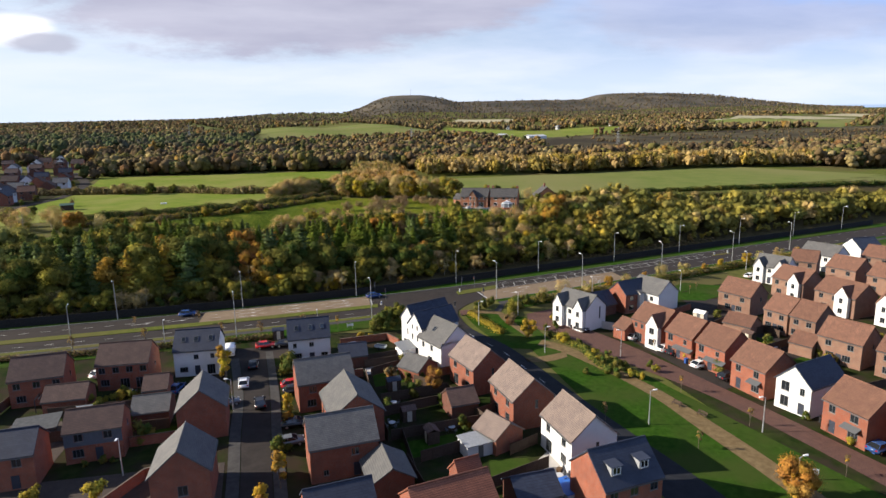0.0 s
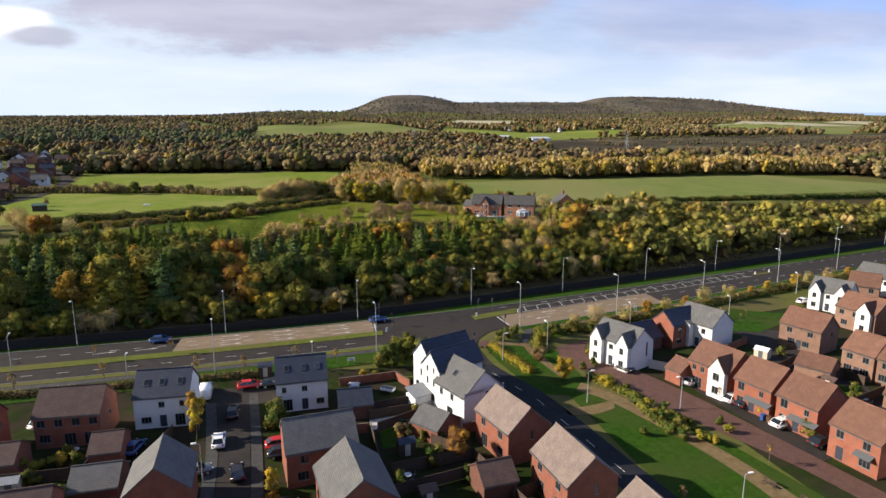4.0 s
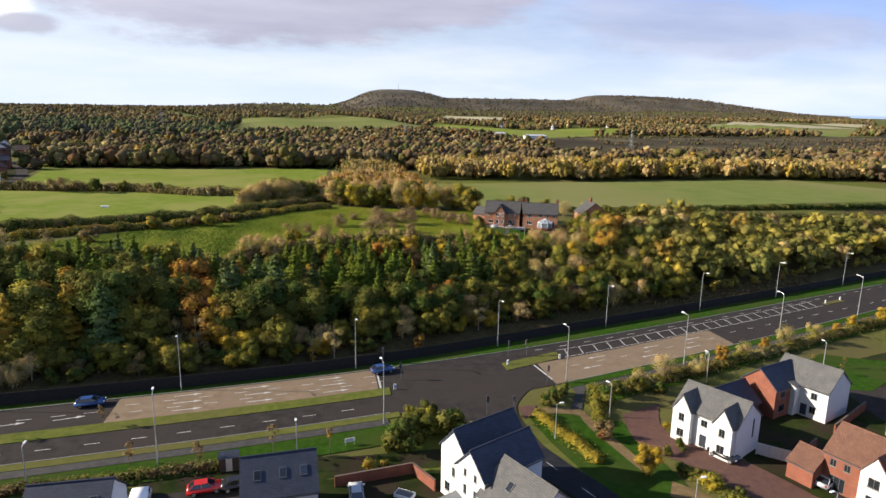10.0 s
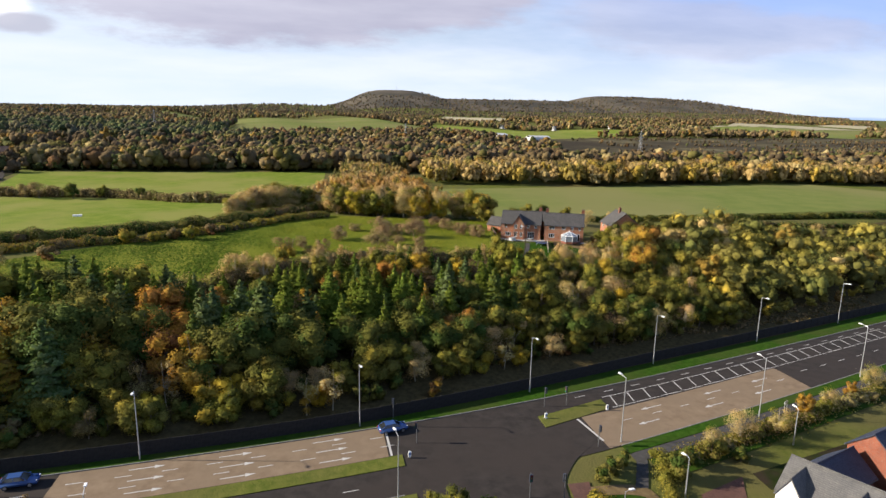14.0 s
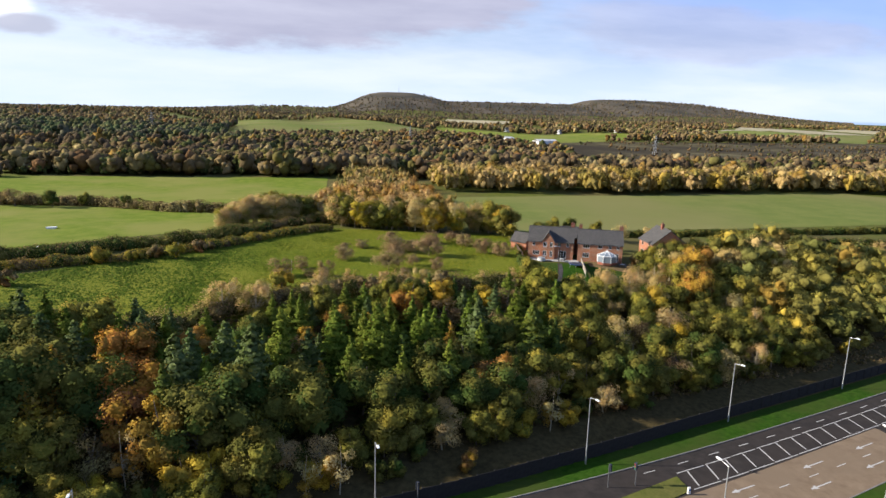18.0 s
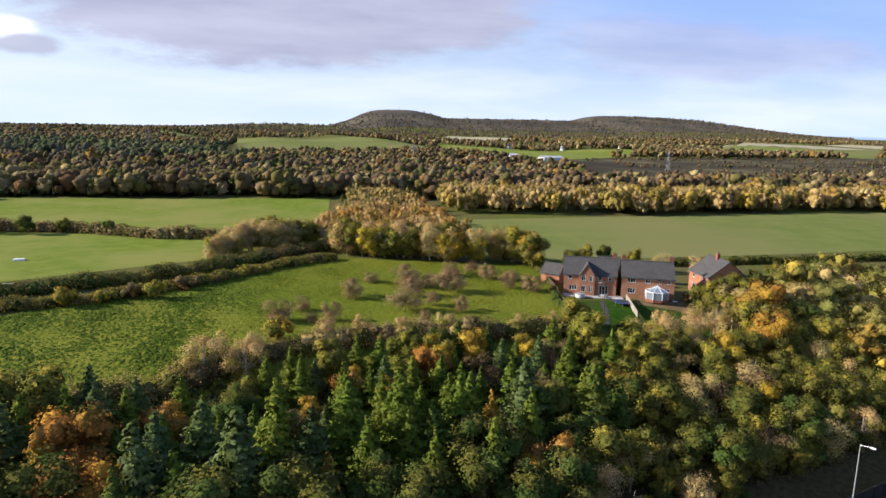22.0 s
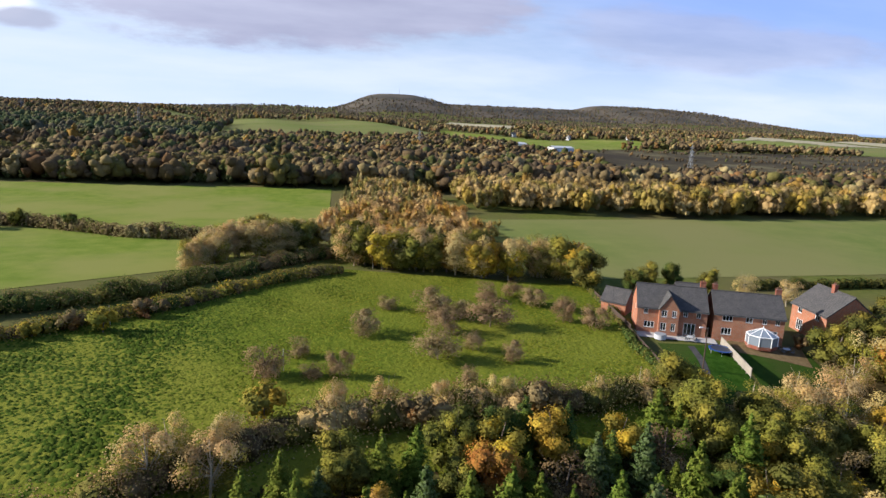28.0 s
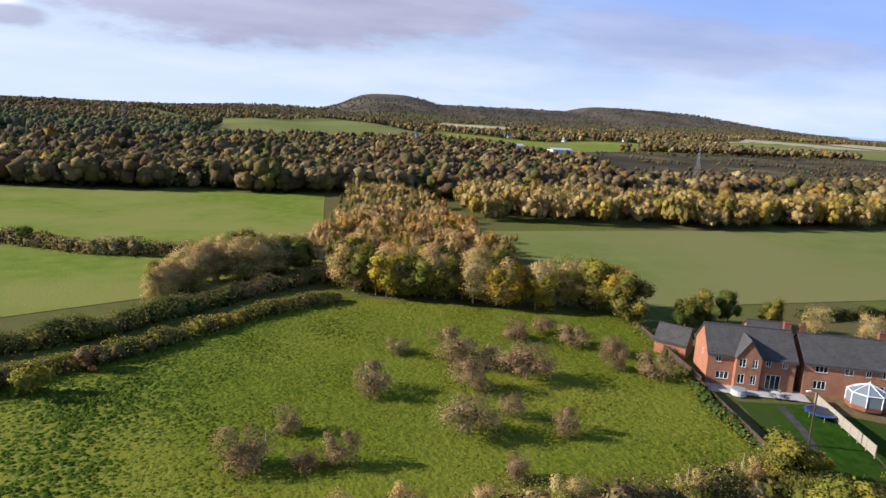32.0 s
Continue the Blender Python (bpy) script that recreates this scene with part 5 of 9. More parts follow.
def leaf_mesh(name, pos, size, tint, flat=0.35, stretch=1.0, out=None, loose=0.42, core=None):
    """Small leaf-clump faces, each a bent quad of its own, at given places; tint: a colour for each. core: lumps inside
    the crown, coloured darker as inner shade.
    """
    n = len(pos)
    nrm = rng.normal(size=(n, 3))
    if out is None:
        nrm[:, 2] = np.abs(nrm[:, 2]) + 0.3 * flat
    else:
        out = out / (np.linalg.norm(out, axis=1)[:, None] + 1e-9)
        nrm = nrm * loose + out
    nrm /= np.linalg.norm(nrm, axis=1)[:, None]
    a = np.cross(nrm, rng.normal(size=(n, 3)))
    a /= np.linalg.norm(a, axis=1)[:, None] + 1e-9
    b = np.cross(nrm, a)
    s = np.asarray(size)[:, None] * rng.uniform(0.7, 1.3, (n, 1))
    k = rng.uniform(0.55, 1.0, (n, 1)) * stretch
    v = np.empty((n, 4, 3))
    v[:, 0], v[:, 1] = pos - a * s, pos - b * s * k + nrm * s * 0.25
    v[:, 2], v[:, 3] = pos + a * s, pos + b * s * k
    V, L, starts = v.reshape(-1, 3), np.arange(4 * n), np.arange(0, 4 * n, 4)
    col = np.repeat(np.asarray(tint), 4, 0)
    N = None if out is None else np.repeat(nrm * 0.4 + out * 0.8, 4, 0)
    if core is not None:
        cv, cf, cc, cn = core
        starts = np.concatenate([starts, 4 * n + 3 * np.arange(len(cf))])
        L = np.concatenate([L, cf.reshape(-1) + 4 * n])
        V, col = np.concatenate([V, cv]), np.concatenate([col, cc])
        N = None if N is None else np.concatenate([N, cn])
    me = bpy.data.meshes.new(name)
    me.vertices.add(len(V))
    me.vertices.foreach_set("co", V.reshape(-1).astype(np.float32))
    me.loops.add(len(L))
    me.loops.foreach_set("vertex_index", L.astype(np.int32))
    me.polygons.add(len(starts))
    me.polygons.foreach_set("loop_start", starts.astype(np.int32))
    at = me.attributes.new("tint", "FLOAT_COLOR", "POINT")
    at.data.foreach_set("color", np.column_stack([col, np.ones(len(col))]).astype(np.float32).reshape(-1))
    me.materials.append(LEAF)
    if core is not None:
        me.materials.append(CLUMP)
        me.polygons.foreach_set("material_index", np.concatenate([np.zeros(n), np.ones(len(cf))]).astype(np.int32))
    me.update(calc_edges=True)
    me.validate()
    if N is not None:
        me.polygons.foreach_set("use_smooth", np.ones(len(starts), bool))
        N /= np.linalg.norm(N, axis=1)[:, None] + 1e-9
        me.normals_split_custom_set_from_vertices(N.astype(np.float32).tolist())
    return me


def crown_points(n, h0, h1, r, lumps, squash=1.0):
    """Points in the outer shells of several overlapping lobes, so that the outline is uneven and has gaps."""
    c = (h0 + h1) / 2
    lob = []
    for i in range(lumps):
        th, rr = rng.uniform(0, 2 * math.pi), r * math.sqrt(rng.uniform(0.03, 0.72))
        z = rng.uniform(h0 + 0.11 * (h1 - h0), h1 - 0.16 * (h1 - h0))
        f = 1 - abs((z - c) / (h1 - h0)) * 0.9
        lob.append((rr * math.cos(th) * f, rr * math.sin(th) * f, z, r * rng.uniform(0.26, 0.50)))
    which = rng.integers(lumps, size=n)
    L = np.array(lob)[which]
    d = rng.normal(size=(n, 3))
    d /= np.linalg.norm(d, axis=1)[:, None]
    d[:, 2] = np.where(rng.random(n) < 0.45, np.abs(d[:, 2]), d[:, 2])
    rad = L[:, 3] * (1 - 0.35 * rng.random(n) ** 2) * rng.uniform(0.72, 1.25, n)
    p = L[:, :3] + d * rad[:, None] * np.array([1, 1, squash])
    o = p - np.array([0, 0, c - 0.15 * (h1 - h0)])
    o /= np.linalg.norm(o, axis=1)[:, None]
    return p, lob, d * 0.75 + o * 0.55, which


def tints(n, colours, jitter=0.18):
    c = np.array(colours)[rng.integers(len(colours), size=n)]
    return np.clip(c * rng.uniform(1 - jitter, 1 + jitter, (n, 1)), 0.005, 0.8)


def limb_mesh(name, h, r0, lobes, mat, twigs=0, spread=1.0):
    bm = bmesh.new()
    mid = Vector((rng.normal() * 0.03 * h, rng.normal() * 0.03 * h, 0.5 * h))
    tube(bm, (0, 0, -0.3), mid, r0, r0 * 0.65, 6)
    tube(bm, mid, mid + Vector((rng.normal() * 0.04 * h, rng.normal() * 0.04 * h, 0.42 * h)), r0 * 0.65, r0 * 0.15, 5)
    for x, y, z, q in lobes:
        t = rng.uniform(0.35, 0.8)
        base = mid * t * 1.2
        tube(bm, base, (x, y, z), r0 * 0.35, r0 * 0.08, 4)
        for k in range(twigs):
            d = Vector(rng.normal(size=3)) * q * 0.7
            p = Vector((x, y, z)).lerp(base, rng.uniform(0, 0.5))
            e = p + d + Vector((0, 0, q * 0.4))
            tube(bm, p, e, r0 * 0.09, 0.008, 3)
    me = bpy.data.meshes.new(name)
    bm.to_mesh(me)
    bm.free()
    me.materials.append(mat)
    return me


YELLOW = [(0.39, 0.275, 0.026), (0.33, 0.245, 0.03), (0.26, 0.21, 0.033)]
GOLD = [(0.35, 0.205, 0.030), (0.29, 0.168, 0.030), (0.255, 0.168, 0.038)]
ORANGE = [(0.36, 0.172, 0.036), (0.31, 0.15, 0.038), (0.34, 0.20, 0.048)]
OLIVE = [(0.125, 0.120, 0.024), (0.160, 0.146, 0.034), (0.095, 0.098, 0.020)]
LIME = [(0.205, 0.185, 0.028), (0.25, 0.21, 0.033), (0.155, 0.150, 0.025)]
GREEN = [(0.056, 0.087, 0.018), (0.081, 0.112, 0.025), (0.048, 0.067, 0.016)]
BROWN = [(0.175, 0.125, 0.052), (0.22, 0.165, 0.075), (0.135, 0.096, 0.045)]
BEIGE = [(0.36, 0.285, 0.115), (0.41, 0.33, 0.145), (0.29, 0.23, 0.092)]
PINE = [(0.064, 0.096, 0.024), (0.082, 0.118, 0.030), (0.104, 0.138, 0.036)]
FIR = [(0.082, 0.118, 0.014), (0.114, 0.150, 0.020), (0.150, 0.176, 0.026)]
BLUEPINE = [(0.096, 0.130, 0.050), (0.126, 0.158, 0.062), (0.076, 0.106, 0.038)]
THORN = [(0.225, 0.155, 0.075), (0.265, 0.19, 0.095), (0.18, 0.125, 0.058)]
STRAW = [(0.50, 0.35, 0.14), (0.45, 0.32, 0.12), (0.40, 0.275, 0.115)]
DUSK = [(0.085, 0.062, 0.036), (0.11, 0.078, 0.042), (0.065, 0.052, 0.032)]
RUST = [(0.21, 0.105, 0.036), (0.175, 0.092, 0.034), (0.25, 0.14, 0.045)]


def make_tree(name, label, h, r, colours, leaves, size, lobes=11, bare=0.0, trunk_r=0.16, low=0.06, twigs=0, bark=BARK, full=0.62):
    pts, lob, out, which = crown_points(leaves, h * low, h, r, lobes, squash=1.05)
    shade = tints(lobes, colours, 0.12)
    tone = shade[which] * rng.uniform(0.95, 1.05, (leaves, 1))
    core = None
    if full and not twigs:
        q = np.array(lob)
        # inner lumps a fifth darker than the leaves: crown shade put into their colour
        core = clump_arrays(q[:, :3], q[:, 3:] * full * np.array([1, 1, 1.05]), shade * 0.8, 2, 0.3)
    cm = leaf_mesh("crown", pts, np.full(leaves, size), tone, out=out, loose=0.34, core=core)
    tm = limb_mesh("trunk", h, trunk_r, lob, bark, twigs)
    return name, label, tm, cm


def make_conifer(name, label, h, r, colours, leaves, size, droop=0.12):
    """Whorls of bushy boughs round a straight stem, each bough a fan of needle sprays."""
    P, O = [], []
    tiers = int(h / 0.85)
    wsum = sum((1.12 - (k + 0.5) / tiers) for k in range(tiers))
    for k in range(tiers):
        f = (k + 0.5) / tiers
        z = h * (0.05 + 0.93 * f)
        rr = r * (1 - 0.95 * f ** 1.25)
        nb = int(rng.integers(5, 8)) if f < 0.8 else 4
        n = int(leaves * (1.12 - f) / wsum)
        th = rng.uniform(0, 6.3) + 2 * math.pi * np.arange(nb) / nb + rng.normal(size=nb) * 0.25
        ln = rr * rng.uniform(0.72, 1.18, nb)
        dz = rng.normal(size=nb) * 0.22
        b = rng.integers(nb, size=n)
        q = rng.random(n) ** 0.62
        side = rng.normal(size=n) * 0.24 * ln[b] * (1.1 - 0.5 * q)
        ct, st = np.cos(th[b]), np.sin(th[b])
        x, y = q * ln[b] * ct - side * st, q * ln[b] * st + side * ct
        zz = z + dz[b] - droop * q * ln[b] + 0.16 * q * q * ln[b] + np.abs(rng.normal(size=n)) * 0.20
        P.append(np.column_stack([x, y, zz]))
        O.append(np.column_stack([ct * (0.35 + 0.5 * q) - 0.5 * side * st, st * (0.35 + 0.5 * q) + 0.5 * side * ct, np.full(n, 0.75)]))
    pts, out = np.concatenate(P), np.concatenate(O)
    f = (np.arange(7) + 0.5) / 7
    rr = r * (1 - 0.95 * f ** 1.25)
    # lumps round the stem, tinted darker to stand for shade between the boughs
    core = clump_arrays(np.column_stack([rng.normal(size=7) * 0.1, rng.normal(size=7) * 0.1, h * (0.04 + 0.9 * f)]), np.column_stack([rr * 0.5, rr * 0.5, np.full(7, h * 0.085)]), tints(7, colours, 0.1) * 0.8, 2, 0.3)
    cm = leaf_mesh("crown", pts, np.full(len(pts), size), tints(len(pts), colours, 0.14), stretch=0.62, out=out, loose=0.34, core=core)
    bm = bmesh.new()
    tube(bm, (0, 0, -0.3), (0, 0, h * 0.97), 0.17, 0.02, 7)
    tm = bpy.data.meshes.new("trunk")
    bm.to_mesh(tm)
    bm.free()
    tm.materials.append(BARK)
    return name, label, tm, cm


KINDS = {
    "olive": [make_tree("tree", "olive green broadleaf tree turning for autumn", 8.5, 3.6, OLIVE + OLIVE + LIME, 5365, 0.137, 22) for i in range(3)],
    "lime": [make_tree("tree", "yellow-green broadleaf tree in autumn leaf", 8.0, 3.4, LIME + OLIVE, 5075, 0.133, 21) for i in range(2)],
    "yellow": [make_tree("yellow_tree", "bright yellow young autumn tree", 7.5, 2.7, YELLOW, 3915, 0.133, 19) for i in range(2)],
    "gold": [make_tree("yellow_tree", "golden orange larch-like autumn tree", 9.0, 2.7, GOLD, 4060, 0.133, 20) for i in range(2)],
    "larch": [make_conifer("larch", "golden larch with tiered boughs in autumn", 9.5, 2.8, GOLD + GOLD + YELLOW, 3600, 0.165) for i in range(2)],
    "orange": [make_tree("maple_tree", "large orange autumn maple tree", 9.0, 3.4, ORANGE + GOLD, 4785, 0.133, 22) for i in range(2)],
    "green": [make_tree("tree", "dark green broadleaf woodland tree", 8.5, 3.5, GREEN + OLIVE, 5075, 0.137, 21) for i in range(2)],
    "brown": [make_tree("bare_tree", "brown half-bare tree with thin twigs", 7.5, 3.1, BROWN + BROWN + BEIGE, 2755, 0.124, 17, twigs=5) for i in range(2)],
    "beige": [make_tree("bare_tree", "pale bare twiggy tree with few leaves", 7.0, 3.2, BEIGE + STRAW, 3335, 0.0996, 19, twigs=8, bark=BARK_PALE) for i in range(2)],
    "straw": [make_tree("bare_tree", "straw-coloured twiggy tree with thinning leaves", 7.5, 3.2, STRAW + STRAW + BEIGE + LIME, 4640, 0.104, 20, twigs=5, bark=BARK_PALE) for i in range(3)],
    "pine": [make_conifer("conifer", "tall dark green conifer with tiered boughs", 13.0, 3.7, PINE + FIR, 4350, 0.224) for i in range(2)],
    "fir": [make_conifer("conifer", "mid-green conifer with upswept boughs", 10.5, 3.1, FIR, 3770, 0.207) for i in range(3)],
    "bluepine": [make_conifer("conifer", "blue-green pine with soft boughs", 11.5, 3.6, BLUEPINE + PINE, 4060, 0.224) for i in range(2)],
    "thorn": [make_tree("shrub", "brown leafless twiggy hawthorn bush", 3.6, 2.0, THORN, 3000, 0.075, 16, low=0.0, twigs=12, trunk_r=0.07, bark=BARK_TAN) for i in range(3)],
    "bush": [make_tree("shrub", "dense olive green garden shrub", 2.6, 1.6, OLIVE + GREEN, 800, 0.15, 9, low=0.02, trunk_r=0.06) for i in range(2)],
    "ybush": [make_tree("shrub", "yellow leafed autumn shrub", 2.6, 1.6, YELLOW + LIME, 800, 0.15, 9, low=0.02, trunk_r=0.06) for i in range(2)],
    "rbush": [make_tree("shrub", "reddish brown low shrub", 2.2, 1.6, RUST + BROWN, 700, 0.14, 9, low=0.02, trunk_r=0.06) for i in range(1)],
    "rust": [make_tree("tree", "rust brown autumn tree with drying leaves", 8.0, 2.9, RUST + RUST + GOLD, 3900, 0.13, 19) for i in range(2)],
    "birch": [make_tree("birch", "slender pale-stemmed birch with thin yellow leaves", 9.0, 2.1, BEIGE + GOLD, 1450, 0.141, 12, twigs=6, bark=BARK_PALE, trunk_r=0.10) for i in range(2)],
    "column": [make_tree("tree", "narrow columnar yellow street tree", 5.0, 1.1, YELLOW + GOLD, 900, 0.15, 9, low=0.1, trunk_r=0.07) for i in range(2)],
    "sapling": [make_tree("sapling", "thin young street tree with few leaves", 3.6, 0.7, GOLD + BROWN, 120, 0.12, 6, low=0.4, trunk_r=0.035, twigs=3) for i in range(2)],
}
GROUPS = {"maple_tree": "autumn trees", "larch": "conifers of the roadside wood", "birch": "autumn trees", "bare_tree": "autumn trees", "yellow_tree": "autumn trees", "conifer": "conifers of the roadside wood", "shrub": "shrubs and bushes", "tree": "autumn trees", "sapling": "young saplings"}
placed = 0


def plant(kind, x, y, h=None, label="", wide=1.0, base=None):
    """One tree or bush as a thing of its own: an empty at its foot with trunk and crown."""
    global placed
    name, lab, tm, cm = KINDS[kind][int(rng.integers(len(KINDS[kind])))]
    full = {"olive": 8.5, "lime": 8, "yellow": 7.5, "gold": 9, "larch": 9.5, "orange": 9, "green": 8.5, "brown": 7.5, "beige": 7, "straw": 7.5, "pine": 13, "fir": 10.5, "bluepine": 11.5, "thorn": 3.6, "bush": 2.6, "ybush": 2.6, "rbush": 2.2, "rust": 8.0, "birch": 9, "column": 5, "sapling": 3.6}[kind]
    s = (h or full * rng.uniform(0.85, 1.15)) / full
    e = new(name)
    e.empty_display_size = 0.2
    z = ground_z(x, y) if base is None else base
    e.matrix_world = Matrix.LocRotScale((x, y, z), Euler((0, 0, rng.uniform(0, 6.28))), (s * wide, s * wide, s))
    tagged(e, label or lab, "shrub" if name == "shrub" else "tree", GROUPS[name])
    for nm, me in (("trunk", tm), ("crown", cm)):
        o = new(nm, me)
        o.parent = e
    placed += 1
    return e


def pick(weights):
    ks = list(weights)
    w = np.array([weights[k] for k in ks], float)
    return ks[int(rng.choice(len(ks), p=w / w.sum()))]


# the belt of wood beyond the main road
def wood_mix(x, s):
    if s < 14:
        return {"bush": 3, "ybush": 1.6, "rbush": 0.7, "lime": 2.4, "beige": 1.0, "brown": 0.4, "yellow": 0.5, "olive": 2.0}
    if x < 47:
        if s > 31:
            return {"fir": 6, "pine": 1.5, "bluepine": 1.6, "green": 2.0, "gold": 0.35, "orange": 0.2, "yellow": 0.25, "olive": 1.4, "brown": 0.6}
        if s > 20:
            return {"pine": 2.6, "bluepine": 2.6, "fir": 2.6, "larch": 1.0, "green": 2.4, "olive": 0.8, "gold": 0.5, "orange": 0.4, "rust": 0.3}
        return {"pine": 1.0, "bluepine": 1.0, "larch": 0.7, "olive": 2.0, "brown": 0.8, "lime": 1.2, "green": 2.6, "gold": 0.5, "rust": 0.4}
    return {"lime": 3.4, "olive": 4.4, "straw": 1.8, "yellow": 1.1, "brown": 0.8, "green": 2.0, "gold": 0.5, "rust": 0.3}


spots = []


def free(x, y, d):
    return all((x - a) ** 2 + (y - b) ** 2 > d * d for a, b in spots)


# the trees of the wood that stand out
for x, y, h in ((-36.4, 185.1, 11), (-16.8, 177.0, 13), (-11.0, 180.9, 12), (-6.9, 177.1, 14), (-23.8, 187.6, 10), (0.6, 182.3, 10)):
    spots.append((x, y))
    plant("bluepine", x, y, h, wide=1.25)
for x, y, h in ((-31.4, 187.1, 9), (-0.9, 194.8, 8), (4.8, 191.8, 9), (9.6, 189.6, 9), (14.4, 194.3, 8), (18.4, 194.7, 8), (21.5, 189.5, 9), (28.2, 192.5, 9), (37.7, 194.5, 10), (47.5, 199.7, 9), (12.0, 181.6, 10), (6.8, 180.0, 10), (39.4, 191.4, 9)):
    spots.append((x, y))
    plant("fir", x, y, h, wide=1.1)
for x, y, h in ((-31.5, 176.4, 12), (-34.3, 173.2, 10), (-32.2, 171.5, 9)):
    spots.append((x, y))
    plant("larch", x, y, h, wide=1.15)
for x, y, h in ((-25.7, 184.6, 10), (-16.4, 188.9, 7), (30.5, 180.0, 8), (17.5, 198.9, 7), (88.3, 215.4, 11), (5.7, 195.2, 6.5)):
    spots.append((x, y))
    plant("orange", x, y, h, wide=1.15)
for x, y, h in ((25.8, 178.8, 7), (-22.4, 171.9, 9), (21.5, 164.7, 3.5), (-30.7, 178.0, 8)):
    spots.append((x, y))
    plant("rust", x, y, h, wide=1.15)
for x, y, h in ((25.8, 203.3, 7), (69.9, 200.0, 7), (-14.0, 164.1, 6), (34.4, 203.7, 6), (55.8, 195.5, 6.5), (-10.8, 164.4, 6)):
    spots.append((x, y))
    plant("yellow", x, y, h, wide=1.15)
for x, y, h in ((-28.7, 167.6, 8.5), (-5.4, 164.8, 8), (44.7, 178.7, 7), (83.9, 191.5, 8), (119.1, 210.2, 7.5), (133.5, 215.6, 7), (85.1, 196.4, 7), (15.2, 170.9, 7), (63.6, 194.4, 7), (103.6, 203.0, 7)):
    spots.append((x, y))
    plant("lime", x, y, h, wide=1.15)
for x, y, h in ((33.9, 176.8, 6.5), (39.9, 178.8, 6), (84.6, 219.0, 8), (63.1, 210.6, 7), (71.7, 211.4, 7), (-14.7, 202.2, 6.5), (-8.9, 201.0, 6.5), (56.1, 209.6, 6), (74.9, 187.2, 5), (20.8, 172.6, 6)):
    spots.append((x, y))
    plant("straw", x, y, h, wide=1.15)
for x, y, h in ((18.1, 176.1, 9), (1.8, 172.6, 10), (-2.7, 173.8, 11), (12.8, 173.7, 9), (-13.3, 168.6, 11), (-25.4, 174.8, 11), (24.6, 181.6, 9), (45.3, 189.8, 8), (8.2, 176.4, 9), (-9.6, 171.4, 12), (19.1, 181.6, 9)):
    spots.append((x, y))
    plant("green", x, y, h, wide=1.15)
for x, y, h in ((52.4, 184.2, 7.5), (71.7, 191.8, 7.5), (82.0, 201.4, 7), (92.9, 192.9, 7.5), (112.0, 198.6, 7.5), (126.8, 204.2, 7.5), (37.5, 180.4, 8), (10.6, 168.6, 7.5), (27.1, 170.9, 7), (59.8, 183.7, 7), (41.7, 181.1, 7.5), (-33.3, 168.2, 8.5), (97.9, 190.9, 7)):
    spots.append((x, y))
    plant("olive", x, y, h, wide=1.15)
for x, y, h in ((0.4, 161.4, 7), (4.4, 162.4, 8), (-21.0, 166.0, 8), (36.0, 172.0, 7)):
    spots.append((x, y))
    plant("birch", x, y, h, wide=1.15)
wood_far = []
for trial in range(9000):
    x, s = rng.uniform(-140, 300), rng.uniform(8.0, 54)
    lim = 43 + 2 * math.sin(x * 0.09) + 3 * ramp(-20, 10, x) if x < 47 else 55 - 16 * ramp(115, 160, x) - 0.11 * max(x - 155, 0)
    if s > lim or s < barrier_off(x) + 4.5 + (3.0 if x > 12 else 0.0):
        continue
    y = y_far(x) + s
    dmin = 2.3 if s < 14 else ((3.8 if s < 31 else 3.1) if x < 47 else 3.6)
    if not free(x, y, dmin):
        continue
    if 48 < x < 82 and y > 206:
        continue
    spots.append((x, y))
    k = pick(wood_mix(x, s))
    if -84 < x < 96:
        hh = None
        if s < 14:
            hh = {"lime": 5.5, "beige": 5.0, "brown": 4.5, "yellow": 4.5, "olive": 5.5}.get(k)
        elif x > 50:
            hh = rng.uniform(5.5, 8.5)
        elif s > 31:
            hh = rng.uniform(5.0, 7.8) + 4.0 * ramp(-12, -40, x)
        elif k in ("pine", "bluepine", "fir"):
            hh = rng.uniform(9.5, 13.0) + 1.5 * ramp(-10, -40, x)
        else:
            hh = rng.uniform(7.0, 9.5) + 4.0 * ramp(0, -40, x)
        if k in ("brown", "beige"):
            hh = min(hh, 6.5)
        plant(k, x, y, hh, wide=rng.uniform(1.0, 1.25))
    else:
        k = {"beige": "olive", "brown": "green", "yellow": "lime", "straw": "lime", "gold": "olive"}.get(k, k) if rng.random() < 0.6 else k
        wood_far.append((x, y, 3.0 if s < 15 else rng.uniform(7, 10) + (2.5 if x < 0 else 0), k))

COLOURS = {"rust": RUST, "straw": STRAW, "dusk": DUSK, "olive": OLIVE, "lime": LIME, "yellow": YELLOW, "gold": GOLD, "orange": ORANGE, "green": GREEN, "brown": BROWN, "beige": BEIGE, "larch": GOLD, "pine": PINE, "fir": FIR, "bluepine": BLUEPINE, "bush": OLIVE, "ybush": YELLOW, "rbush": RUST, "birch": BEIGE, "thorn": BROWN}


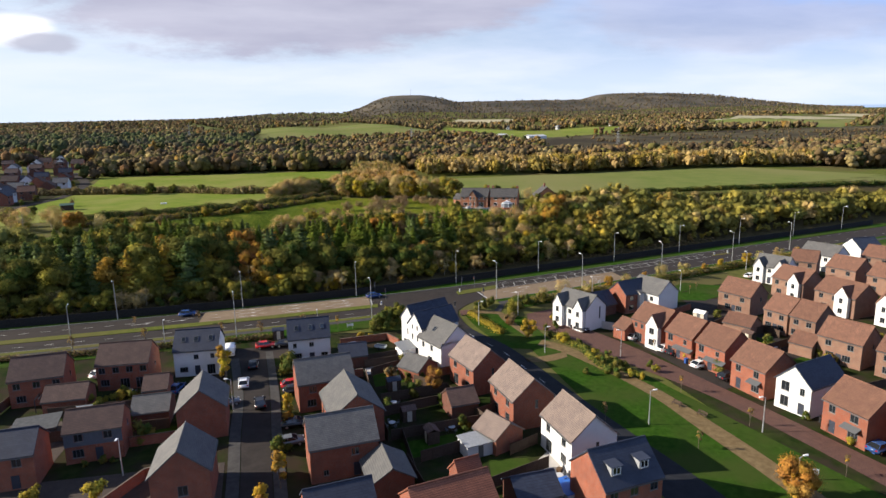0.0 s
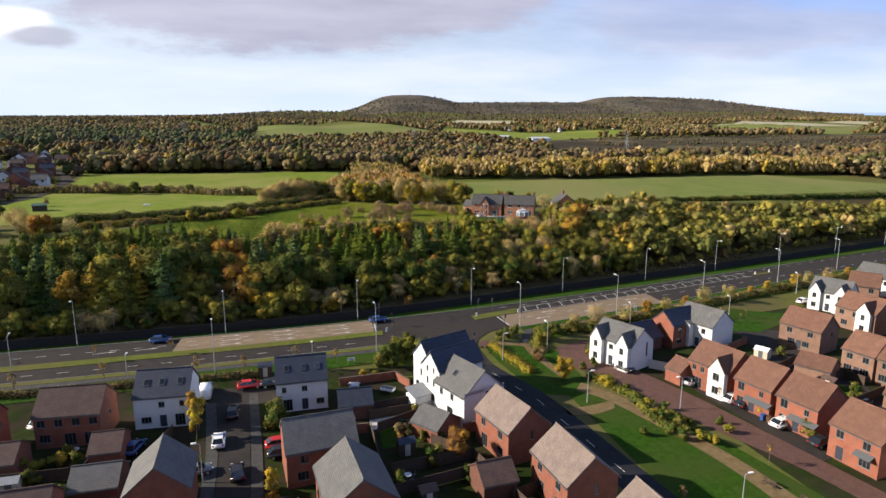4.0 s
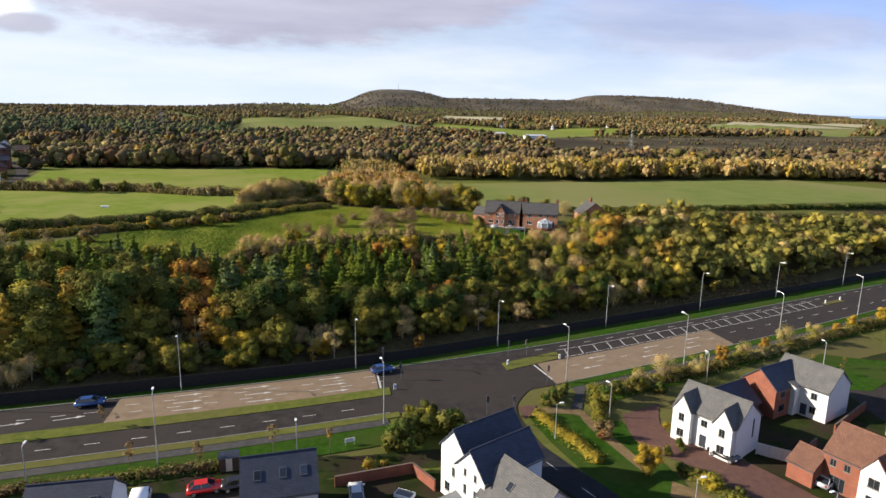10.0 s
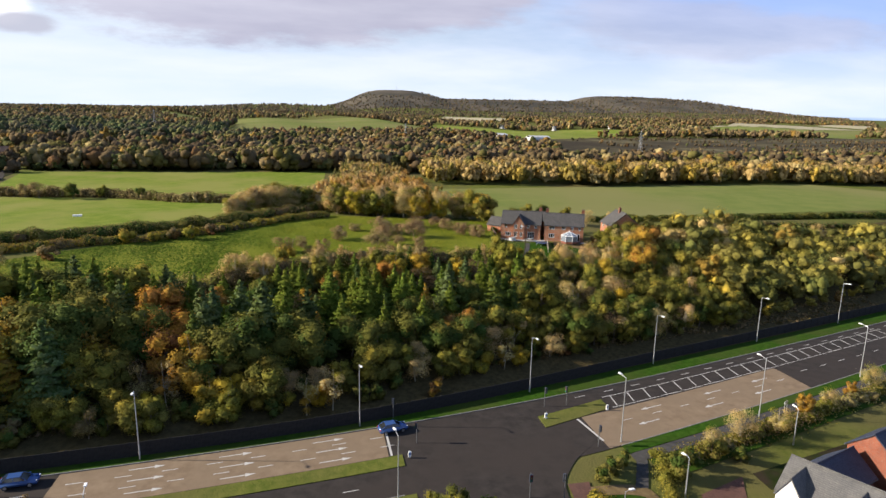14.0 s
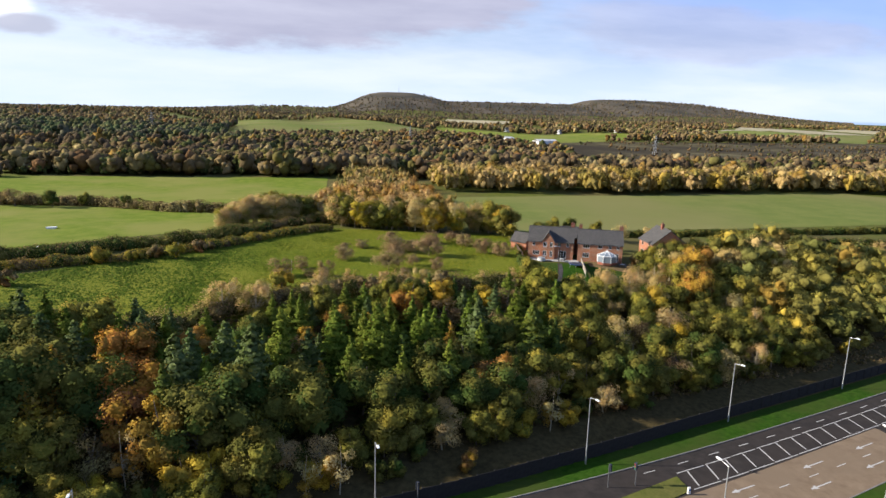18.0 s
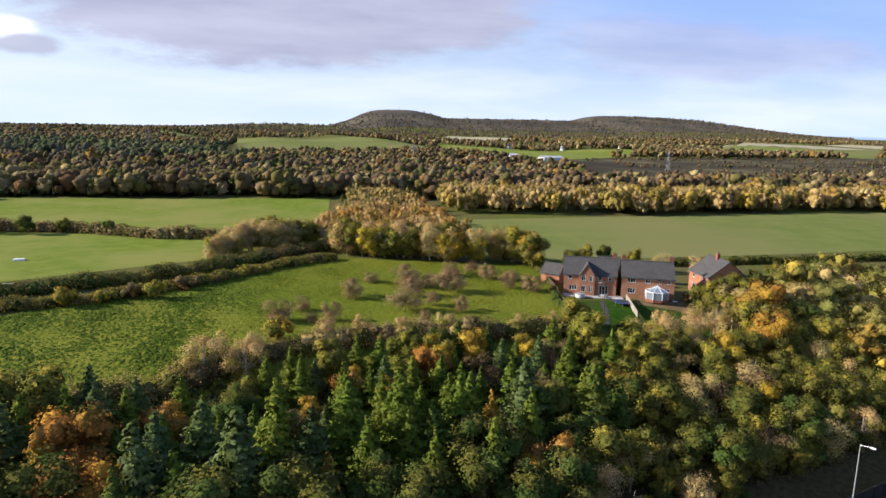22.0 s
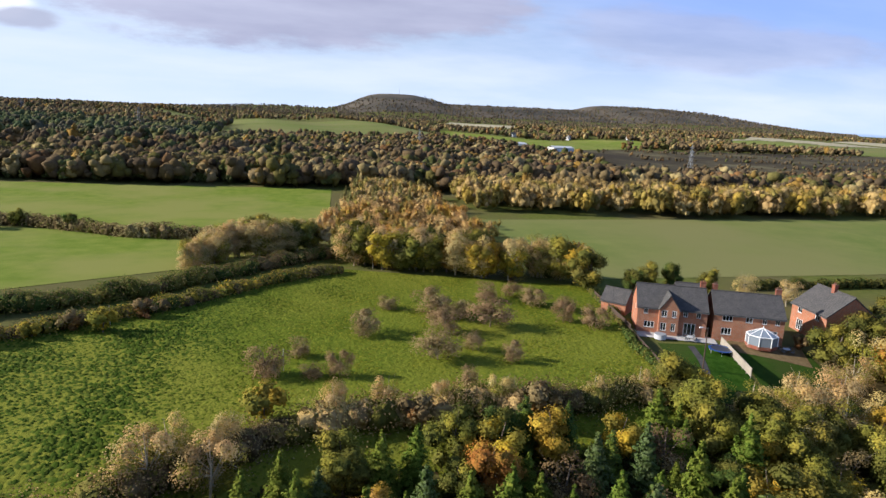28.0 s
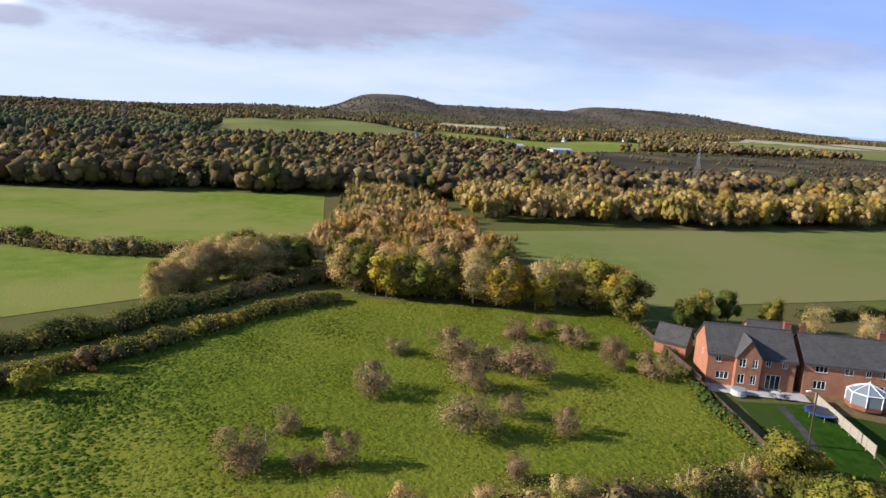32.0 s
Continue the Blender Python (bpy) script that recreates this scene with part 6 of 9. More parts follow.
def stand(name, label, trees, lobes, level=1, leaves=0, leaf=0.035, category="woodland", gain=1.0, rag=0.3, slim=1.0, fill=1.0, blend=0.0, mean=(0.13, 0.10, 0.045)):
    """Many trees too far off to be picked apart, as one object: each crown several ragged lumps, the nearer ones with leaves on them."""
    C, R, T = [], [], []
    P, D, S, TL = [], [], [], []
    for x, y, h, k in trees:
        z = ground_z(x, y)
        base = (np.array(COLOURS[k])[rng.integers(3)] * (1 - blend) + np.array(mean) * blend) * gain * rng.uniform(0.75, 1.2)
        if k in ("pine", "fir", "bluepine"):
            r = h * 0.27
            f = np.array([0.22, 0.45, 0.66, 0.86])
            c = np.column_stack([rng.normal(size=4) * 0.04 * h, rng.normal(size=4) * 0.04 * h, h * f])
            rad = np.column_stack([r * (1.12 - f), r * (1.12 - f), np.full(4, 0.19 * h)])
        else:
            r = h * rng.uniform(0.38, 0.54) * slim
            th, q = rng.uniform(0, 6.3, lobes), r * rng.uniform(0.35, 0.72, lobes)
            c = np.column_stack([q * np.cos(th), q * np.sin(th), h * rng.uniform(0.26, 0.88, lobes)])
            e = r * rng.uniform(0.26, 0.52, lobes)
            rad = np.column_stack([e, e, e * 0.95 / slim])
            c = np.concatenate([[[0, 0, 0.47 * h]], c])
            rad = np.concatenate([[[0.66 * r, 0.66 * r, 0.40 * h]], rad])
        c = c + np.array([x, y, z])
        t = base * rng.uniform(0.86, 1.14, (len(c), 1))
        C.append(c)
        R.append(rad)
        T.append(t)
        if leaves:
            w = rng.integers(len(c), size=leaves)
            u = rng.normal(size=(leaves, 3))
            u /= np.linalg.norm(u, axis=1)[:, None]
            u[:, 2] = np.where(u[:, 2] < -0.3, -u[:, 2], u[:, 2])
            P.append(c[w] + u * rad[w] * rng.uniform(0.85, 1.38, (leaves, 1)))
            D.append(u)
            S.append(np.full(leaves, leaf * h))
            TL.append(t[w] * rng.uniform(0.92, 1.08, (leaves, 1)))
    # lumps under leaves get a darker tint in place of shade inside the crowns
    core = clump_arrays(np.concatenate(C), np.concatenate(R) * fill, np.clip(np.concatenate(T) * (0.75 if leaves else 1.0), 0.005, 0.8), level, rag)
    if not leaves:
        v, f, t, d = core
        me = bpy.data.meshes.new(name)
        me.vertices.add(len(v))
        me.vertices.foreach_set("co", v.reshape(-1).astype(np.float32))
        me.loops.add(3 * len(f))
        me.loops.foreach_set("vertex_index", f.reshape(-1).astype(np.int32))
        me.polygons.add(len(f))
        me.polygons.foreach_set("loop_start", np.arange(0, 3 * len(f), 3, dtype=np.int32))
        at = me.attributes.new("tint", "FLOAT_COLOR", "POINT")
        at.data.foreach_set("color", np.column_stack([t, np.ones(len(t))]).astype(np.float32).reshape(-1))
        me.materials.append(CLUMP)
        me.update(calc_edges=True)
    else:
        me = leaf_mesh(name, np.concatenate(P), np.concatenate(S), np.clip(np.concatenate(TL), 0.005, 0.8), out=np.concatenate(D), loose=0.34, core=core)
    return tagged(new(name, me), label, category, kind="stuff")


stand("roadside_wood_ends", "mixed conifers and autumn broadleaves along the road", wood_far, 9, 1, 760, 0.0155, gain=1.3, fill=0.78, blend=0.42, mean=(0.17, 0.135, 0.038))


def hedge(name, line, height, width, colours, label, density=38, size=0.17):
    """A hedge: one twiggy section for each stretch of its line, with an uneven top."""
    root = tagged(new(name), label, "hedge", "field hedges")
    root.matrix_world = pose(line[0][0], line[0][1], ground_z(*line[0]))
    for (ax, ay), (bx, by) in zip(line, line[1:]):
        P, T, D = [], [], []
        ln = math.hypot(bx - ax, by - ay)
        n = int(ln * density * height)
        t = rng.random(n) * 1.02 - 0.01
        jit = rng.normal(size=n) * 0.22
        lat, up_ = rng.normal(size=n) * width * 0.36, rng.random(n) ** 0.75
        for i in range(n):
            x, y = ax + (bx - ax) * t[i], ay + (by - ay) * t[i]
            top = height * (0.78 + 0.42 * noise.noise(Vector((x * 0.22, y * 0.22, 3.1))))
            x2, y2 = x - (by - ay) / ln * lat[i] * (1.15 - 0.5 * up_[i]), y + (bx - ax) / ln * lat[i] * (1.15 - 0.5 * up_[i])
            P.append((x2, y2, ground_z(x2, y2) + top * up_[i]))
            D.append(((x2 - x) * 0.8, (y2 - y) * 0.8, 0.35 + 0.5 * up_[i]))
            q = noise.noise(Vector((x * 0.13, y * 0.13, 7.7)))
            pal = colours[int(min(max(q * 0.62 + 0.5 + jit[i], 0), 0.999) * len(colours))]
            T.append(pal[int(rng.integers(len(pal)))])
        P, T = np.array(P) - np.array(root.matrix_world.translation), np.array(T) * rng.uniform(0.88, 1.12, (len(T), 1))
        m = max(2, int(ln / 0.9))
        cc, cr, ct = [], [], []
        for i in range(m):
            x, y = ax + (bx - ax) * (i + rng.random()) / m, ay + (by - ay) * (i + rng.random()) / m
            top = height * (0.78 + 0.42 * noise.noise(Vector((x * 0.22, y * 0.22, 3.1))))
            cc.append((x + rng.normal() * width * 0.12, y + rng.normal() * width * 0.12, ground_z(x, y) + 0.36 * top))
            cr.append((width * 0.36, width * 0.36, 0.46 * top))
            q = noise.noise(Vector((x * 0.13, y * 0.13, 7.7)))
            pal = colours[int(min(max(q * 0.62 + 0.5 + rng.normal() * 0.1, 0), 0.999) * len(colours))]
            # core colour cut to 0.6: shade within the hedge painted in
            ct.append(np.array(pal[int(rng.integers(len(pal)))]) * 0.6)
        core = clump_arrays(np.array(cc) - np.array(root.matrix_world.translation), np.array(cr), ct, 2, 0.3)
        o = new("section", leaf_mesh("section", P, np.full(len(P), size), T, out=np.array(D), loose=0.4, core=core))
        o.parent = root
    return root


hedge("hedge", [(-92, 222), (-53, 239), (-41, 242.5), (-29.5, 251), (-22.7, 256), (-12, 267), (-3.7, 274), (6, 279)], 2.7, 3.2, [OLIVE, BROWN, LIME, GREEN, YELLOW, BROWN], "trimmed mixed hedge in autumn colours beside the meadow", 105, 0.125)
hedge("hedge", [(-100, 236), (-60, 249), (-39, 258), (-31, 262), (-22, 271), (-9.5, 284), (6, 296)], 3.8, 4.2, [BROWN, GREEN, OLIVE, BROWN], "tall dark overgrown hedge along a sunken track", 85, 0.13)
hedge("hedge", [(-175, 354), (-120, 343), (-80, 337), (-49, 321), (-30, 318), (-16, 314)], 4.6, 3.0, [OLIVE, BROWN, BEIGE], "thin olive brown hedge with gaps", 30, 0.22)
hedge("hedge", [(-30, 196), (-22, 198), (-11, 204), (-4, 208.5), (5, 211), (18, 212), (31, 212.5), (49, 215)], 3.6, 4.6, [BEIGE, STRAW, OLIVE, BROWN], "bare straw brown hedge between meadow and wood", 110, 0.11)
hedge("hedge", [(58.5, 262), (55.5, 244), (51, 230), (50, 219)], 1.6, 1.6, [GREEN, OLIVE], "dark green garden hedge along the fence", 60)
hedge("hedge", [(96, 263), (150, 264), (220, 266), (320, 279)], 2.6, 2.6, [GREEN, OLIVE], "long dark green field hedge", 28, 0.22)
hedge("hedge", [(132, 253), (172, 250), (222, 254), (300, 264)], 2.2, 2.4, [OLIVE, GREEN, BROWN], "second dark hedge along a green strip", 28, 0.22)
hedge("hedge", [(x, y_far(x) + near_edge(x) - 6.6) for x in (52, 66, 80, 95, 115, 140, 170, 200)], 1.9, 3.0, [BROWN, BEIGE, LIME, OLIVE, BROWN], "brown and golden hedge beside the footway", 80, 0.14)
hedge("hedge", [(-80, 124.5), (-40, 125.5), (-10, 127.5)], 1.3, 1.6, [BROWN, OLIVE], "low brown hedge at the foot of the bank", 50)
hedge("hedge", [(35.7, 134.4), (38.0, 128.7), (39.9, 121)], 1.5, 2.0, [YELLOW, LIME, LIME], "clipped yellow-green beech hedge on the corner", 230, 0.085)
hedge("hedge", [(49.4, 141.4), (46.4, 135), (45.2, 130.5)], 1.6, 2.2, [OLIVE, LIME], "rounded green hedge by the paved lane", 190, 0.09)

# meadow bushes
for x, y, h, w in ((8.3, 239.5, 3.6, 1.0), (-5.6, 224.2, 3.6, 0.95), (-1.5, 230.7, 2.6, 0.8), (3.9, 223.9, 3.2, 0.7), (0.3, 223.4, 1.7, 1.2), (13.8, 252.3, 2.2, 1.2), (21.1, 248.5, 4.4, 1.1), (30.0, 241.5, 4.6, 1.0), (21.5, 239.0, 3.8, 0.9), (18.1, 228.0, 4.0, 1.0), (24.2, 231.0, 2.6, 0.8), (29.1, 226.6, 2.8, 0.8), (20.6, 218.7, 2.6, 0.7), (44.2, 243.3, 3.4, 0.7), (42.5, 253.0, 3.2, 1.1), (40.0, 259.1, 2.6, 1.0), (33.7, 256.9, 3.2, 1.0), (49.0, 240, 3.4, 1.0), (26, 246, 3.0, 1.0), (47, 249, 2.6, 1.0)):
    plant("thorn", x, y, h * 1.12, wide=w * 1.4)
for x, y, h in ((-13, 205, 5.5), (-8, 207, 4.5), (3, 211.5, 4.5), (9, 214, 4), (15, 213, 3.6), (23, 213, 4.2), (36, 214, 3.8), (43, 215, 4.0)):
    plant("straw", x, y, h * 1.1)
for x, y, h in ((-5, 212, 4), (-31, 243, 3.4), (-20, 258, 2.6), (-46, 239.5, 3.6), (-40, 241.5, 3.0)):
    plant("ybush", x, y, h)
for x, y, h in ((27, 210, 4.5), (12, 210.5, 3.5), (-27, 250, 2.8), (-36, 244.5, 2.8)):
    plant("rbush", x, y, h)

for x, y, k, h in ((-96, 226, "straw", 8.5), (-102, 219, "straw", 9.0), (-90, 220, "straw", 7.5), (-108, 224, "brown", 8), (-84, 214, "orange", 8), (-76, 214, "beige", 6), (-66, 218, "brown", 4.5), (-58, 222, "rbush", 3), (-112, 232, "olive", 7), (-118, 262, "green", 4), (-114, 290, "brown", 4), (-92, 334, "green", 6.5), (-105, 336, "brown", 7), (-111, 339, "brown", 6), (-82, 336, "olive", 5), (-66, 330, "green", 5)):
    plant(k, x, y, h, wide=1.15)

# row behind the meadow, and the copse behind it
for k in range(64):
    t = rng.random()
    x, y = 8 + 52 * t + rng.normal() * 1.5, 285 - 20 * t + rng.uniform(0, 9)
    plant(pick({"birch": 1, "olive": 1.6, "lime": 2, "gold": 1, "straw": 4, "yellow": 1.4}), x, y, rng.uniform(7.5, 11), wide=1.1)
plant("olive", 58.5, 263.5, 9.5, "broad oak with thinning olive brown leaves", 1.1)
for k in range(44):
    x = rng.uniform(-27, 3)
    y = 283 + (x + 24) * 0.95 + rng.uniform(-2, 9)
    plant(pick({"straw": 6, "beige": 1, "lime": 0.8}), x, y, 4.5 + 5.0 * math.sin(math.pi * (x + 30) / 36) * rng.uniform(0.75, 1.1), wide=1.15)
copse = []
for k in range(430):
    y = rng.uniform(300, 425)
    x = 3 + (y - 300) * 0.18 + rng.uniform(-6, 1) + rng.uniform(0, 50) * (1 - (y - 300) / 190)
    if not any(inside(q, x, y) for q in FIELDS.values()):
        copse.append((x, y, rng.uniform(4.8, 8.0), "pine" if y > 345 and x < 30 and rng.random() < 0.4 else pick({"gold": 2.0, "straw": 4.0, "lime": 1.4, "orange": 0.6, "pine": 1.2, "yellow": 1.0, "beige": 2})))
for k in range(760):
    t = rng.random()
    x = 60 + 300 * t
    y = 374 - 14 * min(t * 4, 1) + rng.uniform(-4, 34)
    if not any(inside(q, x, y, 2) for q in (FIELDS["long_pasture"],)):
        copse.append((x, y, rng.uniform(7.5, 12), pick({"straw": 5, "gold": 1.4, "yellow": 2.2, "lime": 1.8, "olive": 0.8, "beige": 1.0})))
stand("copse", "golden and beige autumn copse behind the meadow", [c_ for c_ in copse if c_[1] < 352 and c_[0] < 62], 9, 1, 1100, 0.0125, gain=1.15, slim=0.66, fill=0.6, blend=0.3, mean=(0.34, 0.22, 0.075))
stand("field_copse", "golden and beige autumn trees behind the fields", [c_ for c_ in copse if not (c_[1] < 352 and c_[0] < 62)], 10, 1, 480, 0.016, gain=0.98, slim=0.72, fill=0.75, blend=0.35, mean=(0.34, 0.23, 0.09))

mid = []
for k in range(26000):
    y = 330 * (1000 / 330) ** rng.random()
    x = rng.uniform(-0.72 * y - 60, 1.05 * y + 60)
    if y < 420 and -190 < x < 330:
        continue
    if any(inside(q, x, y, 3) for n_, q in FIELDS.items() if n_ != "heath") or (x < -100 and 560 < y < 680 and rng.random() < 0.8):
        continue
    if -300 < x < -160 and y < 540:
        continue
    if 225 < x < 345 and 690 < y < 905:
        continue
    hz = inside(FIELDS["heath"], x, y)
    if hz and noise.noise(Vector((x * 0.006, y * 0.03, 2.2))) < 0.12 and rng.random() < ramp(480, 640, y - 0.3 * x + 60):
        continue
    h = rng.uniform(7.0, 13.5) if not hz else rng.uniform(2, 5.5)
    q = noise.noise(Vector((x * 0.008, y * 0.008, 6.1)))
    if hz:
        mix = {"dusk": 6, "brown": 2, "green": 1.2, "rust": 0.5}
    elif x < -60 and y > 640:
        mix = {"dusk": 2.5, "green": 4, "olive": 3, "brown": 1.5}
    else:
        mix = {"dusk": 3, "brown": 3 + 3 * max(q, 0), "olive": 1.6, "beige": 1.2 - 2 * min(q, 0), "gold": 0.5, "rust": 0.9, "green": 1.2}
    mid.append((x, y, h, pick(mix)))
    if len(mid) > 7600:
        break
edge = []
for k in range(420):
    x = rng.uniform(-165, 62)
    y = 434 + rng.uniform(0, 46) + (0 if x > -150 else 10)
    edge.append((x, y, rng.uniform(3.5, 5.5) if y < 442 else rng.uniform(8, 12.5), "green" if y < 442 and x < -20 else pick({"straw": 1.6, "brown": 2.2, "olive": 2, "beige": 1.4, "gold": 0.7, "green": 1.0, "dusk": 1.6, "rust": 0.4})))
for k in range(110):
    x, y = rng.uniform(-340, -200), rng.uniform(530, 640)
    edge.append((x, y, rng.uniform(5, 9), pick({"green": 3, "dusk": 3, "olive": 1.5, "beige": 1})))
stand("field_edge_wood", "row of rounded autumn trees along the field's far edge", edge, 11, 1, 240, 0.021, gain=0.98, fill=0.85, blend=0.3)
stand("mid_woods", "continuous autumn woodland in browns, olive and gold", [m_ for m_ in mid if not (m_[0] < -60 and m_[1] > 640) and m_[2] > 5.6], 6, 1, gain=0.72, blend=0.35, mean=(0.115, 0.08, 0.045), rag=0.38)
stand("rise_woods", "dark green and grey woodland on the rise", [m_ for m_ in mid if m_[0] < -60 and m_[1] > 640], 6, 1, gain=0.85, blend=0.5, mean=(0.075, 0.082, 0.05), rag=0.38)
stand("heath_scrub", "low dark scrub and bare birches on the heath", [m_ for m_ in mid if m_[2] <= 5.6], 3, 1, gain=0.9, blend=0.5, mean=(0.085, 0.066, 0.04), rag=0.38)
far = []
for k in range(30000):
    y = 1000 * 2.6 ** rng.random()
    x = rng.uniform(-0.75 * y, 1.05 * y)
    if any(inside(q, x, y, 4) for q in FIELDS.values()):
        continue
    if noise.noise(Vector((x * 0.003, y * 0.003, 1.7))) < -0.32 and x > -100:
        continue
    far.append((x, y, rng.uniform(9, 15), pick({"olive": 0.8, "brown": 3.0, "dusk": 3, "green": 1.8, "gold": 0.5, "rust": 1.0, "beige": 0.9})))
    if len(far) > 9000:
        break
stand("far_woods", "distant woodland on the rising hills", far, 3, 1, gain=0.85, blend=0.45, mean=(0.12, 0.088, 0.045), rag=0.38)
hill = []
for k in range(9000):
    y = rng.uniform(2700, 4150)
    x = rng.uniform(-0.7 * y, 1.0 * y)
    if 380 < x < 700 and y > 3900:
        continue
    hill.append((x, y, rng.uniform(9, 15), pick({"brown": 3, "dusk": 3, "olive": 0.6, "green": 0.8})))
stand("hill_woods", "wooded flanks of the far hills", hill, 1, 1, gain=0.85, blend=0.6, mean=(0.09, 0.075, 0.055))

# tussocks of the meadow, rough verge grass and bracken: nobody could count them
def tufts(name, label, quad, n, size, colours, category="grass", lift=0.0):
    a, b, c, d = [np.array(p, float) for p in quad]
    u, v = rng.random((n, 1)), rng.random((n, 1))
    xy = (a * (1 - u) + b * u) * (1 - v) + (d * (1 - u) + c * u) * v
    keep = np.array([noise.noise(Vector((p[0] * 0.35, p[1] * 0.35, 5.0))) > -0.18 for p in xy])
    xy = xy[keep]
    z = np.array([ground_z(p[0], p[1]) for p in xy]) + lift
    sz = size * rng.uniform(0.5, 1.4, len(xy))
    pos = np.column_stack([xy, z + sz * 0.35])
    me = leaf_mesh(name, pos, sz, tints(len(xy), colours, 0.3), flat=0.0)
    return tagged(new(name, me), label, category, kind="stuff")


TUSSOCK = [(0.090, 0.120, 0.009), (0.120, 0.141, 0.013), (0.139, 0.150, 0.017), (0.070, 0.100, 0.008)]


def tussocks(name, label, quad, n, colours, skip=None):
    """Low domed clumps of long grass, each a five-sided mound leaning a little."""
    a, b, c, d = [np.array(p, float) for p in quad]
    u, v = rng.random((n, 1)), rng.random((n, 1))
    xy = (a * (1 - u) + b * u) * (1 - v) + (d * (1 - u) + c * u) * v
    east = np.array([ramp(-22, 4, p[0] - 0.25 * (p[1] - 230) + 9 * noise.noise(Vector((p[0] * 0.06, p[1] * 0.06, 2.0)))) for p in xy])
    big = (1.15 - 0.6 * east) * np.array([0.55 + 0.9 * max(noise.noise(Vector((p[0] * 0.11, p[1] * 0.11, 5.0))) + 0.35, 0) for p in xy])
    z = np.array([ground_z(p[0], p[1]) for p in xy])
    r, hgt = rng.uniform(0.22, 0.50, n) * (0.7 + 0.3 * big), rng.uniform(0.10, 0.26, n) * big
    V = np.empty((n, 6, 3))
    ph = rng.uniform(0, 6.3, n)
    for i in range(5):
        q = r * rng.uniform(0.75, 1.2, n)
        V[:, i] = np.column_stack([xy[:, 0] + q * np.cos(ph + i * 1.257), xy[:, 1] + q * np.sin(ph + i * 1.257), z - 0.05])
    V[:, 5] = np.column_stack([xy[:, 0] + rng.normal(size=n) * 0.09, xy[:, 1] + rng.normal(size=n) * 0.09, z + hgt])
    k = np.arange(n)[:, None, None] * 6
    F = (np.array([[0, 1, 5], [1, 2, 5], [2, 3, 5], [3, 4, 5], [4, 0, 5]])[None] + k).reshape(-1)
    me = bpy.data.meshes.new(name)
    me.vertices.add(6 * n)
    me.vertices.foreach_set("co", V.reshape(-1).astype(np.float32))
    me.loops.add(len(F))
    me.loops.foreach_set("vertex_index", F.astype(np.int32))
    me.polygons.add(5 * n)
    me.polygons.foreach_set("loop_start", np.arange(0, 15 * n, 3, dtype=np.int32))
    at = me.attributes.new("tint", "FLOAT_COLOR", "POINT")
    col = np.ones((n, 6, 4), np.float32)
    col[:, :, :3] = (tints(n, colours, 0.15) * (np.array([0.64, 0.80, 0.85]) * (1 - east[:, None]) + np.array([1.16, 1.08, 0.9]) * east[:, None]))[:, None, :]
    at.data.foreach_set("color", col.reshape(-1))
    me.materials.append(LEAF)
    me.update(calc_edges=True)
    me.validate()
    return tagged(new(name, me), label, "grass", kind="stuff")


tussocks("meadow_tussocks", "long tussocky meadow grass", FIELDS["meadow"], 52000, TUSSOCK)
tufts("wood_edge_grass", "tawny rough grass below the wood", [(-90, y_far(-90) + 4.0), (150, y_far(150) + 6.0), (150, y_far(150) + 14), (-90, y_far(-90) + 9)], 9000, 0.3, [(0.16, 0.12, 0.05), (0.12, 0.10, 0.03), (0.20, 0.15, 0.07)])
tufts("wood_undergrowth", "low brambles and saplings under the wood", [(-90, y_far(-90) + 10), (48, y_far(48) + 12), (50, 208), (-90, y_far(-90) + 46)], 26000, 0.30, [(0.050, 0.062, 0.016), (0.075, 0.070, 0.022), (0.040, 0.052, 0.014), (0.085, 0.060, 0.024)], "undergrowth", 0.3)
hedge("hedge", [(49.9, 117.4), (51.7, 112.6), (54.3, 107.5), (53.4, 100.7), (53.8, 95.3)], 1.3, 1.9, [OLIVE, GREEN, LIME, OLIVE], "low green shrub border along the gravel path", 150, 0.095)

# ---------------------------------------------------------------- roadside: barrier, lamps, signs
barrier = thing("noise_barrier", "long black timber barrier along the far verge", "barrier", pose(0, 0, 0))
bm = bmesh.new()
box(bm, -1.24, 1.24, -0.03, 0.03, 0.02, 2.15)
panel_me = bpy.data.meshes.new("barrier_panel")
bm.to_mesh(panel_me)
bm.free()
panel_me.materials.append(BARRIER)
bm = bmesh.new()
box(bm, -0.07, 0.07, -0.09, 0.09, -0.3, 2.25)
post_me = bpy.data.meshes.new("barrier_post")
bm.to_mesh(post_me)
bm.free()
post_me.materials.append(BARRIER)
x = -150.0
while x < 240:
    y = y_far(x) + barrier_off(x)
    ang = math.atan2(y_far(x + 1) - y_far(x - 1), 2)
    shared("barrier_panel", panel_me, barrier, pose(x + 1.25 * math.cos(ang), y + 1.25 * math.sin(ang), ground_z(x, y), 0, 0, math.degrees(ang)))
    shared("barrier_post", post_me, barrier, pose(x, y, ground_z(x, y), 0, 0, math.degrees(ang)))
    x += 2.5 * math.cos(ang)


